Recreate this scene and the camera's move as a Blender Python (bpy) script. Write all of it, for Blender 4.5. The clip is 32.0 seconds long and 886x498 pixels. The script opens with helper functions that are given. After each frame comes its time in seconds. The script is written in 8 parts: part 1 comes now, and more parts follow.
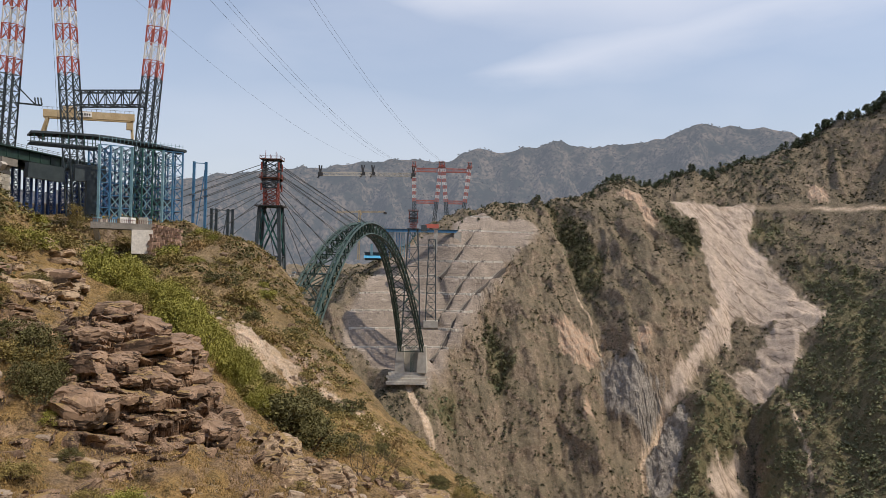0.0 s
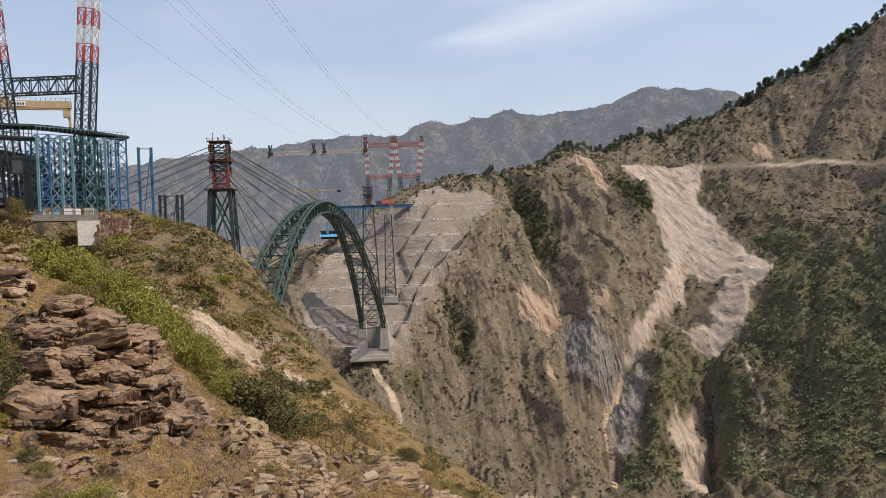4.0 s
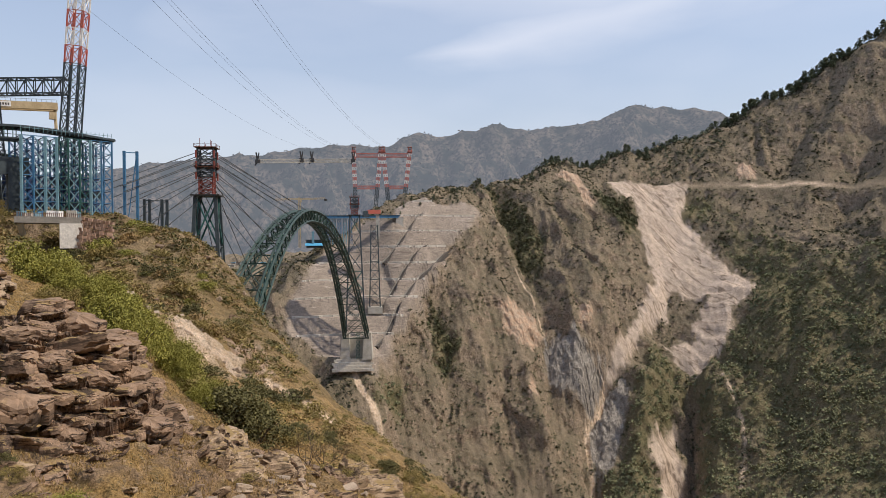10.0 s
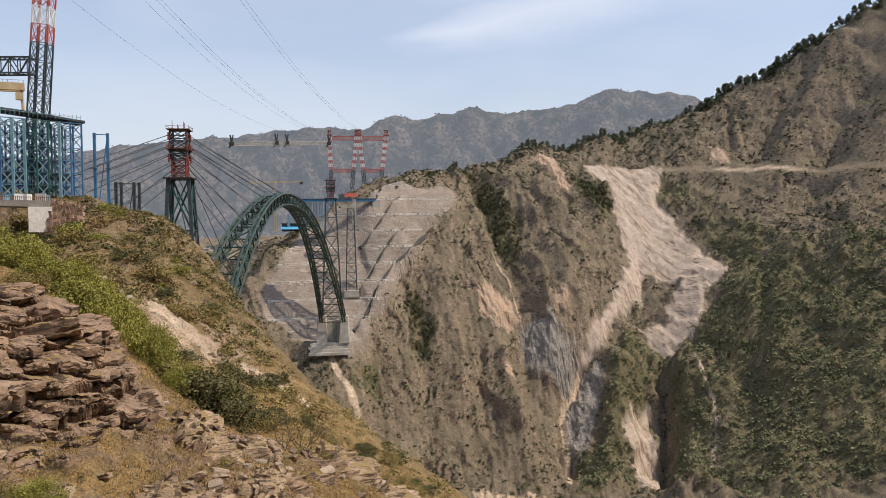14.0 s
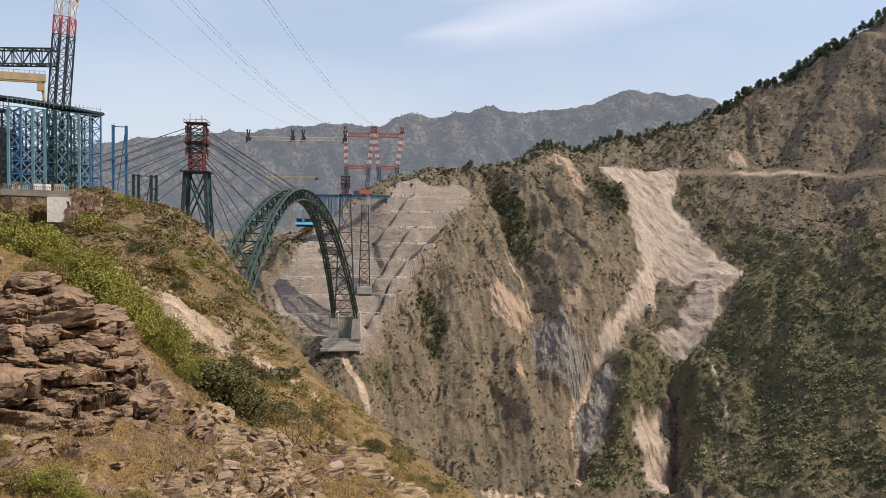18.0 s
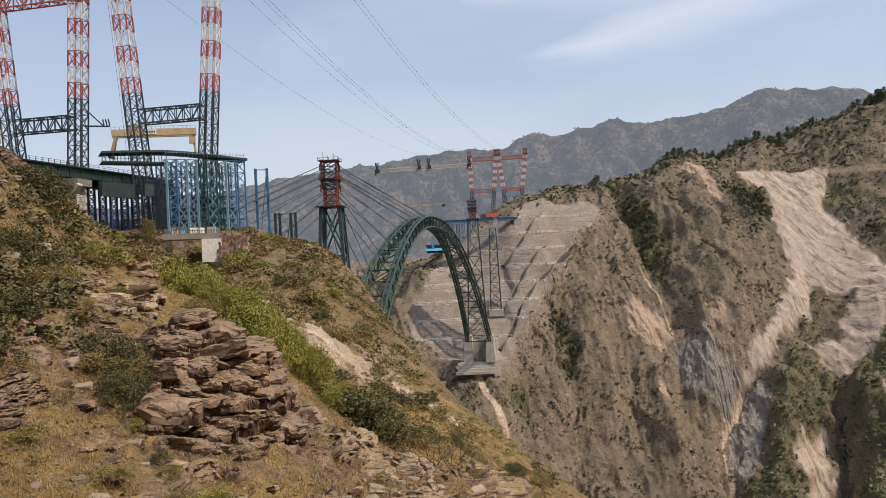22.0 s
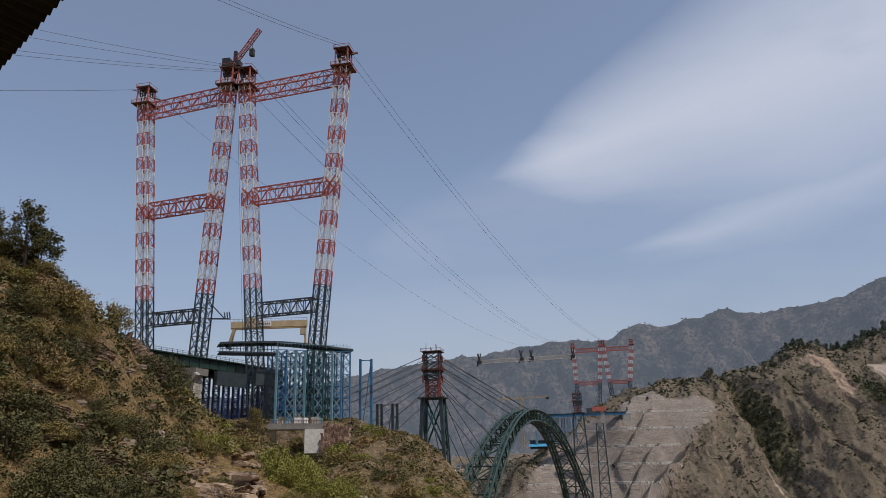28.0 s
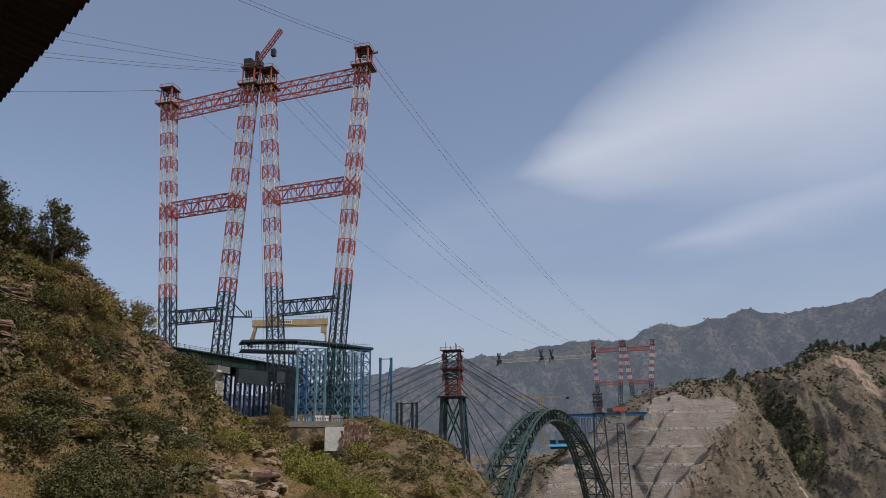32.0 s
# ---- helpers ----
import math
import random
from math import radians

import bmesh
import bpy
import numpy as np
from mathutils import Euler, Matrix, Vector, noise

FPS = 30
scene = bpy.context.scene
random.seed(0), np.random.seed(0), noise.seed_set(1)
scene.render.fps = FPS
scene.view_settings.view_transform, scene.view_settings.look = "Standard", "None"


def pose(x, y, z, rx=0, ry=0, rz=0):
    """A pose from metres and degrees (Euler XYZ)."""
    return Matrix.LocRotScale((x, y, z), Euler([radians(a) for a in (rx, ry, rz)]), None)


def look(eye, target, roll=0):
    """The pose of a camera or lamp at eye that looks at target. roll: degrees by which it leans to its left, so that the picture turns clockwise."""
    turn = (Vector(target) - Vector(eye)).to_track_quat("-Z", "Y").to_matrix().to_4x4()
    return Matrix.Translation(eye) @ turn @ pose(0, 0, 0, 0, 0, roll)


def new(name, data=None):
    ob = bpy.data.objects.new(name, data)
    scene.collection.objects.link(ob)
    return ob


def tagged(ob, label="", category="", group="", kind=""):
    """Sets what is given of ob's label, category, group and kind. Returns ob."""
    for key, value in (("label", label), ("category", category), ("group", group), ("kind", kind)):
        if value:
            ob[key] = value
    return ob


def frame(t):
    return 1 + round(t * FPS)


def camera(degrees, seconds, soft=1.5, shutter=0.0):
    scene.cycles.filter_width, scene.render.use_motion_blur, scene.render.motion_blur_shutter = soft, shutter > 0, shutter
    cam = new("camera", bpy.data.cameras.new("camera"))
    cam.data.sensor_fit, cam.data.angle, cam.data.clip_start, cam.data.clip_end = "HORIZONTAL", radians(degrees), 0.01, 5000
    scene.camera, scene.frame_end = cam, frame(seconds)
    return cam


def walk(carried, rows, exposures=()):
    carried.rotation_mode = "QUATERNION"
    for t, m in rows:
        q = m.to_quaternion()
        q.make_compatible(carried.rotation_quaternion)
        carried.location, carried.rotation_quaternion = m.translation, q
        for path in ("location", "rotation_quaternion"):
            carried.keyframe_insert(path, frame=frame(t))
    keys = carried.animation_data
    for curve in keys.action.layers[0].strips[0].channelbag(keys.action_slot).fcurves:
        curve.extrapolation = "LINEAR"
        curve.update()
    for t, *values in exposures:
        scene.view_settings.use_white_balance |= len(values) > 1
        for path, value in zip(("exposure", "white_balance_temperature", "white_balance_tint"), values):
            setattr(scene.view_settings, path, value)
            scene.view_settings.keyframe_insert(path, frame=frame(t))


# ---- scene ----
# The eye stands still on a hillside yard; the world's origin is at the eye, y runs towards the gorge.
EYE = (0.0, 0.0, 0.0)


def aim(yaw, pitch, roll):
    """Pose of the eye: yaw to the left from +y, pitch up, roll as look() has it, in degrees."""
    return pose(*EYE) @ pose(0, 0, 0, 0, 0, yaw) @ pose(0, 0, 0, 90 + pitch) @ pose(0, 0, 0, 0, 0, roll)


cam = camera(64.87, 32.0, soft=0.85)
SWING = [
    (0.0, -2.35, 0.68, 1.20),
    (0.5, -5.11, -0.70, -3.90),
    (1.0, -5.72, -2.51, -3.09),
    (1.5, -4.77, -1.53, -2.28),
    (2.0, -5.52, -1.28, -1.45),
    (2.5, -9.95, -0.30, -4.92),
    (3.0, -9.11, -0.87, -3.32),
    (3.5, -6.27, -1.55, -2.30),
    (5.5, -5.54, -0.90, -1.57),
    (6.0, -5.87, -0.57, -1.10),
    (6.5, -6.27, -0.53, -0.84),
    (7.0, -6.25, -0.33, -0.71),
    (7.5, -6.34, -0.24, -0.88),
    (8.0, -6.24, -0.14, -0.64),
    (8.5, -6.88, -0.24, -0.88),
    (9.0, -7.01, -0.56, -0.83),
    (9.5, -7.08, -0.75, -0.53),
    (10.0, -7.06, -0.55, -0.47),
    (10.5, -6.78, -0.20, -0.71),
    (11.0, -6.88, -0.01, -0.70),
    (11.5, -8.06, -0.26, -1.57),
    (12.0, -9.21, -1.19, -1.08),
    (12.5, -7.09, -1.12, 1.46),
    (13.0, -7.32, -0.48, -0.57),
    (13.5, -9.30, -1.20, -1.49),
    (14.0, -8.96, -1.92, -0.50),
    (14.5, -8.96, -2.21, 0.42),
    (15.0, -8.68, -2.13, 0.03),
    (15.5, -8.23, -1.97, -0.23),
    (17.5, -8.01, -2.15, 0.58),
    (18.0, -7.86, -2.06, 0.70),
    (18.5, -7.14, -2.37, -0.24),
    (19.0, -5.85, -2.89, -1.27),
    (19.5, -5.40, -2.97, -1.50),
    (20.0, -3.58, -3.10, -0.55),
    (20.5, -0.75, -3.47, -0.47),
    (21.0, -0.46, -2.07, -2.63),
    (21.5, 1.32, -0.84, -2.22),
    (22.0, 2.68, -0.07, -2.72),
    (22.5, 3.50, 0.44, -2.62),
    (23.0, 4.30, 1.61, -2.88),
    (23.5, 3.94, 3.32, -1.68),
    (24.0, 4.73, 4.61, -1.82),
    (24.5, 5.72, 5.16, -1.90),
    (26.5, 9.30, 11.33, -1.71),
    (27.0, 10.01, 13.91, -1.64),
    (27.5, 10.64, 15.43, -1.43),
    (28.0, 10.47, 15.83, -1.58),
    (28.5, 12.40, 16.24, -1.27),
    (29.0, 12.89, 16.28, -1.30),
    (29.5, 11.36, 15.88, -1.04),
    (30.0, 10.25, 15.02, -1.42),
    (30.5, 10.03, 14.66, -0.67),
    (31.0, 10.57, 14.49, -0.65),
    (31.5, 11.22, 15.01, -1.22),
    (32.0, 12.17, 15.79, -1.04),
]

walk(cam, [(t, aim(yaw, pitch, roll)) for t, yaw, pitch, roll in SWING],
     exposures=[(0.0, -0.2, 6800, 10), (1.5, -0.10, 6800, 10), (11.0, -0.12, 6800, 10), (14.0, -0.04, 6850, 10), (20.0, -0.06, 6850, 10), (22.0, -0.14, 6850, 10), (24.0, -0.36, 6850, 10), (26.5, -0.62, 6500, 10), (28.0, -0.76, 6250, 10), (32.0, -0.76, 6250, 10)])

# ---- light ----
SUN_ELEVATION, SUN_AZIMUTH = 57.0, 112.0  # degrees; azimuth clockwise from +y
world = bpy.data.worlds.new("sky")
scene.world = world
world.use_nodes = True
wn, wl = world.node_tree.nodes, world.node_tree.links
wn.clear()
w_out = wn.new("ShaderNodeOutputWorld")
w_bg = wn.new("ShaderNodeBackground")
w_sky = wn.new("ShaderNodeTexSky")
w_sky.sky_type = "NISHITA"
w_sky.sun_disc = False
w_sky.sun_elevation = radians(SUN_ELEVATION)
w_sky.sun_rotation = radians(SUN_AZIMUTH)
w_sky.altitude = 800
w_sky.air_density = 1.0
w_sky.dust_density = 1.5
w_sky.ozone_density = 1.2
# thin high cloud: two streaks lie across the sky, broken up by stretched noise
w_co = wn.new("ShaderNodeTexCoord")


def w_math(op, a, b=0.0, c=0.0):
    t = wn.new("ShaderNodeMath")
    t.operation = op
    for k, v in enumerate((a, b, c)):
        if isinstance(v, (int, float)):
            t.inputs[k].default_value = v
        else:
            wl.new(v, t.inputs[k])
    return t.outputs["Value"]


def w_dot(v):
    t = wn.new("ShaderNodeVectorMath")
    t.operation = "DOT_PRODUCT"
    wl.new(w_co.outputs["Generated"], t.inputs[0])
    t.inputs[1].default_value = v
    return t.outputs["Value"]


def w_range(v, a, b, c=0.0, d=1.0, kind="SMOOTHSTEP"):
    t = wn.new("ShaderNodeMapRange")
    t.interpolation_type = kind
    for k, x in zip(("From Min", "From Max", "To Min", "To Max"), (a, b, c, d)):
        t.inputs[k].default_value = x
    wl.new(v, t.inputs["Value"])
    return t.outputs["Result"]


def sky_dir(az, el):
    return Vector((math.sin(radians(az)) * math.cos(radians(el)), math.cos(radians(az)) * math.cos(radians(el)), math.sin(radians(el))))


def w_noise(scale, detail, stretch):
    m = wn.new("ShaderNodeMapping")
    m.inputs["Rotation"].default_value = (0.0, radians(12), 0.0)
    m.inputs["Scale"].default_value = stretch
    t = wn.new("ShaderNodeTexNoise")
    t.inputs["Scale"].default_value, t.inputs["Detail"].default_value, t.inputs["Roughness"].default_value = scale, detail, 0.5
    wl.new(w_co.outputs["Generated"], m.inputs["Vector"])
    wl.new(m.outputs["Vector"], t.inputs["Vector"])
    return t.outputs["Fac"]


w_wisp = w_noise(2.6, 6.0, (1.0, 1.0, 3.4))
w_soft = w_noise(1.5, 4.0, (1.0, 1.0, 2.6))


def streak(a, b, thin, wide, lo, hi, amount):
    """A band of cloud along the great circle through two directions, widening from bearing a to bearing b."""
    n = sky_dir(*b).cross(sky_dir(*a)).normalized()
    along = w_dot((1, 0, 0))
    off = w_math("ABSOLUTE", w_math("ADD", w_dot(tuple(n)), w_math("MULTIPLY", w_math("SUBTRACT", w_wisp, 0.5), 0.10)))
    width = w_range(along, lo, hi, thin, wide, "LINEAR")
    body = w_math("MULTIPLY", w_range(w_math("DIVIDE", off, width), 1.15, -0.15), w_range(w_wisp, 0.22, 0.52, 0.55, 1.0))
    ends = w_range(along, lo - 0.08, lo + 0.10)
    return w_math("MULTIPLY", w_math("MULTIPLY", body, ends), amount)


w_veil = w_math("MULTIPLY", w_range(w_soft, 0.48, 0.72), 0.20)
w_cloud = w_math("MAXIMUM", streak((-9.5, 20.0), (20.4, 26.6), 0.04, 0.27, -0.09, 0.32, 0.95), streak((2.0, 13.8), (18.5, 17.4), 0.03, 0.09, 0.08, 0.32, 0.6))
w_cloud = w_math("MAXIMUM", w_cloud, streak((-20.0, 14.5), (20.0, 25.0), 0.06, 0.34, -0.30, 0.34, 0.36))
w_cloud = w_math("MAXIMUM", w_math("MAXIMUM", w_cloud, w_veil), w_range(w_dot((0, 0, 1)), 0.14, 0.34, 0.04, 0.20))
w_haze = w_range(w_dot((0, 0, 1)), 0.40, 0.02, 0.0, 0.72)
w_last = w_sky.outputs["Color"]
for w_part, w_colour in ((w_haze, (3.55, 3.66, 4.15, 1)), (w_cloud, (5.2, 5.45, 6.25, 1))):
    w_mix = wn.new("ShaderNodeMix")
    w_mix.data_type = "RGBA"
    w_mix.inputs["B"].default_value = w_colour
    wl.new(w_part, w_mix.inputs["Factor"])
    wl.new(w_last, w_mix.inputs["A"])
    w_last = w_mix.outputs["Result"]
wl.new(w_last, w_bg.inputs["Color"])
w_bg.inputs["Strength"].default_value = 0.184
wl.new(w_bg.outputs["Background"], w_out.inputs["Surface"])

sun = new("sun", bpy.data.lights.new("sun", "SUN"))
sun.data.energy = 3.8
sun.data.angle = radians(0.55)
sun.data.color = (1.0, 0.90, 0.76)
_a, _e = radians(SUN_AZIMUTH), radians(SUN_ELEVATION)
sun.matrix_world = look((math.sin(_a) * math.cos(_e) * 900, math.cos(_a) * math.cos(_e) * 900, math.sin(_e) * 900), (0, 0, 0))


# ---- materials ----
def material(name, base, second=None, scale=1.0, rough=0.8, metal=0.0, bump=0.3, detail=6.0, low=0.35, high=0.65, fine=8.0, island=0.0):
    """A two-scale procedural surface: base and second colour mixed by a broad noise, a fine noise for grain and relief."""
    m = bpy.data.materials.new(name)
    m.use_nodes = True
    n, l = m.node_tree.nodes, m.node_tree.links
    bsdf = n["Principled BSDF"]
    second = second or tuple(c * 0.6 for c in base)
    co = n.new("ShaderNodeTexCoord")
    big = n.new("ShaderNodeTexNoise")
    big.inputs["Scale"].default_value, big.inputs["Detail"].default_value = scale, detail
    ramp = n.new("ShaderNodeMapRange")
    ramp.inputs["From Min"].default_value, ramp.inputs["From Max"].default_value = low, high
    mix = n.new("ShaderNodeMix")
    mix.data_type = "RGBA"
    mix.inputs["A"].default_value, mix.inputs["B"].default_value = (*base, 1), (*second, 1)
    small = n.new("ShaderNodeTexNoise")
    small.inputs["Scale"].default_value, small.inputs["Detail"].default_value = scale * fine, 4.0
    grain = n.new("ShaderNodeMapRange")
    grain.inputs["To Min"].default_value, grain.inputs["To Max"].default_value = 0.62, 1.38
    mul = n.new("ShaderNodeMix")
    mul.data_type, mul.blend_type = "RGBA", "MULTIPLY"
    mul.inputs["Factor"].default_value = 1.0
    l.new(co.outputs["Object"], big.inputs["Vector"])
    l.new(co.outputs["Object"], small.inputs["Vector"])
    l.new(big.outputs["Fac"], ramp.inputs["Value"])
    l.new(ramp.outputs["Result"], mix.inputs["Factor"])
    l.new(small.outputs["Fac"], grain.inputs["Value"])
    l.new(mix.outputs["Result"], mul.inputs["A"])
    l.new(grain.outputs["Result"], mul.inputs["B"])
    last = mul.outputs["Result"]
    if island:
        geo = n.new("ShaderNodeNewGeometry")
        info = n.new("ShaderNodeObjectInfo")
        add = n.new("ShaderNodeMath")
        add.operation = "ADD"
        frac = n.new("ShaderNodeMath")
        frac.operation = "FRACT"
        rng = n.new("ShaderNodeMapRange")
        rng.inputs["To Min"].default_value, rng.inputs["To Max"].default_value = 1 - island, 1 + island
        vary = n.new("ShaderNodeMix")
        vary.data_type, vary.blend_type = "RGBA", "MULTIPLY"
        vary.inputs["Factor"].default_value = 1.0
        l.new(geo.outputs["Random Per Island"], add.inputs[0])
        l.new(info.outputs["Random"], add.inputs[1])
        l.new(add.outputs["Value"], frac.inputs[0])
        l.new(frac.outputs["Value"], rng.inputs["Value"])
        l.new(last, vary.inputs["A"])
        l.new(rng.outputs["Result"], vary.inputs["B"])
        last = vary.outputs["Result"]
    l.new(last, bsdf.inputs["Base Color"])
    bsdf.inputs["Roughness"].default_value = rough
    bsdf.inputs["Metallic"].default_value = metal
    if bump:
        b = n.new("ShaderNodeBump")
        b.inputs["Strength"].default_value = bump
        b.inputs["Distance"].default_value = 0.5 / (scale * fine)
        l.new(small.outputs["Fac"], b.inputs["Height"])
        l.new(b.outputs["Normal"], bsdf.inputs["Normal"])
    return m


RED = material("red_paint", (0.56, 0.13, 0.09), (0.45, 0.12, 0.09), 0.4, 0.55, bump=0.1)
WHITE = material("white_paint", (0.86, 0.85, 0.83), (0.74, 0.72, 0.69), 0.4, 0.55, bump=0.1)
SLATE = material("slate_grey_paint", (0.055, 0.075, 0.085), (0.035, 0.05, 0.06), 0.4, 0.5, bump=0.1)
GREEN = material("green_paint", (0.028, 0.062, 0.048), (0.018, 0.04, 0.034), 0.2, 0.5, bump=0.1)
BLUE = material("blue_paint", (0.06, 0.20, 0.36), (0.04, 0.14, 0.28), 0.3, 0.5, bump=0.1)
PALE_BLUE = material("pale_blue_paint", (0.22, 0.38, 0.44), (0.13, 0.27, 0.34), 0.3, 0.5, bump=0.1)
DEEP_BLUE = material("deep_blue_paint", (0.02, 0.06, 0.20), (0.02, 0.05, 0.14), 0.3, 0.5, bump=0.1)
TEAL = material("teal_paint", (0.03, 0.12, 0.11), (0.02, 0.08, 0.08), 0.3, 0.5, bump=0.1)
YELLOW = material("cream_yellow_paint", (0.56, 0.44, 0.27), (0.46, 0.35, 0.20), 0.4, 0.5, bump=0.1)
STEEL = material("dark_steel", (0.04, 0.045, 0.05), (0.06, 0.05, 0.045), 0.6, 0.55, metal=0.3, bump=0.1)
DARK_RED = material("dull_red_paint", (0.30, 0.07, 0.05), (0.19, 0.05, 0.04), 0.4, 0.6, bump=0.1)
RUST = material("rust_steel", (0.20, 0.075, 0.045), (0.10, 0.05, 0.04), 0.6, 0.75, bump=0.2)
CABLE = material("steel_cable", (0.05, 0.055, 0.06), (0.08, 0.08, 0.08), 1.0, 0.6, metal=0.2, bump=0.0)
CONCRETE = material("concrete", (0.52, 0.49, 0.44), (0.40, 0.37, 0.32), 0.15, 0.9, bump=0.3)
CONCRETE_DARK = material("weathered_concrete", (0.30, 0.28, 0.25), (0.20, 0.185, 0.165), 0.12, 0.92, bump=0.4)


# ---- builders ----
class Geo:
    """Collects boxes and struts for one mesh."""

    def __init__(self):
        self.v, self.f = [], []

    def strut(self, p, q, w, h=None, up=(0, 0, 1)):
        p, q = Vector(p), Vector(q)
        d = (q - p)
        if d.length < 1e-4:
            return self
        d.normalize()
        u = Vector(up)
        if abs(d.dot(u)) > 0.95:
            u = Vector((1, 0, 0))
        s = d.cross(u).normalized()
        u = s.cross(d)
        h = h or w
        b = len(self.v)
        for c in (p, q):
            for i, j in ((-1, -1), (1, -1), (1, 1), (-1, 1)):
                self.v.append(tuple(c + s * (i * w / 2) + u * (j * h / 2)))
        self.f += [tuple(b + k for k in f) for f in ((3, 2, 1, 0), (4, 5, 6, 7), (0, 1, 5, 4), (1, 2, 6, 5), (2, 3, 7, 6), (3, 0, 4, 7))]
        return self

    def box(self, c, size, turn=0.0):
        x, y, z = (s / 2 for s in size)
        ca, sa = math.cos(radians(turn)), math.sin(radians(turn))
        b = len(self.v)
        for k in (-z, z):
            for i, j in ((-x, -y), (x, -y), (x, y), (-x, y)):
                self.v.append((c[0] + i * ca - j * sa, c[1] + i * sa + j * ca, c[2] + k))
        self.f += [tuple(b + k for k in f) for f in ((3, 2, 1, 0), (4, 5, 6, 7), (0, 1, 5, 4), (1, 2, 6, 5), (2, 3, 7, 6), (3, 0, 4, 7))]
        return self

    def tube(self, pts, r, sides=6):
        pts = [Vector(p) for p in pts]
        rings = []
        for i, p in enumerate(pts):
            d = (pts[min(i + 1, len(pts) - 1)] - pts[max(i - 1, 0)]).normalized()
            s = d.cross(Vector((0, 0, 1)))
            s = s.normalized() if s.length > 1e-3 else Vector((1, 0, 0))
            u = s.cross(d)
            rr = r[i] if isinstance(r, (list, tuple)) else r
            rings.append(len(self.v))
            for k in range(sides):
                a = 2 * math.pi * k / sides
                self.v.append(tuple(p + s * (math.cos(a) * rr) + u * (math.sin(a) * rr)))
        for a, b in zip(rings, rings[1:]):
            self.f += [(a + k, a + (k + 1) % sides, b + (k + 1) % sides, b + k) for k in range(sides)]
        self.f.append(tuple(rings[0] + k for k in reversed(range(sides))))
        self.f.append(tuple(rings[-1] + k for k in range(sides)))
        return self

    def prism(self, poly, z0, z1):
        b, n = len(self.v), len(poly)
        self.v += [(x, y, z0) for x, y in poly] + [(x, y, z1) for x, y in poly]
        self.f += [tuple(b + k for k in reversed(range(n))), tuple(b + n + k for k in range(n))]
        self.f += [(b + k, b + (k + 1) % n, b + n + (k + 1) % n, b + n + k) for k in range(n)]
        return self

    def mesh(self, name, mat, smooth=False):
        me = bpy.data.meshes.new(name)
        me.from_pydata(self.v, [], self.f)
        me.materials.append(mat)
        if smooth:
            me.polygons.foreach_set("use_smooth", [True] * len(me.polygons))
        me.update()
        return me


def part(name, geo, mat, parent, label="", kind=""):
    ob = new(name, geo.mesh(name, mat))
    ob.parent = parent
    return tagged(ob, label, kind=kind)


def thing(name, label, category, at=(0, 0, 0), group="", kind=""):
    ob = new(name)
    ob.empty_display_size = 0.5
    ob.location = at
    return tagged(ob, label, category, group, kind)


def put(name, geo, mat, root, label="", kind=""):
    """A part whose coordinates are given in the world, under a thing standing elsewhere."""
    off = Vector(root.location if root.parent is None else root.parent.location)
    geo.v = [(x - off.x, y - off.y, z - off.z) for x, y, z in geo.v]
    ob = new(name, geo.mesh(name, mat))
    ob.parent = root
    return tagged(ob, label, kind=kind)


def lerp(a, b, t):
    return Vector(a) * (1 - t) + Vector(b) * t


def lattice_leg(geo_chord, geo_brace, a, b, width, panels, side, chord=0.5, brace=0.26, first=0, last=None, mids=True):
    """Square lattice column from a to b: four corner chords and crossed braces on each face, panels first..last only."""
    a, b = Vector(a), Vector(b)
    d = (b - a).normalized()
    s = Vector(side)
    s = (s - d * s.dot(d)).normalized()
    u = s.cross(d)
    last = panels if last is None else last
    h = width / 2
    cs = [s * (i * h) + u * (j * h) for i, j in ((-1, -1), (1, -1), (1, 1), (-1, 1))]
    p0, p1 = lerp(a, b, first / panels), lerp(a, b, last / panels)
    for c in cs:
        geo_chord.strut(p0 + c, p1 + c, chord)
    for k in range(first, last):
        q0, q1 = lerp(a, b, k / panels), lerp(a, b, (k + 1) / panels)
        for m in range(4):
            c, e = cs[m], cs[(m + 1) % 4]
            geo_brace.strut(q0 + c, q1 + e, brace)
            geo_brace.strut(q0 + e, q1 + c, brace)
            if mids:
                geo_brace.strut(q1 + c, q1 + e, brace)


def lattice_beam(geo_chord, geo_brace, a, b, wide, high, panels, chord=0.45, brace=0.24):
    """Box lattice girder with zigzag webs between two points."""
    a, b = Vector(a), Vector(b)
    d = (b - a).normalized()
    s = d.cross(Vector((0, 0, 1))).normalized()
    u = s.cross(d)
    cs = [s * (i * wide / 2) + u * (j * high / 2) for i, j in ((-1, -1), (1, -1), (1, 1), (-1, 1))]
    for c in cs:
        geo_chord.strut(a + c, b + c, chord)
    for k in range(panels):
        q0, q1 = lerp(a, b, k / panels), lerp(a, b, (k + 1) / panels)
        for m in range(4):
            c, e = (cs[m], cs[(m + 1) % 4]) if k % 2 else (cs[(m + 1) % 4], cs[m])
            geo_brace.strut(q0 + c, q1 + e, brace)
            geo_brace.strut(q1 + c, q1 + e, brace)


def sag(a, b, drop, n=24):
    """Points of a hanging rope."""
    return [lerp(a, b, k / n) - Vector((0, 0, drop * 4 * (k / n) * (1 - k / n))) for k in range(n + 1)]

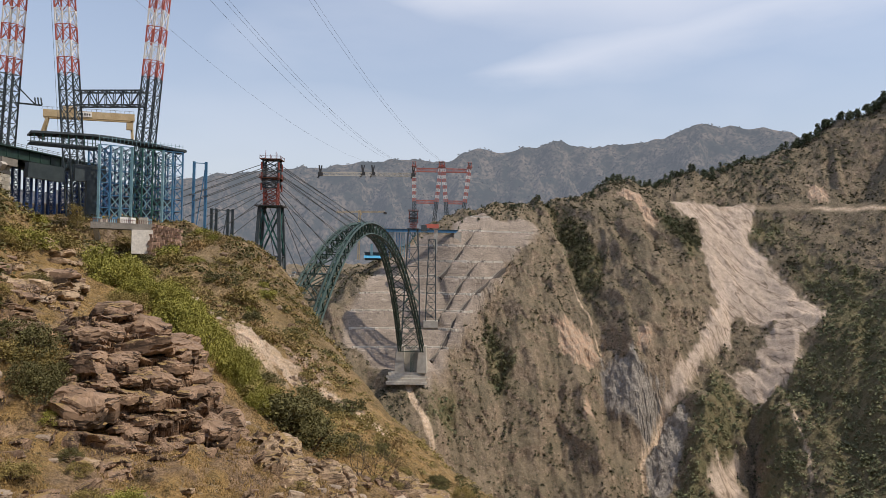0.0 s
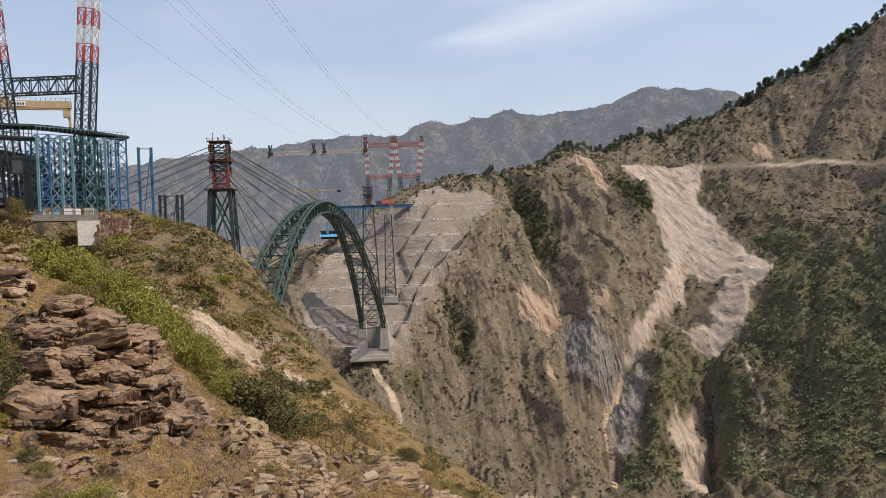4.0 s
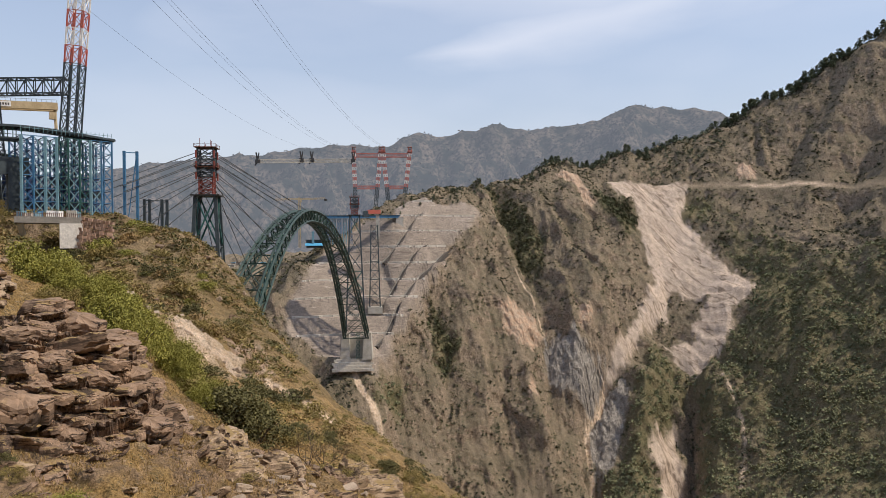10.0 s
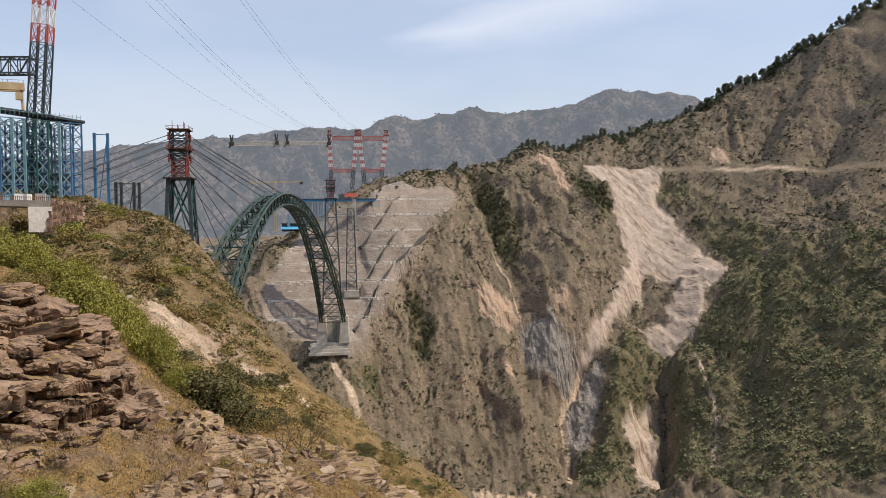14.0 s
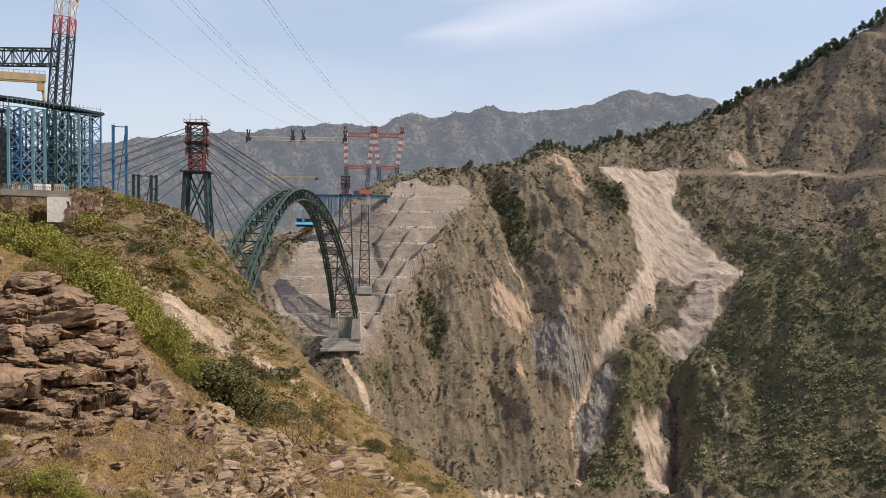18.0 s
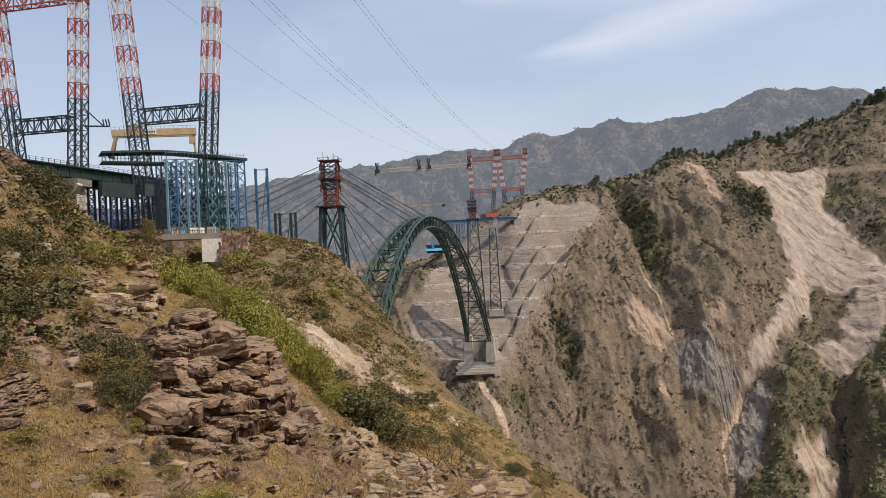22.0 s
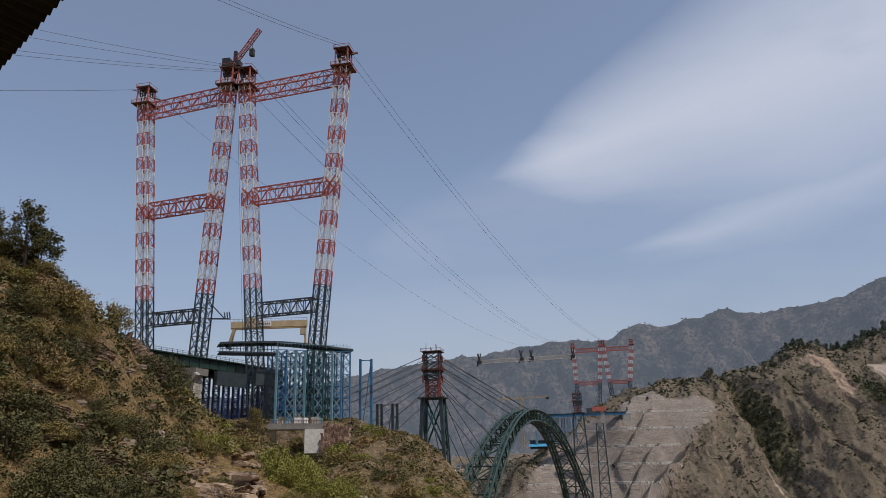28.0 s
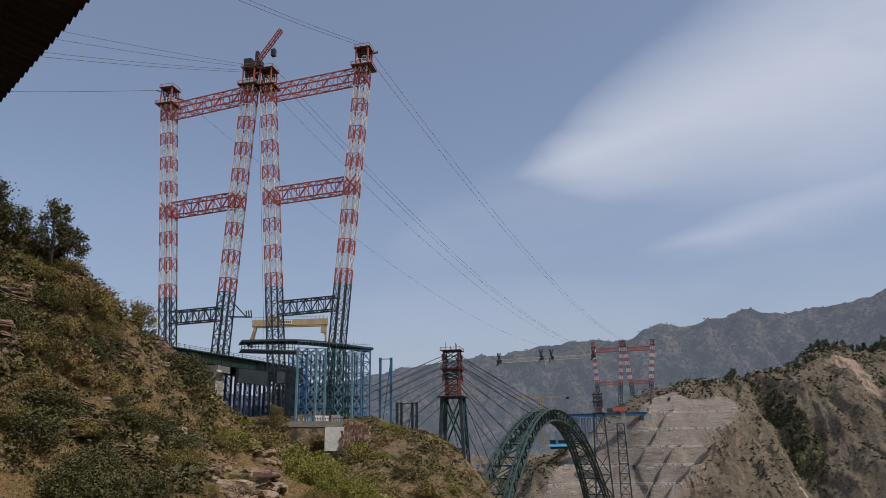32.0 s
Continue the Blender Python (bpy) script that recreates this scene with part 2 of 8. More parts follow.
# ---- ground ----
BREAKLINES = {
    "eye_ground": [(0, 0, -1.75), (0.6, -1.5, -1.75), (-0.6, 1.2, -1.8)],
    "yard": [(-8.9, -1.6, -1.8), (-4.3, 2.5, -1.9), (-1.4, 3.8, -1.9), (2.0, 3.5, -1.9), (5.9, 1.0, -1.9), (4.6, -3.9, -1.8)],
    "road_edge": [(-19.9, -1.7, -5), (-17.3, 10.0, -8), (-17.6, 24.3, -11), (-14.0, 28.8, -13), (-10.5, 32.3, -14.5), (-5.3, 37.6, -17), (0.0, 44.0, -19), (8.0, 45.3, -24), (16.9, 36.3, -26), (25.5, 25.5, -26), (37.6, 13.7, -30)],
    "under_yard": [(-9.2, 7.7, -6), (-7.0, 12.1, -8), (-2.6, 14.8, -9), (3.9, 14.5, -10), (10.7, 9.0, -9)],
    "back_slope": [(-34.5, -28.9, 18), (0.0, -50.0, 25), (34.5, -28.9, 18), (49.2, -8.7, -5)],
    "lower_slope": [(-23.5, 32.4, -9.4), (-20.2, 41.3, -12.2), (-13.9, 42.8, -13.2), (-7.2, 51.5, -17), (0.0, 60.0, -22), (6.9, 65.6, -26), (16.5, 66.0, -33)],
    "rock_top": [(-32.4, 48.1, -3.8), (-27.2, 51.2, -5.4), (-22.3, 52.5, -5.6), (-18.1, 54.1, -9.5), (-15.5, 58.0, -14)],
    "rock_bottom": [(-24.0, 41.6, -10.5), (-20.3, 45.7, -11.8), (-16.3, 47.3, -13)],
    "gully": [(-38.6, 86.8, -4), (-26.5, 83.9, -6.5), (-20.3, 81.5, -11.5), (-15.6, 76.4, -17), (-9.5, 77.4, -21)],
    "knoll_left": [(-97.1, 51.6, 34), (-72.8, 61.1, 27), (-62.7, 67.3, 21.5), (-59.8, 73.8, 20.5), (-68.8, 98.3, 15.5), (-75.8, 123.6, 9.5), (-80, 144, 5)],
    "hill_foot_left": [(-49.1, 34.4, 6), (-44.5, 46.0, 4), (-43.1, 55.2, 2.5), (-44.7, 68.8, 0), (-48.5, 87.5, -1)],
    "mid_slope": [(-73, 164, -4), (-57, 165, -6), (-30.2, 121.3, -14), (-21.2, 120.1, -23), (-12.0, 114.4, -27)],
    "platform": [(-143, 211, 12), (-131, 247, 12), (-113, 243, 12), (-99, 257, 10), (-90, 270, 10)],
    "platform_back": [(-185, 274, 12), (-149, 306, 12), (-113, 310, 10)],
    "hut_foot": [(-105, 207, 3), (-92, 217, 0), (-87, 226, -3), (-81, 241, -2)],
    "near_crest": [(-90, 260, 10), (-74, 251, 5), (-59, 238, 0), (-40, 227, -8), (-27, 203, -20), (-15, 169, -27), (-2.8, 125.0, -31), (6.6, 94.8, -34), (14.4, 90.9, -38), (21.3, 85.4, -42)],
    "below_crest": [(-159, 356, -20), (-111, 342, -60), (-83, 299, -112), (-69, 278, -114), (-62, 293, -118), (-40, 282, -114), (-13, 250, -108), (15, 219, -120), (48, 194, -125), (90, 156, -110), (139, 98, -90)],
    "near_bank": [(-399, 475, -200), (-178, 489, -240), (-67, 475, -270), (38, 438, -280), (144, 395, -280), (306, 257, -260)],
    "river": [(-509, 565, -305), (-270, 580, -308), (-82, 584, -310), (60, 567, -312), (192, 526, -312), (306, 421, -312), (393, 275, -312)],
    "far_bank": [(-141, 665, -260), (-47, 678, -262), (48, 688, -275), (120, 680, -285), (229, 704, -300), (307, 629, -290), (376, 518, -270), (460, 386, -250)],
    "arch_foot_shelf": [(-45, 814, -132), (-6, 800, -132), (24, 806, -127)],
    "below_foot": [(-43, 764, -164), (-6, 740, -184), (32, 764, -166)],
    "bench_low": [(-74, 847, -98), (-33, 839, -112), (22, 838, -116), (65, 860, -88)],
    "bench_mid": [(-68, 877, -45), (-5, 905, -48), (39, 904, -48), (114, 913, -42)],
    "bench_top": [(49, 939, 32), (62, 958, 46), (96, 985, 69), (134, 1001, 66), (170, 996, 49)],
    "spur_one": [(123, 1043, 84), (172, 1005, 56), (125, 937, -22), (91, 880, -93), (70, 847, -123)],
    "spur_one_front": [(152, 917, -38), (149, 857, -120), (146, 807, -193), (150, 760, -264)],
    "side_gully": [(40, 799, -174), (43, 759, -227), (53, 728, -260)],
    "gully_one": [(184, 1074, 90), (217, 1038, 38), (239, 956, -40), (247, 897, -98), (236, 853, -150), (236, 801, -208)],
    "spur_two": [(277, 1065, 105), (306, 984, 23), (329, 907, -40), (298, 865, -96), (273, 837, -149)],
    "spur_foot": [(211, 772, -226), (228, 741, -268)],
    "slide_edge_w": [(398, 1058, 87), (409, 994, 23), (397, 918, -57), (351, 866, -127)],
    "slide_mid": [(466, 1052, 87), (464, 970, -3), (472, 904, -69)],
    "slide_chute": [(427, 938, -50), (394, 892, -101), (327, 844, -159), (304, 831, -191), (282, 802, -238), (262, 756, -288)],
    "slide_shelf": [(430, 919, -72), (476, 880, -75), (510, 849, -64)],
    "slide_low": [(415, 871, -129), (424, 828, -166), (457, 833, -125)],
    "forest_spur": [(348, 824, -159), (329, 778, -207), (301, 730, -268)],
    "forest_gully": [(395, 814, -184), (376, 784, -237), (352, 741, -287)],
    "forest_face": [(418, 774, -183), (370, 698, -267)],
    "road": [(398, 1058, 87), (514, 1034, 88), (576, 996, 84), (638, 944, 82), (687, 897, 74), (806, 778, 78)],
    "east_face": [(529, 848, -55), (560, 780, -52), (591, 718, -49), (669, 602, -40)],
    "east_face_low": [(454, 730, -175), (484, 675, -164), (515, 626, -154), (580, 522, -160)],
    "east_ridge": [(606, 1116, 190), (680, 1096, 236), (760, 1055, 284), (839, 1006, 352), (957, 924, 450), (1103, 744, 470), (1256, 336, 500)],
    "east_up": [(637, 1035, 146), (724, 994, 190), (789, 956, 234)],
    "saddle": [(296, 1101, 121), (357, 1114, 134), (436, 1118, 149), (536, 1118, 167)],
    "behind": [(-278, 1116, -120), (-115, 1094, -40), (0, 1180, 20), (131, 1243, 20), (349, 1304, 50), (681, 1280, 110), (1096, 1096, 330)],
    "plain": [(-964, 1149, -90), (-655, 1405, -70), (-387, 1552, -52), (-172, 1641, -40), (59, 1699, -20), (364, 1712, 30), (950, 1645, 120)],
    "west_bank": [(-164, 844, -120), (-110, 893, -75), (-101, 854, -58), (-77, 897, -21), (-56, 958, -7)],
    "west_top": [(-128, 992, -39), (-94, 1006, -15), (-46, 1009, -8)],
    "far_edge": [(-2161, 787, -60), (-1478, 1762, -70), (-787, 2161, -50), (0, 2300, -20), (787, 2161, 60), (1626, 1626, 250), (2222, 595, 300)],
    "west_hill": [(-520, 300, 140), (-424, 424, 90), (-290, 78, 120)],
    "west_far": [(-919, 771, 120), (-1269, 592, 200)],
    "south": [(433, -250, 120), (0, -500, 220), (-383, -321, 200), (1000, -1732, 200), (-1000, -1732, 200), (-1477, -260, 150), (250, 0, 60), (897, -78, 150)],
}


class Noise2:
    """Gradient noise on the plan, vectorised."""

    def __init__(self, seed):
        r = np.random.RandomState(seed)
        self.p = np.tile(r.permutation(512), 3)
        a = r.rand(512) * 2 * np.pi
        self.g = np.stack([np.cos(a), np.sin(a)], -1)

    def __call__(self, x, y):
        xi, yi = np.floor(x).astype(int), np.floor(y).astype(int)
        xf, yf = x - xi, y - yi
        u, v = xf * xf * xf * (xf * (xf * 6 - 15) + 10), yf * yf * yf * (yf * (yf * 6 - 15) + 10)

        def corner(i, j):
            g = self.g[self.p[self.p[(xi + i) & 511] + ((yi + j) & 511)] & 511]
            return g[..., 0] * (xf - i) + g[..., 1] * (yf - j)
        return ((corner(0, 0) * (1 - u) + corner(1, 0) * u) * (1 - v) + (corner(0, 1) * (1 - u) + corner(1, 1) * u) * v) * 1.5


N1, N2, N3 = Noise2(3), Noise2(11), Noise2(29)


def fbm(x, y, size, octaves=5, gain=0.5, n=N1):
    t, a = 0, 1.0
    for k in range(octaves):
        t = t + a * n(x / size + 17.3 * k, y / size - 9.1 * k)
        size, a = size / 2.03, a * gain
    return t


def ridged(x, y, size, octaves=4, gain=0.5, n=N2):
    t, a = 0, 1.0
    for k in range(octaves):
        t = t + a * (0.5 - np.abs(n(x / size + 31.7 * k, y / size + 5.3 * k)) * 1.6)
        size, a = size / 2.1, a * gain
    return t


def smooth(a, b, x):
    t = np.clip((x - a) / (b - a), 0, 1)
    return t * t * (3 - 2 * t)


def dense(line):
    out = []
    for a, b in zip(line, line[1:]):
        d = math.dist(a[:2], b[:2])
        far = math.hypot(*a[:2])
        n = max(1, int(d / max(6.0, 0.055 * far)))
        out += [tuple(lerp(a, b, k / n)) for k in range(n)]
    return out + [tuple(map(float, line[-1]))]


_pts = np.array([p for line in BREAKLINES.values() for p in dense(line)])
_key = np.unique(_pts[:, :2].round(0), axis=0, return_index=True)[1]
_pts = _pts[np.sort(_key)]
_c = _pts[:, :2] / 100.0
_n = len(_c)
_A = np.zeros((_n + 3, _n + 3))
_A[:_n, :_n] = np.sqrt(((_c[:, None] - _c[None]) ** 2).sum(-1))
_A[:_n, _n], _A[:_n, _n + 1:] = 1, _c
_A[_n, :_n], _A[_n + 1:, :_n] = 1, _c.T
_w = np.linalg.solve(_A + np.diag(np.r_[np.full(_n, -1e-3), np.zeros(3)]), np.r_[_pts[:, 2], 0, 0, 0])


def base_height(x, y):
    """The plan's heights between the break lines."""
    q = np.stack([np.ravel(x), np.ravel(y)], -1) / 100.0
    out = np.empty(len(q))
    for i in range(0, len(q), 4000):
        s = q[i:i + 4000]
        d = np.sqrt(((s[:, None] - _c[None]) ** 2).sum(-1))
        out[i:i + 4000] = d @ _w[:_n] + _w[_n] + s @ _w[_n + 1:]
    return out.reshape(np.shape(x))


def line_distance(x, y, line):
    """Distance on the plan to a polyline, and the share along it."""
    best, share = np.full(np.shape(x), 1e9), np.zeros(np.shape(x))
    n = len(line) - 1
    for k, (a, b) in enumerate(zip(line, line[1:])):
        dx, dy = b[0] - a[0], b[1] - a[1]
        t = np.clip(((x - a[0]) * dx + (y - a[1]) * dy) / (dx * dx + dy * dy), 0, 1)
        d = np.hypot(x - a[0] - t * dx, y - a[1] - t * dy)
        near = d < best
        best, share = np.where(near, d, best), np.where(near, (k + t) / n, share)
    return best, share


def inside(x, y, poly):
    """Signed distance to a polygon on the plan, positive inside."""
    d, _ = line_distance(x, y, poly + poly[:1])
    hit = np.zeros(np.shape(x), bool)
    for (ax, ay), (bx, by) in zip(poly, poly[1:] + poly[:1]):
        cross = (ay > y) != (by > y)
        hit ^= cross & (x < (bx - ax) * (y - ay) / ((by - ay) or 1e-9) + ax)
    return np.where(hit, d, -d)


YARD = [(-14, -12), (14, -12), (14, 5), (-14, 5)]
PLATFORM = [(-143, 205), (-123, 231), (-90, 246), (-86, 282), (-99, 325), (-162, 305), (-194, 267)]
FOOT_SHELF = [(-52, 818), (-32, 794), (20, 795), (34, 814), (-6, 828)]
BENCH = [(50, 938), (56, 966), (80, 985), (100, 992), (111, 982), (143, 993), (166, 1001), (177, 999), (169, 980), (146, 966), (125, 948), (113, 926), (95, 905), (82, 892), (72, 869), (46, 842), (38, 825), (16, 788), (-8, 800), (-37, 819), (-57, 830), (-79, 834), (-87, 848), (-78, 866), (-59, 894), (-41, 947), (-14, 965), (13, 980)]
SLIDE = [(400, 1065), (462, 1060), (511, 1036), (506, 1019), (485, 994), (495, 969), (502, 924), (514, 891), (520, 854), (506, 852), (486, 854), (480, 841), (466, 829), (452, 826), (435, 819), (424, 815), (412, 834), (408, 849), (400, 866), (425, 867), (440, 849), (440, 872), (460, 878), (468, 887), (429, 923), (418, 902), (391, 889), (360, 867), (336, 840), (311, 837), (305, 839), (324, 851), (345, 867), (373, 890), (393, 913), (413, 933), (413, 952), (413, 971), (415, 991), (426, 1006), (422, 1027), (404, 1039)]
STRIP = [(339, 766), (379, 796), (372, 779), (366, 744), (342, 681), (323, 703), (337, 748), (330, 754)]
DIRT = [(-23, 83), (-33, 136), (-30, 136), (-25, 129), (-21, 128), (-17, 91), (-18, 82), (-21, 81)]
SCAR_CLIFF = [(-22, 138), (-19, 149), (-17, 143), (-14, 130), (-19, 127), (-21, 131)]
SCAR_LANE = [(-19, 128), (-14, 126), (-9, 123), (-4, 117)]
TRAIL = [(-5, 791), (7, 767), (22, 751), (34, 722)]
LOW_ROAD = [(150, 732), (167, 725), (188, 714), (239, 702)]
GULLY_TRACK = [(220, 943), (236, 912), (244, 889)]
CHUTE_LINE = [(307, 838), (287, 821), (272, 807), (270, 787), (255, 730)]
SIDE_LINE = [(435, 789), (433, 767), (431, 752), (427, 731), (406, 686), (384, 665)]
OUTCROP = [(-31, 39), (-20, 35), (-10, 37), (-4, 45), (-4, 62), (-16, 64), (-25, 63), (-41, 57)]
WOOD = [(514, 1020), (499, 977), (511, 913), (525, 851), (492, 840), (467, 818), (436, 799), (431, 752), (410, 690), (372, 642), (467, 531), (620, 640), (641, 727), (590, 795), (562, 862), (529, 934)]
WOOD_SPUR = [(337, 817), (388, 865), (405, 844), (409, 829), (400, 818), (380, 798), (346, 772), (329, 754), (334, 743), (322, 704), (262, 713), (269, 763), (292, 763), (315, 785), (328, 805)]
GROVES = [[(191, 1076), (234, 1062), (256, 1015), (265, 982), (258, 948), (243, 952), (229, 976), (222, 1017), (218, 1057)],
          [(366, 1039), (398, 1037), (420, 1023), (414, 991), (393, 979), (377, 1006)],
          [(40, 812), (54, 815), (45, 790), (19, 759), (13, 772)],
          [(94, 897), (112, 874), (123, 852), (113, 833), (98, 826), (92, 862)],
          [(414, 827), (430, 802), (428, 753), (408, 701), (367, 642), (352, 683), (372, 728), (396, 764), (406, 792)]]
RED_ROCK = [[(183, 895), (205, 908), (229, 899), (243, 889), (228, 869), (204, 860), (189, 873)],
            [(286, 882), (296, 876), (301, 868), (296, 861), (281, 862)],
            [(311, 1075), (326, 1085), (351, 1082), (358, 1027), (362, 1021), (341, 1019), (337, 1058)],
            [(594, 1028), (612, 1017), (604, 990), (581, 1004)],
            [(200, 820), (216, 826), (214, 812), (203, 808)]]
GREY_ROCK = [[(240, 884), (262, 868), (292, 847), (310, 846), (299, 832), (280, 814), (271, 817), (249, 827), (236, 852)],
             [(307, 838), (330, 829), (324, 804), (303, 781), (294, 769), (269, 763), (272, 786), (275, 807), (289, 823)]]
BAY_STEPS = [[(33, 912), (61, 928), (96, 972)], [(27, 869), (58, 900), (99, 937)], [(21, 826), (43, 854), (75, 895), (96, 911), (129, 951)]]
# ribs and gullies of the far bank: rise or fall in metres, reach to either side, and the line on the plan
RIBS = [(-20, 24, [(222, 1060), (224, 1031), (229, 982), (235, 951), (244, 916), (242, 880), (239, 854), (236, 801)]),
        (10, 22, [(191, 1076), (202, 1003), (214, 983), (220, 943), (236, 912)]),
        (-22, 16, [(307, 838), (287, 821), (272, 807), (262, 756)]),
        (-28, 15, [(404, 806), (398, 788), (388, 769), (367, 727), (350, 690)]),
        (16, 26, [(382, 851), (335, 787), (316, 754), (290, 717)]),
        (14, 24, [(425, 805), (413, 765), (394, 716), (362, 661)]),
        (11, 20, [(322, 1039), (331, 986), (357, 953), (384, 927)]),
        (11, 20, [(284, 1001), (297, 949), (316, 887), (331, 869)]),
        (9, 18, [(272, 1039), (276, 973), (278, 891), (275, 849)]),
        (-9, 12, [(345, 1010), (350, 975), (372, 945)]),
        (-8, 12, [(300, 1010), (312, 960), (328, 915), (345, 880)]),
        (-13, 17, [(97, 899), (106, 869), (106, 834), (104, 790), (110, 740)]),
        (9, 20, [(130, 930), (140, 870), (146, 807), (150, 760)]),
        (-9, 15, [(160, 930), (172, 880), (176, 820), (184, 770)]),
        (9, 18, [(186, 940), (196, 880), (204, 830), (212, 780)]),
        (16, 40, [(786, 1001), (723, 975), (660, 954), (620, 930)]),
        (-22, 36, [(806, 932), (747, 934), (694, 901), (640, 870)]),
        (13, 36, [(786, 890), (735, 862), (670, 815), (600, 740)]),
        (-18, 30, [(744, 1015), (701, 1013), (647, 990)]),
        (6, 26, [(640, 905), (610, 836), (552, 785), (480, 700)]),
        (-6, 24, [(560, 850), (530, 790), (480, 730), (430, 660)]),
        (8, 9, [(653, 1060), (640, 1034), (627, 1008)]),
        (-9, 12, [(640, 1062), (628, 1036), (618, 1012)]),
        (2.6, 4.5, [(429, 924), (450, 905), (468, 889), (492, 872), (518, 855)])]

TERRACE = [(-97, 208), (-71, 225), (-83, 245), (-110, 227)]



def ground_height(x, y):
    x, y = np.asarray(x, float), np.asarray(y, float)
    r = np.hypot(x, y)
    h = base_height(x, y)
    flat = np.maximum(smooth(6, -4, -inside(x, y, YARD)), np.maximum(smooth(-4, 8, inside(x, y, PLATFORM)), smooth(-6, 4, inside(x, y, FOOT_SHELF))))
    bench = smooth(-14, 6, inside(x, y, BENCH))
    slide = smooth(-6, 16, inside(x, y, SLIDE))
    flat = np.maximum(flat, 0.95 * smooth(16, 6, line_distance(x, y, BREAKLINES["road"])[0]))
    far = smooth(420, 640, r)
    near = 1 - smooth(150, 420, r)
    rough = (1 - 0.92 * flat) * (1 - 0.96 * bench) * (1 - 0.85 * slide)
    # ribs and gullies of the far slopes run down towards the river
    wx, wy = x + 22 * N3(x / 90, y / 90), y + 22 * N3(x / 90 + 40, y / 90)
    h = h + far * rough * (12 * (ridged(wx, wy * 0.40, 110, 4, 0.5) - 0.5) + 4.5 * fbm(x, y, 27, 5, 0.55) + 1.4 * ridged(x, y, 12, 3))
    warp = 7 * fbm(x, y, 26, 4, 0.6)
    for up, wide, line in RIBS:
        d, _ = line_distance(x, y, line)
        h = h + far * (1 - bench) * (1 - 0.95 * flat) * up * np.clip(1 - np.maximum(0, d + warp * min(1.0, wide / 18) * (wide > 6)) / wide, 0, 1) ** 1.25
    for deep, wide, name in ((12, 14, "side_gully"),):
        h = h - far * deep * np.exp(-(line_distance(x, y, BREAKLINES[name])[0] / wide) ** 2)
    # rills of the slide run down its fall
    h = h + slide * far * (3.6 * ridged((0.85 * x + 0.53 * y) * 1.0 + 4 * fbm(x, y, 30, 3), (0.53 * x - 0.85 * y) * 0.16, 15, 4, 0.55) + 0.7 * ridged(x, y, 6, 2))
    # near hillside: hummocks, then ledges of tilted strata
    h = h + near * (1 - flat) * smooth(8, 40, r) * (0.9 * fbm(x, y, 14, 6, 0.6) + 0.012 * r * fbm(x, y, 34, 5, 0.55, N3))
    h = h - 4.0 * np.exp(-(line_distance(x, y, [(-77, 193), (-63, 165)])[0] / 8) ** 2)
    h = h + smooth(-7, 0.5, inside(x, y, TERRACE)) * np.maximum(0, 8.9 - h)
    h = h + smooth(-6, 2, np.maximum(inside(x, y, DIRT), inside(x, y, SCAR_CLIFF))) * 1.3 * ridged(x, y, 5, 3, 0.6)
    mid = smooth(150, 420, r) * (1 - far)
    h = h + mid * (1 - flat) * 5 * fbm(x, y, 45, 6, 0.55)
    ledge = smooth(-4, 5, inside(x, y, OUTCROP))
    step = 1.15
    q = (h + 0.07 * x + 0.9 * fbm(x, y, 11, 3)) / step
    f = q - np.floor(q)
    h = h + ledge * step * (smooth(0.42, 0.58, f) - f) * 0.4
    # benches cut into the far bank: steep lifts with berms between, each bay standing proud of its western neighbour
    for drain in BAY_STEPS:
        d, share = line_distance(x, y, drain)
        ends = smooth(0, 0.08, share) * smooth(1, 0.80, share)
        east = (x - np.interp(y, [p[1] for p in drain], [p[0] for p in drain])) > 0
        h = h + bench * 10.0 * ends * np.where(east, smooth(0, 2.0, d) * smooth(40, 12, d), 0)
        h = h - bench * ends * 4.0 * smooth(4.0, 1.5, d)
    rise = 21.0
    q = (h + 6) / rise
    f = q - np.floor(q)
    h = h + bench * rise * (np.clip((f - 0.30) / 0.70, 0, 1) - f) * 0.92
    return h


def ring_radii():
    r, out = 0.0, []
    while r < 2400:
        out.append(r)
        r += max(0.25, min(r * 0.0105, 0.34 if 34 < r < 72 else 9)) if r < 330 else 9.0 if r < 680 else 2.6 if r < 1080 else 4.0 if r < 1340 else 26.0
    return np.array(out)


_bear = np.radians(np.concatenate([np.linspace(-180, -56, 50)[:-1], np.linspace(-56, -13, 240)[:-1], np.linspace(-13, 40, 500)[:-1], np.linspace(40, 47, 30), np.linspace(47, 180, 54)[1:]]))
_rad = ring_radii()
_R, _B = np.meshgrid(_rad, _bear, indexing="ij")
_X, _Y = _R * np.sin(_B), _R * np.cos(_B)
_Z = ground_height(_X, _Y)
# crags: the steep far faces are pushed in and out by noise that runs over their height too
_calm = np.maximum.reduce([smooth(-8, 6, inside(_X, _Y, BENCH)), smooth(-12, 4, inside(_X, _Y, FOOT_SHELF)), 0.75 * smooth(-4, 8, inside(_X, _Y, SLIDE)),
                           smooth(18, 6, line_distance(_X, _Y, BREAKLINES["road"])[0])])
_push = smooth(600, 700, _R) * (1 - _calm) * smooth(1750, 1300, _R)
_u, _v = _X + 0.25 * _Y, _Z * 1.15
_shift = _push * (6.5 * (ridged(_u + 0.5 * _v, _v * 0.8, 95, 4, 0.5, N3) - 0.5) + 1.8 * fbm(_u, _v, 19, 5, 0.58) + 3.0 * (ridged(_u + 6 * N1(_X / 40, _Y / 40), _v * 0.45, 33, 4, 0.55, N1) - 0.5))
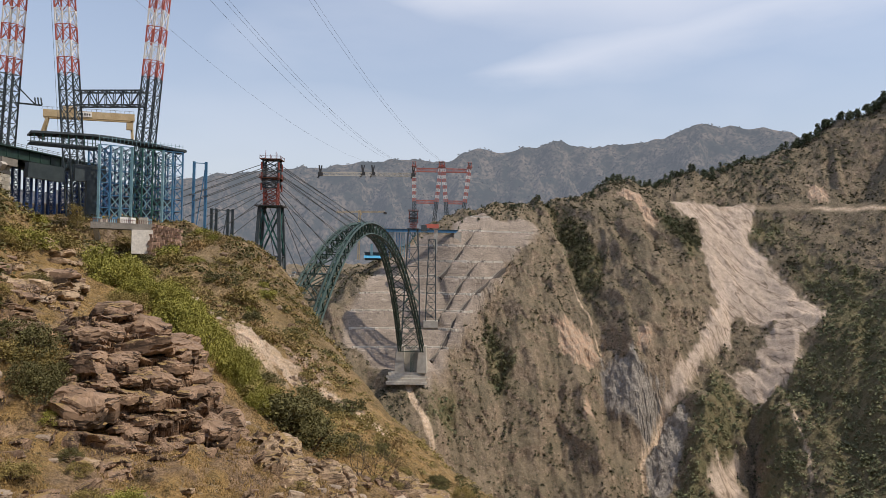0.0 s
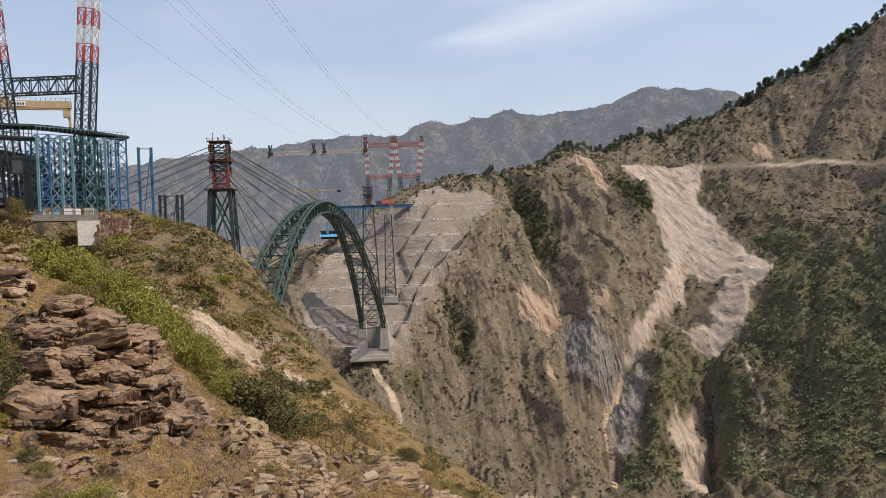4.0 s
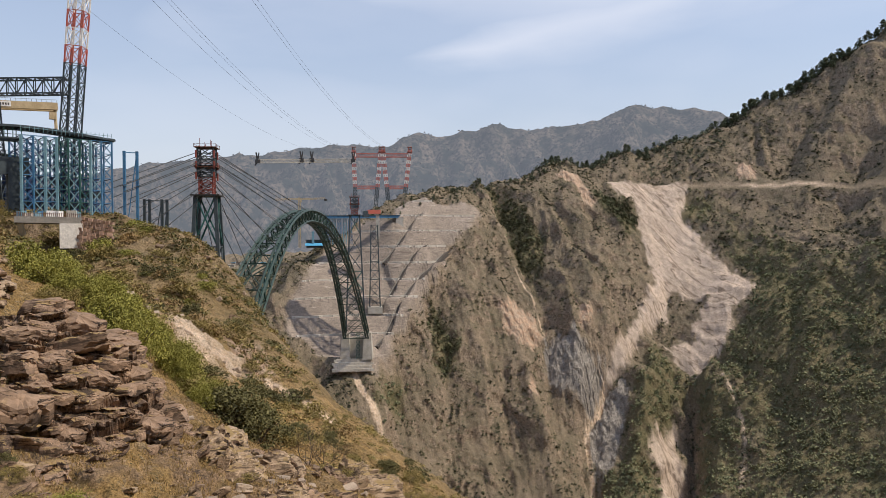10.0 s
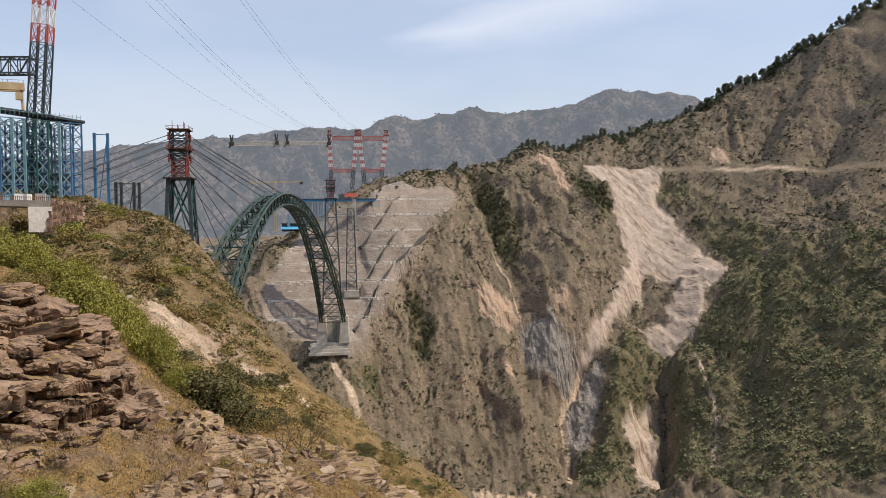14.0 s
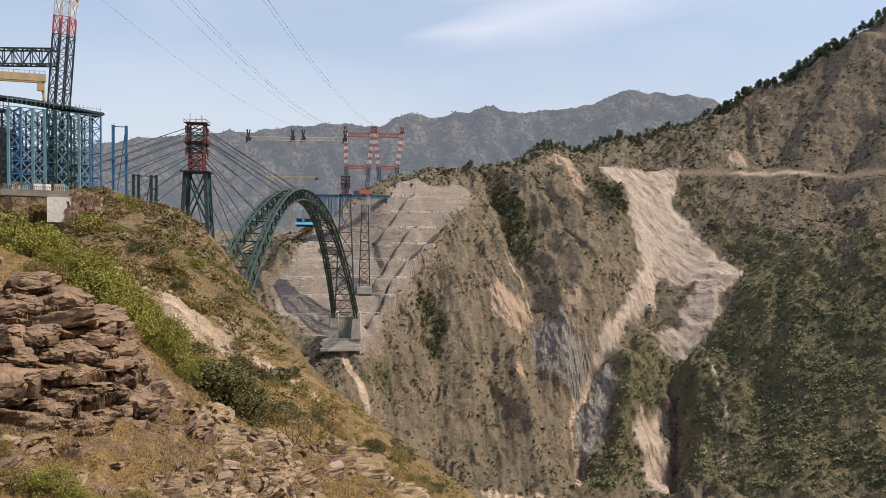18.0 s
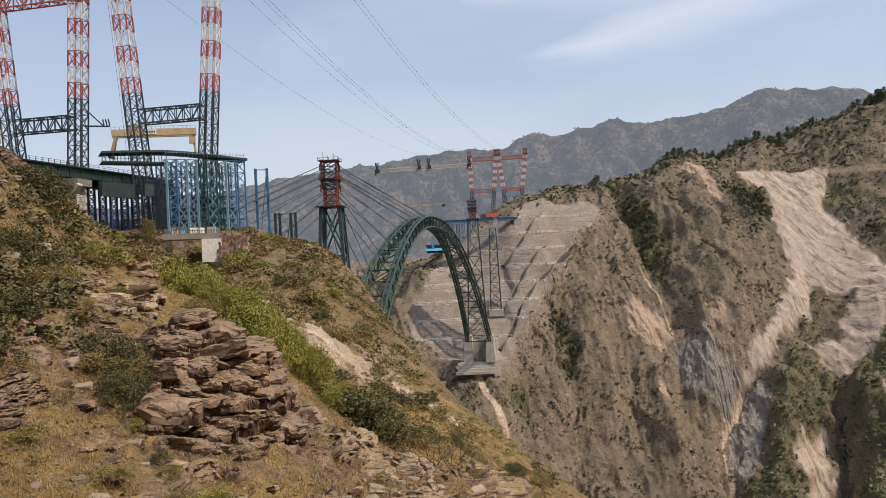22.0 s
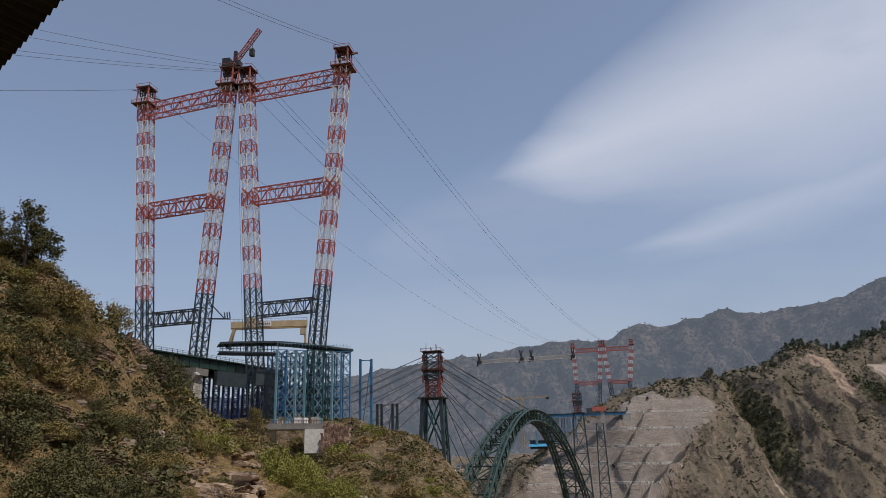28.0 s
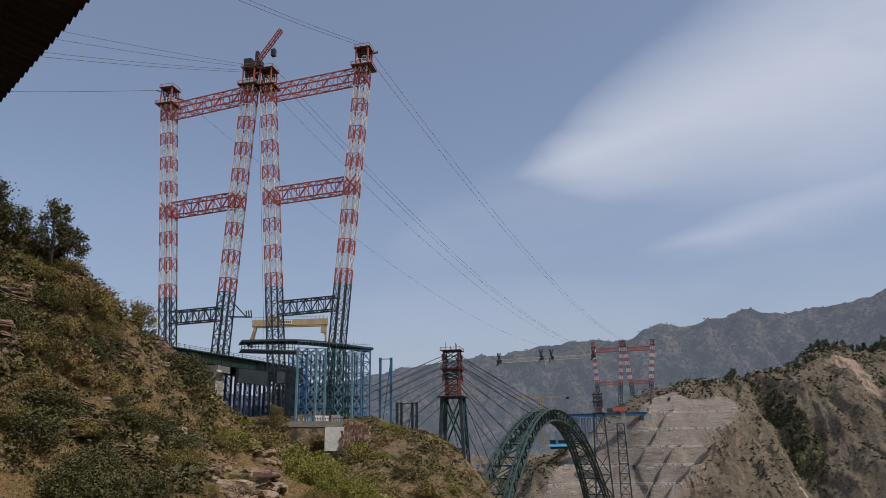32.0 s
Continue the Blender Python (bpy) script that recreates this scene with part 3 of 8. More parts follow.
_hill = smooth(70, 120, _R) * smooth(420, 330, _R) * (1 - smooth(-8, 4, inside(_X, _Y, PLATFORM)))
_shift = _shift + _hill * 0.012 * _R * fbm(_u, _v * 1.6, 0.06 * _R + 2, 5, 0.6, N2)
_GX, _GY, _GZ = _X - 0.35 * _shift * np.sin(_B), _Y - _shift * np.cos(_B), _Z


def sheet(name, X, Y, Z, mat, masks=None, crisp=None):
    n, m = X.shape
    me = bpy.data.meshes.new(name)
    idx = np.arange(n * m).reshape(n, m)
    q = np.stack([idx[:-1, :-1], idx[:-1, 1:], idx[1:, 1:], idx[1:, :-1]], -1).reshape(-1, 4)[:, ::-1]
    me.vertices.add(n * m)
    me.vertices.foreach_set("co", np.stack([X, Y, Z], -1).astype(np.float32).ravel())
    me.loops.add(q.size)
    me.polygons.add(len(q))
    me.loops.foreach_set("vertex_index", q.ravel().astype(np.int32))
    me.polygons.foreach_set("loop_start", np.arange(0, q.size, 4, dtype=np.int32))
    me.polygons.foreach_set("use_smooth", np.ones(len(q), bool) if crisp is None else ~crisp[:-1, :-1].ravel())
    me.update(calc_edges=True)
    for key, layers in (masks or {}).items():
        at = me.color_attributes.new(key, "FLOAT_COLOR", "POINT")
        at.data.foreach_set("color", np.stack(layers, -1).astype(np.float32).ravel())
    me.materials.append(mat)
    return new(name, me)


def ground_material():
    """Dry grass and earth by broad noise, bare rock where it is steep, with slide, cut rock, track and wood covers."""
    m = bpy.data.materials.new("hillside")
    m.use_nodes = True
    n, l = m.node_tree.nodes, m.node_tree.links
    bsdf = n["Principled BSDF"]
    bsdf.inputs["Roughness"].default_value = 0.95
    bsdf.inputs["Specular IOR Level"].default_value = 0.15
    co = n.new("ShaderNodeTexCoord").outputs["Object"]

    def tex(scale, detail=6.0, rough=0.55, vec=co):
        t = n.new("ShaderNodeTexNoise")
        t.inputs["Scale"].default_value, t.inputs["Detail"].default_value, t.inputs["Roughness"].default_value = scale, detail, rough
        l.new(vec, t.inputs["Vector"])
        return t.outputs["Fac"]

    def rng(v, a, b, c=0.0, d=1.0):
        t = n.new("ShaderNodeMapRange")
        for k, x in zip(("From Min", "From Max", "To Min", "To Max"), (a, b, c, d)):
            t.inputs[k].default_value = x
        l.new(v, t.inputs["Value"])
        return t.outputs["Result"]

    def mix(f, a, b, mode="MIX"):
        t = n.new("ShaderNodeMix")
        t.data_type, t.blend_type = "RGBA", mode
        for k, v in (("Factor", f), ("A", a), ("B", b)):
            if isinstance(v, tuple):
                t.inputs[k].default_value = (*v, 1)
            elif isinstance(v, float):
                t.inputs[k].default_value = v
            else:
                l.new(v, t.inputs[k])
        return t.outputs["Result"]

    def math_(op, a, b):
        t = n.new("ShaderNodeMath")
        t.operation = op
        for k, v in enumerate((a, b)):
            if isinstance(v, float):
                t.inputs[k].default_value = v
            else:
                l.new(v, t.inputs[k])
        return t.outputs["Value"]

    at2 = n.new("ShaderNodeAttribute")
    at2.attribute_name = "bare"
    bare = n.new("ShaderNodeSeparateColor")
    l.new(at2.outputs["Color"], bare.inputs["Color"])
    # far grass carries extra blue to paint in haze over the gorge
    far_grass_hazed = mix(rng(tex(0.03, 9, 0.65), 0.38, 0.62), (0.255, 0.204, 0.150), (0.160, 0.137, 0.097))
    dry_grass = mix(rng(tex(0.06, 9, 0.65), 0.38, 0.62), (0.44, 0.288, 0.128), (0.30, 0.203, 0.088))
    grass = mix(bare.outputs["Blue"], far_grass_hazed, dry_grass)
    grass = mix(rng(tex(0.33, 9, 0.7), 0.57, 0.61, 0.0, 0.5), grass, (0.085, 0.078, 0.040))
    grass = mix(rng(tex(1.1, 8, 0.7), 0.55, 0.62), grass, (0.36, 0.27, 0.165))
    grass = mix(math_("MULTIPLY", bare.outputs["Blue"], rng(tex(2.6, 6, 0.7), 0.56, 0.62)), grass, (0.075, 0.066, 0.034))
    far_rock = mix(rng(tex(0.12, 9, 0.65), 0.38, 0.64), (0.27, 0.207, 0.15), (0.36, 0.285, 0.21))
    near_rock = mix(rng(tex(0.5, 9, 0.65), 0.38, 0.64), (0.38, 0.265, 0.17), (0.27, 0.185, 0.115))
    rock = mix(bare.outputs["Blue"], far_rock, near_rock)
    rock = mix(math_("MULTIPLY", bare.outputs["Blue"], rng(tex(2.3, 8, 0.7), 0.56, 0.66)), rock, (0.085, 0.064, 0.050))
    rock = mix(rng(tex(0.5, 9, 0.75), 0.54, 0.60), rock, (0.115, 0.088, 0.068))
    geo = n.new("ShaderNodeNewGeometry")
    sep = n.new("ShaderNodeSeparateXYZ")
    l.new(geo.outputs["Normal"], sep.inputs["Vector"])
    steep = rng(math_("ADD", sep.outputs["Z"], rng(tex(0.14, 9, 0.75), 0.3, 0.7, -0.30, 0.30)), 0.47, 0.41)
    steep = math_("MAXIMUM", steep, math_("MULTIPLY", at2.outputs["Alpha"], rng(tex(0.30, 8), 0.44, 0.56)))
    col = mix(steep, grass, rock)
    at = n.new("ShaderNodeAttribute")
    at.attribute_name = "cover"
    cov = n.new("ShaderNodeSeparateColor")
    l.new(at.outputs["Color"], cov.inputs["Color"])
    wood = mix(rng(tex(0.05, 8, 0.65), 0.40, 0.60), (0.15, 0.138, 0.076), (0.21, 0.172, 0.104))
    col = mix(at.outputs["Alpha"], col, wood)
    col = mix(bare.outputs["Red"], col, mix(rng(tex(0.22, 8), 0.4, 0.6), (0.52, 0.355, 0.25), (0.45, 0.35, 0.265)))
    col = mix(bare.outputs["Green"], col, mix(rng(tex(0.20, 8), 0.4, 0.6), (0.36, 0.325, 0.285), (0.25, 0.225, 0.20)))
    slide = mix(rng(tex(0.035, 9, 0.6), 0.36, 0.64), (0.56, 0.45, 0.365), (0.49, 0.395, 0.315))
    streaks = n.new("ShaderNodeMapping")
    streaks.vector_type = "TEXTURE"
    streaks.inputs["Rotation"].default_value = (0, 0, radians(32))
    streaks.inputs["Scale"].default_value = (9.0, 75.0, 75.0)
    l.new(co, streaks.inputs["Vector"])
    slide = mix(rng(tex(1.0, 9, 0.65, streaks.outputs["Vector"]), 0.56, 0.60, 0.0, 0.7), slide, (0.40, 0.315, 0.25))
    line = math_("ABSOLUTE", math_("SUBTRACT", tex(0.8, 5, 0.55, streaks.outputs["Vector"]), 0.47), 0.0)
    slide = mix(rng(line, 0.022, 0.006), slide, (0.26, 0.20, 0.155))
    slide = mix(rng(tex(0.45, 8, 0.7), 0.60, 0.66), slide, (0.26, 0.21, 0.16))
    col = mix(cov.outputs["Red"], col, slide)
    cut = mix(rng(tex(0.06, 9, 0.65), 0.36, 0.64), (0.385, 0.322, 0.272), (0.28, 0.235, 0.197))
    cut = mix(rng(tex(0.5, 8, 0.7), 0.52, 0.68), cut, (0.15, 0.13, 0.115))
    layers = n.new("ShaderNodeMapping")
    layers.inputs["Scale"].default_value = (0.04, 0.04, 0.42)
    l.new(co, layers.inputs["Vector"])
    cut = mix(rng(tex(1.0, 8, 0.65, layers.outputs["Vector"]), 0.56, 0.64), cut, (0.20, 0.165, 0.14))
    cut = mix(rng(tex(1.7, 8, 0.65, layers.outputs["Vector"]), 0.60, 0.66), cut, (0.54, 0.47, 0.41))
    col = mix(cov.outputs["Green"], col, cut)
    col = mix(cov.outputs["Blue"], col, mix(rng(tex(0.4, 8, 0.65), 0.42, 0.60), (0.74, 0.59, 0.45), (0.52, 0.385, 0.265)))
    col = mix(1.0, col, rng(tex(5.5, 6, 0.7), 0.3, 0.7, 0.50, 1.50), "MULTIPLY")
    col = mix(1.0, col, rng(tex(0.8, 6, 0.7), 0.3, 0.7, 0.66, 1.34), "MULTIPLY")
    col = mix(1.0, col, rng(tex(0.24, 9, 0.75), 0.34, 0.66, 0.80, 1.20), "MULTIPLY")
    l.new(col, bsdf.inputs["Base Color"])
    b = n.new("ShaderNodeBump")
    b.inputs["Strength"].default_value, b.inputs["Distance"].default_value = 0.9, 0.8
    l.new(tex(1.3, 10, 0.65), b.inputs["Height"])
    b2 = n.new("ShaderNodeBump")
    b2.inputs["Strength"].default_value, b2.inputs["Distance"].default_value = 0.8, 6.0
    l.new(rng(math_("MAXIMUM", cov.outputs["Red"], cov.outputs["Green"]), 0.0, 1.0, 0.65, 0.06), b2.inputs["Strength"])
    l.new(tex(0.15, 9, 0.7), b2.inputs["Height"])
    l.new(b.outputs["Normal"], b2.inputs["Normal"])
    l.new(b2.outputs["Normal"], bsdf.inputs["Normal"])
    return m


GROUND = ground_material()


_slide = np.maximum(smooth(-2, 1.2, inside(_X, _Y, SLIDE) + 6 * fbm(_X, _Y, 14, 5, 0.6)), smooth(-4, 3, inside(_X, _Y, STRIP) + 5 * fbm(_X, _Y, 16, 4)))
_bench = smooth(-6, 3, inside(_X, _Y, BENCH) + 5 * fbm(_X, _Y, 18, 4))
_plain = smooth(570, 590, _X) * smooth(680, 655, _X)
_track = np.maximum((0.25 + 0.75 * _plain) * smooth(3.6, 1.2, line_distance(_X, _Y, BREAKLINES["road"])[0]), smooth(-2, 2, inside(_X, _Y, DIRT) + 4.0 * fbm(_X, _Y, 9, 5)))
for _line, _wide in ((TRAIL, 3.0), (LOW_ROAD, 4.5), (GULLY_TRACK, 0.6), (SCAR_LANE, 1.2), (CHUTE_LINE, 2.0), (SIDE_LINE, 1.0)):
    _track = np.maximum(_track, smooth(_wide + 1.5, _wide - 0.5, line_distance(_X, _Y, _line)[0] + 2 * fbm(_X, _Y, 14, 3)))
_wood = np.maximum(smooth(-25, 20, inside(_X, _Y, WOOD) + 26 * fbm(_X, _Y, 60, 5)), smooth(-8, 8, inside(_X, _Y, WOOD_SPUR) + 10 * fbm(_X, _Y, 30, 4)))
for _g in GROVES:
    _wood = np.maximum(_wood, smooth(-8, 8, inside(_X, _Y, _g) + 9 * fbm(_X, _Y, 24, 4)))


def spots(where, x, y):
    m = np.zeros(np.shape(x))
    for poly in where:
        m = np.maximum(m, smooth(-1.5, 1.5, inside(x, y, poly) + 5 * fbm(x, y, 9, 4, 0.6)))
    return m


_red, _grey = spots(RED_ROCK + [SCAR_CLIFF], _X, _Y), spots(GREY_ROCK, _X, _Y)
# dry near colours give way with distance to the bluer, haze-tinted far ones
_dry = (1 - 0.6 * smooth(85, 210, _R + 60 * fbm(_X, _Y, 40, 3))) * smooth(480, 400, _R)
_ledge = smooth(-5, 4, inside(_X, _Y, OUTCROP) + 3 * fbm(_X, _Y, 8, 4))
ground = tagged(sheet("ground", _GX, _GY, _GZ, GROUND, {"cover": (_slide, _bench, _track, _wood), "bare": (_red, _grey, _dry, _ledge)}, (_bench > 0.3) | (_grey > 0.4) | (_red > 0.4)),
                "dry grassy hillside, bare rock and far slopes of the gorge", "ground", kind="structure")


def surface(x, y, moved=False):
    """Heights of the finished ground sheet under places on the plan; moved: the places themselves, carried along with the crags."""
    x, y = np.asarray(x, float), np.asarray(y, float)
    r, b = np.hypot(x, y), np.arctan2(x, y)
    i = np.clip(np.searchsorted(_rad, r) - 1, 0, len(_rad) - 2)
    j = np.clip(np.searchsorted(_bear, b) - 1, 0, len(_bear) - 2)
    s = np.clip((r - _rad[i]) / (_rad[i + 1] - _rad[i]), 0, 1)
    t = np.clip((b - _bear[j]) / (_bear[j + 1] - _bear[j]), 0, 1)

    def blend(g):
        return (g[i, j] * (1 - t) + g[i, j + 1] * t) * (1 - s) + (g[i + 1, j] * (1 - t) + g[i + 1, j + 1] * t) * s
    return (blend(_GX), blend(_GY), blend(_GZ)) if moved else blend(_GZ)

# ---- cableway pylons ----
def pylon_leg(root, foot, knee, top, width, panels, dark_upto, band=1, side=(1, 0, 0), chord_w=0.42, brace_w=0.2):
    """One lattice leg: a dark lower section, then red and white bands; foot and top lie on the line through knee and top."""
    foot, knee, top = Vector(foot), Vector(knee), Vector(top)
    dark = int(panels * dark_upto)
    cuts, k, n = [(0, dark, SLATE, "dark grey lattice section")], dark, 0
    while k < panels:
        e = min(k + band, panels)
        cuts.append((k, e, RED if n % 2 == 0 else WHITE, ("red" if n % 2 == 0 else "white") + " painted lattice section"))
        k, n = e, n + 1
    for a, b, mat, label in cuts:
        chord = Geo()
        lattice_leg(chord, chord, foot, top, width, panels, side, chord_w, brace_w, a, b)
        # an inner post on each face, as the columns are built of twin ladders
        p0, p1 = lerp(foot, top, a / panels), lerp(foot, top, b / panels)
        for s in (-1, 1):
            chord.strut(p0 + Vector((0, s * width / 2, 0)), p1 + Vector((0, s * width / 2, 0)), chord_w * 0.8)
        put("leg_section", chord, mat, root, label)


def pylon_head(root, c, turn=0.0):
    """Sheave house, service deck and rails on a leg's top."""
    c = Vector(c)
    deck, rail, wheels = Geo(), Geo(), []
    deck.box(c + Vector((0, 0, -3.2)), (8.2, 7.8, 0.3))
    deck.box(c + Vector((0, 0, 4.6)), (6.4, 6.2, 0.3))
    for i, j in ((-1, -1), (1, -1), (1, 1), (-1, 1)):
        rail.strut(c + Vector((i * 4.0, j * 3.8, -3.2)), c + Vector((i * 4.0, j * 3.8, -1.9)), 0.16)
        rail.strut(c + Vector((i * 2.5, j * 2.5, -3.0)), c + Vector((i * 2.4, j * 2.4, 5.2)), 0.5)
        rail.strut(c + Vector((i * 3.1, j * 3.0, 4.6)), c + Vector((i * 3.1, j * 3.0, 6.0)), 0.16)
    for z in (-1.9, 6.0):
        h = 4.0 if z < 0 else 3.1
        g = h - 0.15
        for a, b in (((-h, -g), (h, -g)), ((h, -g), (h, g)), ((h, g), (-h, g)), ((-h, g), (-h, -g))):
            rail.strut(c + Vector((*a, z)), c + Vector((*b, z)), 0.14)
    for s in (-1, 1):
        sheave = Geo()
        pts = [c + Vector((s * 1.8, 1.9 * math.cos(k * math.pi / 8), 2.4 + 1.9 * math.sin(k * math.pi / 8))) for k in range(17)]
        sheave.tube(pts, 0.32, 6)
        sheave.strut(c + Vector((s * 1.8, -1.9, 2.4)), c + Vector((s * 1.8, 1.9, 2.4)), 0.35)
        sheave.strut(c + Vector((s * 1.8, 0, 0.4)), c + Vector((s * 1.8, 0, 4.4)), 0.35)
        wheels.append(sheave)
    rs = np.random.RandomState(int(abs(c.x * 7)) % 1000)
    for _ in range(14):
        o = Vector(rs.uniform((-2.6, -2.6, -3.0), (2.6, 2.6, 4.0)))
        deck.strut(c + o, c + o + Vector(rs.normal(size=3)) * 1.6, rs.uniform(0.15, 0.7))
    house = put("service_deck", deck, RUST, root, "rust-brown service deck")
    put("handrail", rail, RED, house)
    for sheave in wheels:
        put("sheave", sheave, STEEL, house, "dark steel rope sheave")


def pylon_frame(label, legs, levels, width, panels, dark_upto, group, chord_w=0.42, brace_w=0.2):
    """H-shaped frame: two lattice legs and lattice cross beams at given heights. legs: (low point, top point) at heights levels[0] and levels[-1]."""
    base = Vector(legs[0][0])
    root = thing("cableway_pylon", label, "pylon", (base.x, base.y, legs[0][2]), group)

    def at(leg, z):
        a, b = Vector(leg[0]), Vector(leg[1])
        return a + (b - a) * ((z - a.z) / (b.z - a.z))
    for leg in legs:
        pylon_leg(root, at(leg, leg[2]), leg[0], at(leg, leg[1][2] + 6), width, panels, dark_upto, chord_w=chord_w, brace_w=brace_w)
        pylon_head(root, at(leg, leg[1][2] + 6.2))
    for i, z in enumerate(levels):
        a, b = at(legs[0], z), at(legs[1], z)
        d = (b - a).normalized() * (width / 2)
        g = Geo()
        lattice_beam(g, g, a + d, b - d, width * 0.8, 5.6 if i else 4.8, 8, chord_w, brace_w * 1.2)
        put("cross_beam", g, RED if i or levels[0] > 70 else SLATE, root, "red lattice cross beam" if i or levels[0] > 70 else "dark grey lattice cross beam")
        if i:
            for p in (a, b):
                frame_node = Geo()
                for s in (-1, 1):
                    for q in (-1, 1):
                        frame_node.strut(p + Vector((s * width / 2, q * width / 2, -3.2)), p + Vector((-s * width / 2, q * width / 2, 3.2)), 0.45)
                        frame_node.strut(p + Vector((s * width / 2, -width / 2, q * 3.1)), p + Vector((s * width / 2, width / 2, q * 3.1)), 0.4)
                put("gusset_frame", frame_node, RED, root)
    return root


NEAR_A = ((-164.6, 243.6, 50.5), (-170.2, 239.7, 139.0), 10.0), ((-138.0, 240.2, 50.5), (-129.6, 233.4, 139.0), 10.0)
NEAR_B = ((-116.3, 238.1, 50.5), (-122.2, 235.2, 139.0), 10.0), ((-88.6, 234.4, 50.5), (-80.4, 230.4, 139.0), 8.0)
pylon_frame("tall red and white lattice cableway pylon beside the viaduct", NEAR_A, (50.5, 95.0, 139.0), 4.7, 25, 0.36, "near pylons")
pylon_frame("tall red and white lattice cableway pylon beside the blue trestle", NEAR_B, (50.5, 95.0, 139.0), 4.7, 25, 0.36, "near pylons")
FAR_A = ((-1.8, 1139.0, 90.0), (-3.2, 1139.0, 144.0), 30.0), ((34.4, 1138.5, 90.0), (39.7, 1138.3, 144.0), 30.0)
FAR_B = ((49.6, 1137.9, 90.0), (44.5, 1137.9, 144.0), 30.0), ((80.4, 1136.2, 90.0), (86.8, 1135.7, 144.0), 30.0)
pylon_frame("far red and white lattice cableway pylon beyond the gorge", FAR_A, (90.0, 142.0), 5.6, 22, 0.5, "far pylons", 0.8, 0.38)
pylon_frame("far red and white lattice cableway pylon beyond the gorge", FAR_B, (90.0, 142.0), 5.6, 22, 0.5, "far pylons", 0.8, 0.38)

# derrick on the near pylons' heads
derrick = thing("derrick_crane", "small red derrick crane on the pylon heads", "crane", (-126.0, 233.0, 148.0))
g = Geo()
g.strut((-127, 233, 146), (-127, 233, 158), 1.3)
g.strut((-129.5, 233, 152), (-124.5, 233, 152), 2.6, 2.2)
put("mast", g, STEEL, derrick, "dark steel mast")
g = Geo()
lattice_beam(g, g, (-127, 233, 153), (-116.5, 232, 166), 1.3, 1.3, 8, 0.28, 0.16)
put("jib", g, RED, derrick, "red lattice jib")
g = Geo().strut((-119.5, 232.3, 161), (-119.5, 232.3, 157.5), 0.12)
g.box((-119.5, 232.3, 156), (1.7, 1.7, 3.0))
put("hook_block", g, STEEL, derrick)
g = Geo().box((-130.5, 233, 153), (3.2, 3.0, 3.4))
put("counterweight", g, STEEL, derrick)

# ropes of the cableway and its backstays
ROPES = [((-80.4, 230.4, 150), (86.8, 1135.7, 150), 40, 0.10), ((-77.6, 230.4, 150), (89.5, 1135.7, 150), 40, 0.10),
         ((-122.2, 235, 150), (44.5, 1138, 150), 46, 0.10), ((-119.5, 235, 150), (47.0, 1138, 150), 46, 0.10),
         ((-129.6, 233.4, 150), (39.7, 1138.3, 150), 46, 0.09), ((-170.2, 239.7, 150), (-3.2, 1139, 150), 42, 0.09),
         ((-80.4, 230.4, 152), (-140, 60, 118), 5, 0.10), ((-78.0, 230.4, 152), (-137, 60, 118), 5, 0.10),
         ((-122.2, 235, 151), (-210, 60, 106), 4, 0.09), ((-121.0, 235, 150), (-210, 62, 100), 4, 0.09),
         ((-129.6, 233.4, 150), (-214, 60, 90), 4, 0.09), ((-128.6, 233.4, 149), (-214, 60, 87), 4, 0.09),
         ((-170.2, 239.7, 150), (-262, 60, 76), 4, 0.11), ((-126, 236, 128), (-121, 240, 40), 0, 0.08), ((-124.5, 236, 128), (-119.5, 240, 40), 0, 0.08)]
for a, b, drop, r in ROPES:
    rope = thing("cableway_rope", "dark steel rope strung from the pylon heads", "rope", tuple(a), "cableway ropes")
    put("strand", Geo().tube(sag(a, b, drop, 40), 0.65 * r, 5), CABLE, rope)

# ---- the steel arch ----
ARCH_N, ARCH_F, CROWN, RISE = Vector((-72.1, 291.2, 0)), Vector((-0.9, 796.6, 0)), 25.5, 126.8
_ax = (ARCH_F - ARCH_N).normalized()
_side = Vector((_ax.y, -_ax.x, 0))


def arch_point(s, side, lower=0.0, inner=0.0):
    """A point of a rib: s along the span, side -1 or 1, lower: depth under the top chord, inner: shift towards the middle."""
    e = abs(2 * s - 1)
    half = 4.6 + 9.4 * e ** 1.4 - inner
    slope = -4 * RISE * (2 * s - 1) / (ARCH_F - ARCH_N).length
    nrm = (Vector((0, 0, 1)) - _ax * slope).normalized()
    p = ARCH_N.lerp(ARCH_F, s) + _side * (side * half)
    p.z = CROWN - RISE * e ** 2.07
    return p - nrm * lower


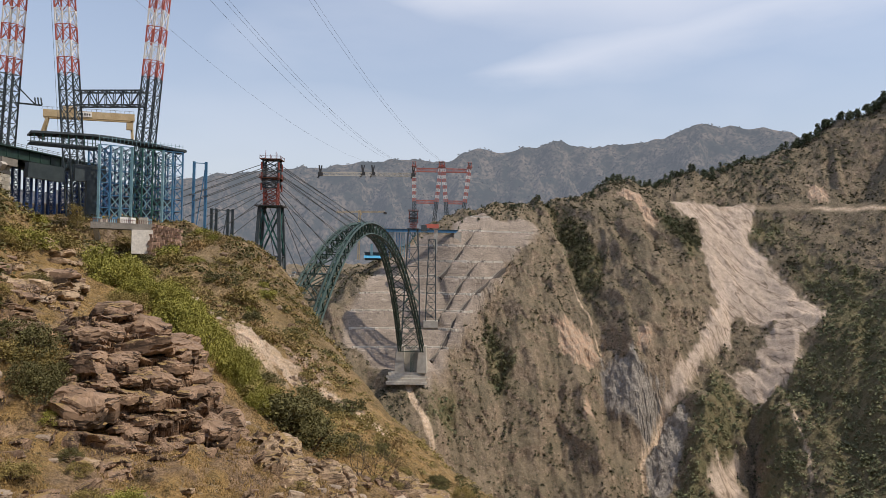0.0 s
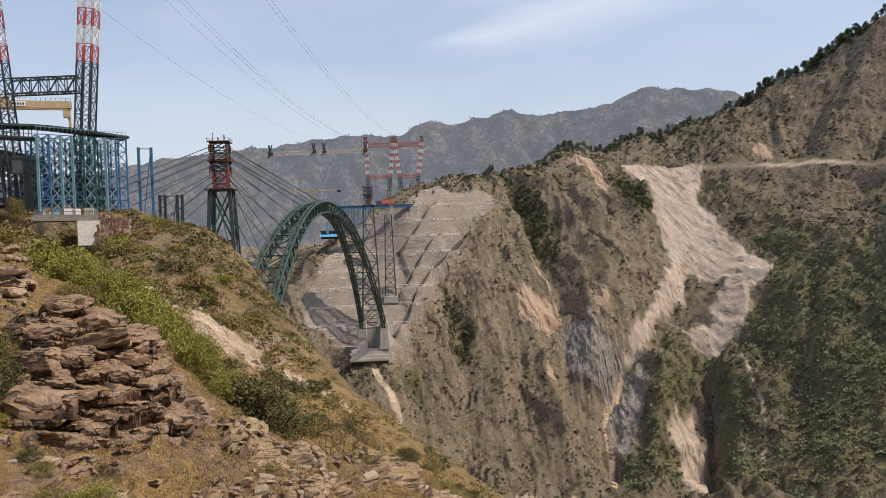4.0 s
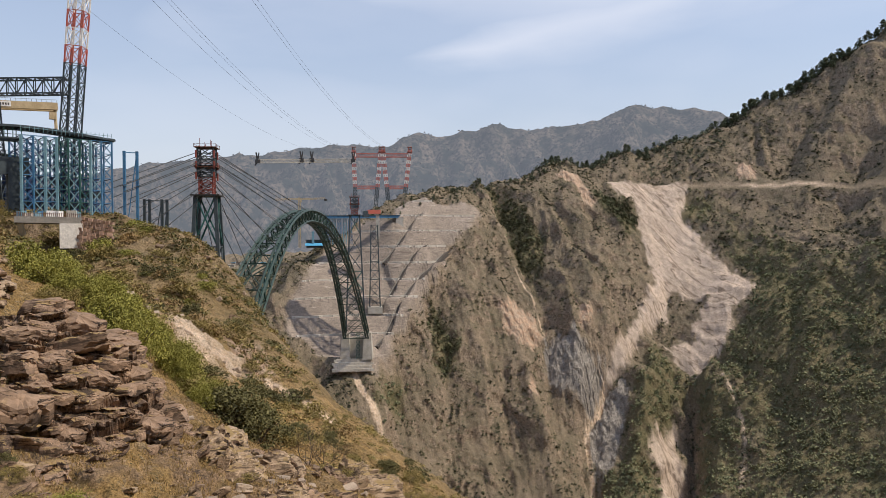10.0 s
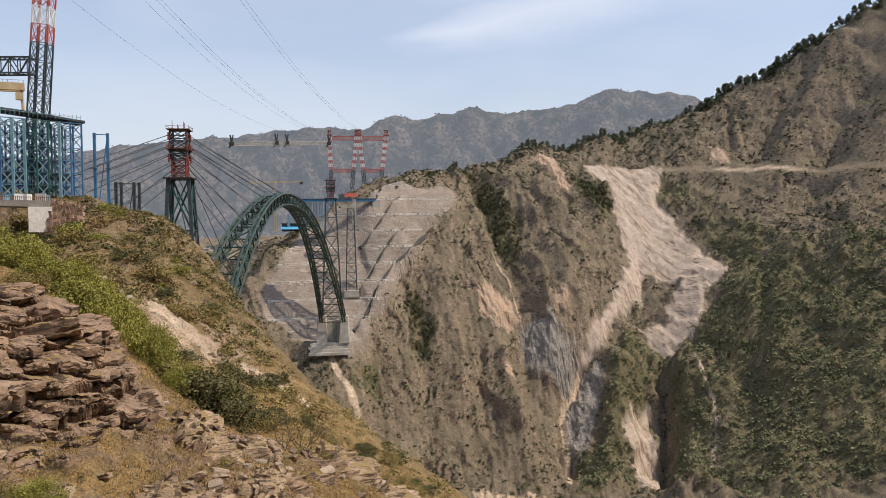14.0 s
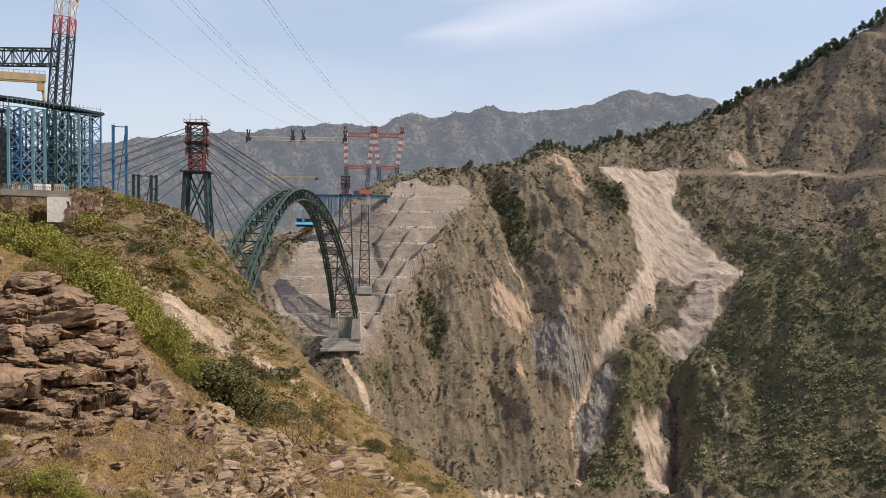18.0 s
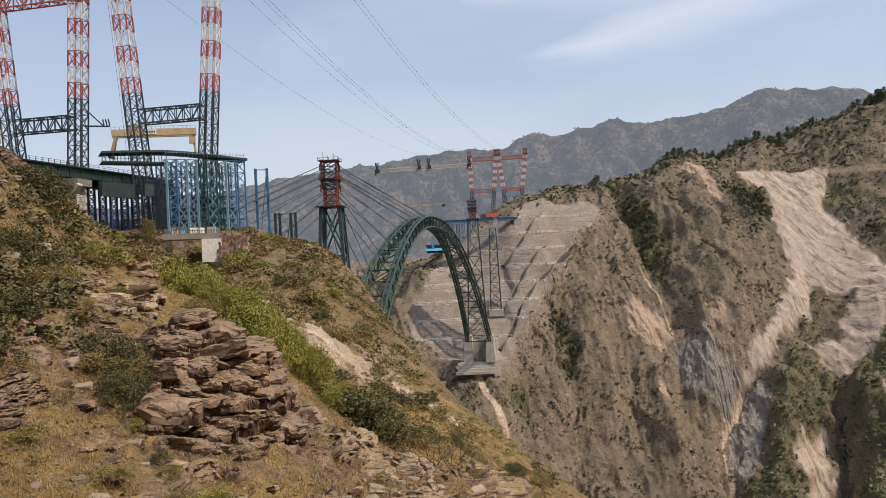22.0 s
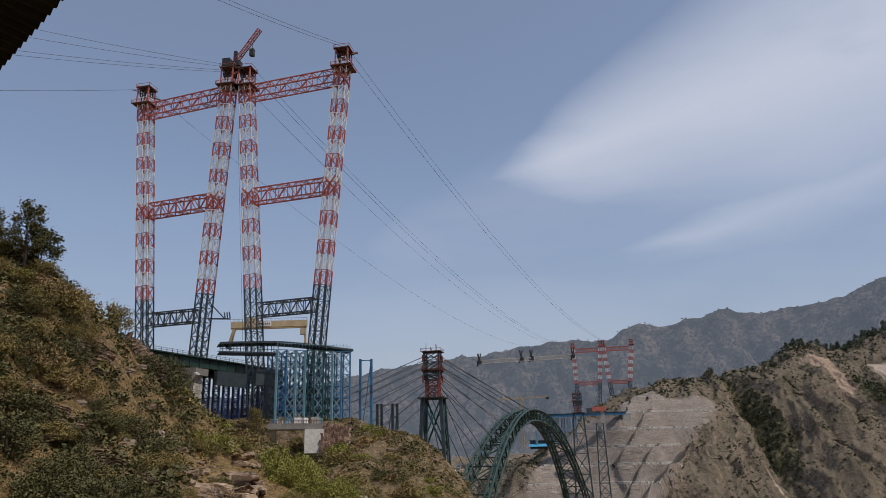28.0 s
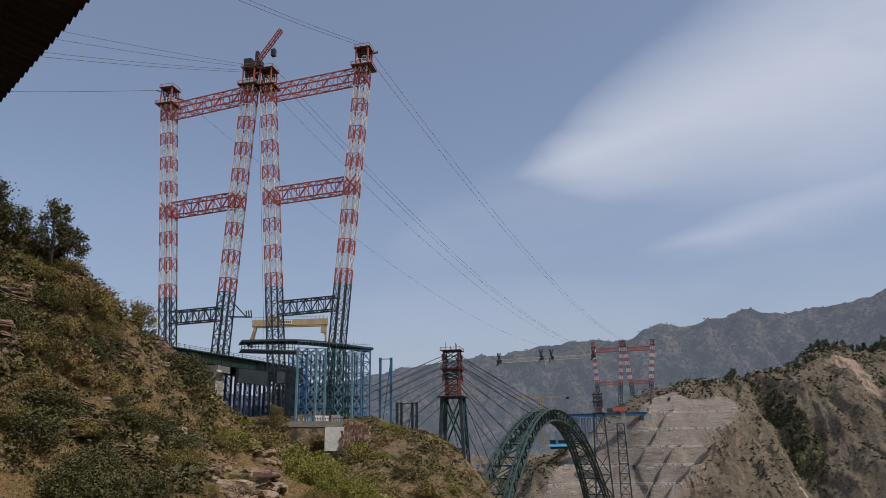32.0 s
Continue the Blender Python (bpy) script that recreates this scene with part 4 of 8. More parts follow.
arch = thing("arch_bridge", "dark green steel truss arch spanning the gorge", "bridge", (-0.9, 796.6, -110))
PAN = 44
for side in (-1, 1):
    for lower, nm in ((0.6, "top_chord"), (8.6, "bottom_chord")):
        for inner in (0.0, 2.6):
            put(nm, Geo().tube([arch_point(k / PAN, side, lower, inner) for k in range(PAN + 1)], 0.8, 4), GREEN, arch)
    lace = Geo()
    for k in range(PAN):
        for inner in (0.0, 2.6):
            a0, a1 = arch_point(k / PAN, side, 0.6, inner), arch_point(k / PAN, side, 8.6, inner)
            b0, b1 = arch_point((k + 1) / PAN, side, 0.6, inner), arch_point((k + 1) / PAN, side, 8.6, inner)
            put("web_post", Geo().strut(a0, a1, 0.75), GREEN, arch)
            put("web_diagonal", Geo().strut(*((a0, b1) if k < PAN // 2 else (a1, b0)), 0.6), GREEN, arch)
        for lower in (0.6, 8.6):
            lace.strut(arch_point(k / PAN, side, lower), arch_point((k + 1) / PAN, side, lower, 2.6), 0.35)
            lace.strut(arch_point(k / PAN, side, lower), arch_point(k / PAN, side, lower, 2.6), 0.45)
    put("lacing", lace, GREEN, arch, kind="stuff")
for k in range(0, PAN + 1, 2):
    for lower in (0.6, 8.6):
        put("cross_strut", Geo().strut(arch_point(k / PAN, -1, lower), arch_point(k / PAN, 1, lower), 0.7), GREEN, arch)
        if k < PAN:
            put("cross_brace", Geo().strut(arch_point(k / PAN, -1, lower), arch_point((k + 2) / PAN, 1, lower), 0.5), GREEN, arch)
            put("cross_brace", Geo().strut(arch_point(k / PAN, 1, lower), arch_point((k + 2) / PAN, -1, lower), 0.5), GREEN, arch)
for side in (-1, 1):
    g = Geo()
    for k in range(PAN * 2):
        a, b = arch_point(k / PAN / 2, side, -1.4), arch_point((k + 1) / PAN / 2, side, -1.4)
        g.strut(a, b, 0.14)
        g.strut(a, arch_point(k / PAN / 2, side, 0.2), 0.12)
    put("handrail", g, TEAL, arch)


def pedestal(at, label):
    root = thing("arch_pedestal", label, "foundation", at, "arch pedestals")
    x, y, z = at
    for s in (-1, 1):
        g = Geo()
        b = len(g.v)
        p = Vector(at) + _side * (s * 12.5)
        lo, hi = (5.5, 7.5), (4.0, 5.0)
        for (hx, hy), zz in ((lo, -2.0), (hi, 28.0)):
            for i, j in ((-1, -1), (1, -1), (1, 1), (-1, 1)):
                q = p + _side * (i * hx) + _ax * (j * hy)
                g.v.append((q.x, q.y, z + zz))
        g.f += [tuple(b + k for k in f) for f in ((3, 2, 1, 0), (4, 5, 6, 7), (0, 1, 5, 4), (1, 2, 6, 5), (2, 3, 7, 6), (3, 0, 4, 7))]
        put("block", g, CONCRETE, root, "pale concrete thrust block")
    g = Geo().strut(Vector(at) - _side * 12 + Vector((0, 3, 9)), Vector(at) + _side * 12 + Vector((0, 3, 12)), 4.0, 24.0)
    put("wall", g, CONCRETE, root)
    g = Geo()
    lattice_leg(g, g, Vector(at) + Vector((1, -6, -1)), Vector(at) + Vector((1, -6, 27)), 4.0, 6, (1, 0, 0), 0.35, 0.2)
    put("scaffold", g, TEAL, root, "teal access scaffold")
    return root


pedestal((-72.4, 289, -133), "pale concrete arch pedestal on the near bank")
pedestal((-0.6, 799, -129.5), "pale concrete arch pedestal on the far bank")


# ---- stay towers and steel piers ----
def stay_tower(at, top, plat, half_low, half_high, label, group, legs=SLATE):
    """Lattice tower: flared dark legs up to a deck, red stay frame above."""
    x, y, z = at
    root = thing("stay_tower", label, "tower", at, group)
    n = 7
    corners = ((-1, -1), (1, -1), (1, 1), (-1, 1))

    def q(i, j, t):
        h = half_low + (half_high - half_low) * t
        return Vector((x + i * h, y + j * h, z + (plat - z) * t))
    for i, j in corners:
        put("leg", Geo().strut(q(i, j, 0), q(i, j, 1), 1.5), legs, root)
    for k in range(n):
        t0, t1 = k / n, (k + 1) / n
        mat = TEAL if k in (n - 1, n - 4) else legs
        for (a, b), (c, d) in zip(corners, corners[1:] + corners[:1]):
            put("brace", Geo().strut(q(a, b, t0), q(c, d, t1), 0.7), mat, root)
            put("brace", Geo().strut(q(c, d, t0), q(a, b, t1), 0.7), mat, root)
            put("tie", Geo().strut(q(a, b, t1), q(c, d, t1), 0.55), mat, root)
    h = half_high
    put("platform", Geo().box((x, y, plat + 0.3), (h * 2 + 4, h * 2 + 4, 0.6)), STEEL, root)
    levels = ((plat, 0.40, DARK_RED), (plat + (top - plat) * 0.40, 0.22, SLATE), (plat + (top - plat) * 0.62, 0.38, SLATE))
    for lo, share, mat in levels:
        hi = min(top, lo + (top - plat) * share)
        g = Geo()
        w = h * 1.6 if lo > plat + 1 else h * 1.35
        lattice_leg(g, g, (x, y, lo), (x, y, hi), w, 3 if mat is DARK_RED else 2, (1, 0, 0), 0.6, 0.34)
        for k in range(4):
            g.strut((x - w / 2 - 0.6, y - w / 2, lo + (hi - lo) * k / 3), (x + w / 2 + 0.6, y - w / 2, lo + (hi - lo) * k / 3), 0.4)
        put("stay_frame", g, mat, root, "red steel stay frame" if mat is DARK_RED else "dark anchor frame")
    for zz in (plat + (top - plat) * 0.4, plat + (top - plat) * 0.62, plat + (top - plat) * 0.84):
        for i, j in corners:
            put("anchor_beam", Geo().strut((x + i * h * 0.9, y + j * h * 0.9, zz - 1.4), (x + i * h * 0.9, y + j * h * 0.9, zz + 2.0), 1.1, 0.7), DARK_RED, root, "red stay anchor")
    for k in range(7):
        put("mast", Geo().strut((x + (k - 3) * h * 0.3, y + (-1) ** k * h * 0.5, top), (x + (k - 3) * h * 0.3, y + (-1) ** k * h * 0.5, top + 1.6 + 1.3 * ((k * 5) % 3)), 0.22), DARK_RED, root)
    for zz in (plat + (top - plat) * 0.6, top):
        g = Geo().box((x, y, zz), (h * 2 + 1.0, h * 2 + 1.0, 0.3))
        for i, j in corners:
            g.strut((x + i * (h + 0.4), y + j * (h + 0.4), zz), (x + i * (h + 0.4), y + j * (h + 0.4), zz + 1.6), 0.16)
        for (a, b), (c, d) in zip(corners, corners[1:] + corners[:1]):
            g.strut((x + a * (h + 0.4), y + b * (h + 0.4), zz + 1.3), (x + c * (h + 0.4), y + d * (h + 0.4), zz + 1.3), 0.14)
        put("work_deck", g, RUST, root, "rust-brown work deck with rails")
    return root


stay_tower((-68.2, 333, float(surface(-68.2, 333)) - 1), 44.4, 22.1, 12.4, 4.4, "dark lattice stay tower with a red top", "stay towers")
stay_tower((-2, 826, float(surface(-2, 826)) - 2), 54.0, 32.5, 12.0, 5.5, "far dark lattice stay tower with a red top", "stay towers")


def steel_pier(at, top, half_low, half_high, label):
    x, y, z = at
    root = thing("steel_pier", label, "pier", at, "steel piers")
    g = Geo().box((x, y, z + 2.0), (half_low * 2 + 5, half_low * 2 + 5, 8.0))
    put("footing", g, CONCRETE, root, "pale concrete footing")
    n = max(4, int((top - z) / 11))
    corners = ((-1, -1), (1, -1), (1, 1), (-1, 1))

    def q(i, j, t):
        h = half_low + (half_high - half_low) * t
        return Vector((x + i * h, y + j * h, z + 6 + (top - z - 6) * t))
    for i, j in corners:
        put("leg", Geo().strut(q(i, j, 0), q(i, j, 1), 1.1), SLATE, root)
    for k in range(n):
        for (a, b), (c, d) in zip(corners, corners[1:] + corners[:1]):
            put("brace", Geo().strut(q(a, b, k / n), q(c, d, (k + 1) / n), 0.4), SLATE, root)
            put("brace", Geo().strut(q(c, d, k / n), q(a, b, (k + 1) / n), 0.4), SLATE, root)
            put("tie", Geo().strut(q(a, b, (k + 1) / n), q(c, d, (k + 1) / n), 0.45), SLATE, root)
    return root


steel_pier((22, 872, float(surface(22, 872))), 22.0, 6.5, 4.0, "dark lattice pier on the benched slope")

# stays: fans from the near tower to the arch and back to the trestle
for side in (-1, 1):
    for z, s in ((46, 0.44), (44, 0.41), (40, 0.36), (36, 0.31), (32, 0.26), (30, 0.22), (27, 0.17), (45, 0.45)):
        a = Vector((-68.2 + side * 3.6, 334.5, z * 0.92))
        root = thing("stay_cable", "dark steel stay from the tower to the arch", "cable", tuple(a), "arch stays")
        put("strand", Geo().tube([a, arch_point(s, side, 0.6)], 0.17, 5), CABLE, root)
    for z, e in ((46, (-100, 300, 24)), (44, (-99, 302, 22)), (40, (-98, 304, 19)), (36, (-96, 308, 15)), (31, (-92, 314, 10)), (28, (-90, 318, 5))):
        a = Vector((-68.2 + side * 3.6, 331.5, z * 0.92))
        root = thing("stay_cable", "dark steel backstay anchored at the trestle", "cable", tuple(a), "backstays")
        put("strand", Geo().tube([a, Vector(e) + Vector((side * 4, 0, 0))], 0.17, 5), CABLE, root)

# ---- distant range ----
SKYLINE = [(-80, 250), (-60, 230), (-45, 240), (-30, 255), (-19.7, 330), (-15.6, 400), (-12, 432), (-8.7, 452), (-5.9, 483), (-3.4, 508), (-2.0, 526), (0.3, 527), (1.5, 510), (2.7, 510), (3.7, 554), (5.0, 568), (6.9, 561), (8.6, 588), (9.8, 578), (11.2, 617), (12.9, 582), (14.3, 571), (15.7, 591), (17.1, 596), (18.7, 606), (21.0, 668), (22.5, 708), (24.7, 692), (26.9, 667), (28.4, 624), (29.7, 602), (36, 640), (50, 600), (80, 560)]


def distant_material():
    """Wooded range, with haze of kilometres of bright air added as faint blue emission."""
    m = bpy.data.materials.new("hazed_distant_range")
    m.use_nodes = True
    n, l = m.node_tree.nodes, m.node_tree.links
    bsdf = n["Principled BSDF"]
    co = n.new("ShaderNodeTexCoord")
    t = n.new("ShaderNodeTexNoise")
    t.inputs["Scale"].default_value, t.inputs["Detail"].default_value, t.inputs["Roughness"].default_value = 0.012, 10.0, 0.62
    r = n.new("ShaderNodeMapRange")
    r.inputs["From Min"].default_value, r.inputs["From Max"].default_value = 0.40, 0.60
    mx = n.new("ShaderNodeMix")
    mx.data_type = "RGBA"
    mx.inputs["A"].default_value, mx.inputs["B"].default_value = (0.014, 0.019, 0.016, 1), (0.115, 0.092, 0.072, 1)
    l.new(co.outputs["Object"], t.inputs["Vector"])
    l.new(t.outputs["Fac"], r.inputs["Value"])
    l.new(r.outputs["Result"], mx.inputs["Factor"])
    t2, r2, mx2 = n.new("ShaderNodeTexNoise"), n.new("ShaderNodeMapRange"), n.new("ShaderNodeMix")
    t2.inputs["Scale"].default_value, t2.inputs["Detail"].default_value, t2.inputs["Roughness"].default_value = 0.06, 6.0, 0.7
    r2.inputs["From Min"].default_value, r2.inputs["From Max"].default_value = 0.46, 0.56
    mx2.data_type = "RGBA"
    mx2.inputs["B"].default_value = (0.010, 0.015, 0.012, 1)
    l.new(co.outputs["Object"], t2.inputs["Vector"])
    l.new(t2.outputs["Fac"], r2.inputs["Value"])
    l.new(r2.outputs["Result"], mx2.inputs["Factor"])
    l.new(mx.outputs["Result"], mx2.inputs["A"])
    l.new(mx2.outputs["Result"], bsdf.inputs["Base Color"])
    bsdf.inputs["Roughness"].default_value = 1.0
    bsdf.inputs["Specular IOR Level"].default_value = 0.0
    # no lamp: this emission imitates the haze between eye and range
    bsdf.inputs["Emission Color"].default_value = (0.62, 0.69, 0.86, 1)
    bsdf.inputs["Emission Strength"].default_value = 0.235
    return m


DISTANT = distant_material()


def range_sheet(name, near, crest, far, factor, seed, label, bumps):
    b = np.radians(np.linspace(-78, 78, 720))
    r = np.concatenate([np.linspace(near, crest, 110), np.linspace(crest, far, 14)[1:]])
    R, B = np.meshgrid(r, b, indexing="ij")
    X, Y = R * np.sin(B), R * np.cos(B)
    top = np.interp(np.degrees(B), [p[0] for p in SKYLINE], [p[1] for p in SKYLINE]) * factor * crest / 3650
    t = np.clip((R - near) / (crest - near), 0, 1)
    back = np.clip((R - crest) / (far - crest), 0, 1)
    base = -70 + (0.05 * X).clip(-20, 140)
    Z = base + (top - base) * (0.25 * t + 0.75 * t ** 1.7) * (1 - 0.75 * back)
    relief = bumps * np.sin(np.pi * np.clip(t * 0.98, 0, 1)) ** 0.7
    wx = X + 120 * N3(X / 500, Y / 500)
    Z = Z + relief * (ridged(wx, Y * 0.55, 420, 5, 0.55) - 0.5) * (1 - back) + 5 * fbm(X, Y, 60, 4) * t * (1 - back)
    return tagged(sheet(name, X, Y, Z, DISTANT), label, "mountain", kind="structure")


range_sheet("backdrop", 2120, 3650, 4300, 1.0, 5, "wooded mountain range beyond the gorge, with painted blue haze glow", 190)


# ---- viaduct ----
V0, V1 = Vector((-141.5, 120.0, 31.4)), Vector((-117.0, 268.0, 31.6))
_v = (V1 - V0).normalized()
_vs = Vector((_v.y, -_v.x, 0)).normalized()
viaduct = thing("viaduct", "dark green steel girder viaduct on a masonry pier", "bridge", (-127.0, 214.0, 12.0))
_mid = -_vs * 5.6
deck = put("deck_slab", Geo().strut(V0 + _mid - Vector((0, 0, 0.2)), V1 + _mid - Vector((0, 0, 0.2)), 12.4, 0.4), GREEN, viaduct)
for off in (0.6, 10.6):
    o = -_vs * off
    put("girder", Geo().strut(V0 + o - Vector((0, 0, 1.95)), V1 + o - Vector((0, 0, 1.95)), 0.3, 3.0), GREEN, viaduct, "deep green plate girder")
    g = Geo().strut(V0 + o - Vector((0, 0, 3.5)), V1 + o - Vector((0, 0, 3.5)), 1.1, 0.14)
    put("flange", g, GREEN, viaduct)
for k in range(31):
    p = lerp(V0, V1, k / 30)
    put("stiffener", Geo().strut(p - _vs * 0.36 - Vector((0, 0, 0.45)), p - _vs * 0.36 - Vector((0, 0, 3.4)), 0.2, 0.2), GREEN, viaduct)
for k in range(15):
    p = lerp(V0, V1, k / 14) - Vector((0, 0, 2.0))
    put("cross_frame", Geo().strut(p - _vs * 0.9, p - _vs * 10.4, 0.25, 1.6), GREEN, viaduct)
for off in (0.1, 11.2):
    o = -_vs * off
    for k in range(62):
        p = lerp(V0, V1, k / 61) + o
        put("rail_post", Geo().strut(p, p + Vector((0, 0, 1.25)), 0.12), STEEL, deck)
    for h in (0.65, 1.25):
        put("rail", Geo().strut(V0 + o + Vector((0, 0, h)), V1 + o + Vector((0, 0, h)), 0.09), STEEL, deck)
put("box_girder", Geo().strut((-117.9, 215.9, 24.0), (-112.2, 225.7, 23.5), 2.0, 4.6), SLATE, viaduct, "dark grey box girder end under the deck")
end_pier = put("end_pier", Geo().box((-98.0, 215.5, 11.5), (3.6, 3.0, 19.0), 35), SLATE, viaduct, "dark steel end pier")
put("pier_head", Geo().prism([(-101.6, 212.0), (-94.6, 216.9), (-96.2, 219.2), (-103.2, 214.3)], 20.6, 25.6), SLATE, end_pier)
# haunched end section and masonry pier
g = Geo()
e0, e1 = lerp(V0, V1, 0.72), V1
for off in (1.2, 10.0):
    o = -_vs * off
    b = len(g.v)
    for p, z0, z1 in ((e0, 3.5, 3.9), (lerp(e0, e1, 0.5), 3.5, 6.6), (e1, 3.5, 5.2)):
        for s in (-0.2, 0.2):
            g.v.append(tuple(p + o + _vs * s - Vector((0, 0, z0))))
            g.v.append(tuple(p + o + _vs * s - Vector((0, 0, z1))))
    for a, c in ((0, 4), (4, 8)):
        g.f += [(b + a, b + a + 1, b + c + 1, b + c), (b + a + 2, b + c + 2, b + c + 3, b + a + 3), (b + a + 1, b + a + 3, b + c + 3, b + c + 1)]
put("haunch", g, SLATE, viaduct, "dark haunched girder end")
MASONRY = material("pale_masonry", (0.55, 0.52, 0.46), (0.38, 0.35, 0.30), 0.35, 0.92, bump=0.5, island=0.22)
pier = put("pier", Geo().box((-127.2, 213.9, 18.0), (6.6, 6.0, 14.0)), MASONRY, viaduct, "pale stone masonry pier")
random.seed(5)
for row in range(11):
    for face in range(2):
        for col in range(4):
            w = 7.0 / 4
            x = -127.0 - 3.5 + (col + 0.5 + (0.25 if row % 2 else -0.1)) * w * 0.96
            g = Geo()
            if face == 0:
                g.box((x, 210.6, 12.6 + row * 1.15), (w * 0.94, 0.9 + random.uniform(0, 0.14), 1.08))
            else:
                g.box((-123.6, 210.9 + (x + 130.5) * 0.86, 12.6 + row * 1.15), (0.9 + random.uniform(0, 0.14), w * 0.82, 1.08))
            put("stone", g, MASONRY, pier)
put("pier_cap", Geo().box((-126.8, 213.7, 25.9), (10.5, 8.0, 2.2)), CONCRETE_DARK, pier)
put("cap_nose", Geo().strut((-122.6, 210.0, 23.2), (-120.9, 209.6, 25.0), 1.8, 1.2), CONCRETE, viaduct)
bracket = thing("steel_bracket", "dark outrigger bracket on the pylon leg", "bracket", (-135, 238, 48))
g = Geo().strut((-134.5, 238, 48.6), (-124.6, 236, 47.6), 0.5)
g.strut((-134.5, 238, 55), (-127, 236.6, 48), 0.35)
for k in range(3):
    g.strut((-126.6 + k, 236.3, 47.8), (-127.0 + k, 236.3, 50.2), 0.35)
put("arm", g, SLATE, bracket)

# ---- blue assembly trestle ----
NEARER = 0.82
T0, T1, TD = Vector((-115.3, 258.5, 0)), Vector((-90.9, 275.4, 0)), Vector((-11.5, 16.6, 0))
trestle = thing("steel_trestle", "blue steel assembly trestle with a dark roof deck", "trestle", (-103, 267, 12.0))
COLS, ROWS, Z0, Z1 = 9, 3, 11.0, 38.6
for r_ in range(ROWS):
    for c_ in range(COLS):
        p = lerp(T0, T1, c_ / (COLS - 1)) + TD * (r_ / (ROWS - 1))
        mat = PALE_BLUE if r_ == 0 and c_ in (0, 2, 3, 6, 9) else BLUE if c_ > 6 or r_ % 2 else TEAL if c_ in (4, 5) else BLUE
        w = 0.78 if mat is PALE_BLUE else 0.52
        put("column", Geo().strut(p + Vector((0, 0, Z0)), p + Vector((0, 0, Z1)), w), mat, trestle, "pale blue steel column" if mat is PALE_BLUE else "")
LV = 6
inner = Geo()
for r_ in range(ROWS):
    for c_ in range(COLS - 1):
        a, b = (lerp(T0, T1, k / (COLS - 1)) + TD * (r_ / (ROWS - 1)) for k in (c_, c_ + 1))
        mat = TEAL if c_ in (3, 4, 5) else BLUE
        for k in range(LV):
            z0, z1 = Vector((0, 0, Z0 + (Z1 - Z0) * k / LV)), Vector((0, 0, Z0 + (Z1 - Z0) * (k + 1) / LV))
            if r_ == 0:
                light = PALE_BLUE if c_ in (1, 2, 4, 6) else mat
                put("brace", Geo().strut(a + z0, b + z1, 0.26), light, trestle)
                put("brace", Geo().strut(b + z0, a + z1, 0.26), light, trestle)
                put("tie", Geo().strut(a + z1, b + z1, 0.28), mat, trestle)
            else:
                inner.strut(a + z0, b + z1, 0.21).strut(b + z0, a + z1, 0.21).strut(a + z1, b + z1, 0.24)
for c_ in range(COLS):
    a = lerp(T0, T1, c_ / (COLS - 1))
    for r_ in range(ROWS - 1):
        p, o = a + TD * (r_ / (ROWS - 1)), a + TD * ((r_ + 1) / (ROWS - 1))
        for k in range(LV):
            z0, z1 = Vector((0, 0, Z0 + (Z1 - Z0) * k / LV)), Vector((0, 0, Z0 + (Z1 - Z0) * (k + 1) / LV))
            inner.strut(p + z0, o + z1, 0.21).strut(p + z1, o + z1, 0.24)
# deeper blue than the front braces, standing in for shade inside the trestle
put("inner_bracing", inner, DEEP_BLUE, trestle, kind="stuff")
# dark blocks added among the columns to stand in for the interior's shade
for k in range(5):
    p = lerp(T0, T1, 0.12 + 0.17 * k) + TD * 0.5
    put("interior_filler", Geo().strut(p + Vector((-2, -1.5, 15 + 4.2 * (k % 3))), p + Vector((4, 3, 15 + 4.2 * (k % 3))), 1.4, 2.4), SLATE, trestle, "dark block added to darken the trestle's inside")
# roof deck: arched dark girders reaching back over the viaduct
U0, U1 = Vector((-134.0, 247.5, 0)), T1 + Vector((1.0, 0.6, 0))
TR = TD * 0.45


def roof_line(t):
    return 40.4 + 1.0 * math.sin(math.pi * min(1, t * 1.05)) - 2.4 * max(0, t - 0.45)


for k in range(4):
    o = TR * (k / 3)
    g = Geo()
    for i in range(15):
        p = lerp(U0, U1, i / 14) + o
        for s, h in ((-0.35, 0.55), (0.35, 0.55), (0.35, -0.05), (-0.35, -0.05)):
            g.v.append((p.x + s * 0.5, p.y - s * 0.8, roof_line(i / 14) + h))
    for i in range(14):
        b = i * 4
        g.f += [(b + j, b + (j + 1) % 4, b + 4 + (j + 1) % 4, b + 4 + j) for j in range(4)]
    g.f += [(3, 2, 1, 0), (56, 57, 58, 59)]
    put("roof_girder", g, SLATE, trestle, "dark arched roof girder")
    put("lower_girder", Geo().strut(U0 + o + Vector((0, 0, 37.4)), lerp(U0, U1, 0.43) + o + Vector((0, 0, 37.4)), 0.4, 0.5), SLATE, trestle)
for k in range(2):
    for i in range(9):
        p = lerp(U0, U1, 0.02 + 0.05 * i) + TR * k
        put("roof_post", Geo().strut(p + Vector((0, 0, 37.4)), p + Vector((0, 0, roof_line(0.02 + 0.05 * i))), 0.22), TEAL, trestle)
    put("roof_rail", Geo().strut(U0 + TR * k + Vector((0, 0, 38.7)), lerp(U0, U1, 0.43) + TR * k + Vector((0, 0, 38.7)), 0.16), SLATE, trestle)
g = Geo()
for i in range(15):
    p = lerp(U0, U1, i / 14)
    for o, h in ((Vector(), 0.62), (TR, 0.62), (TR, 0.78), (Vector(), 0.78)):
        g.v.append(tuple(p + o + Vector((0, 0, roof_line(i / 14) + h))))
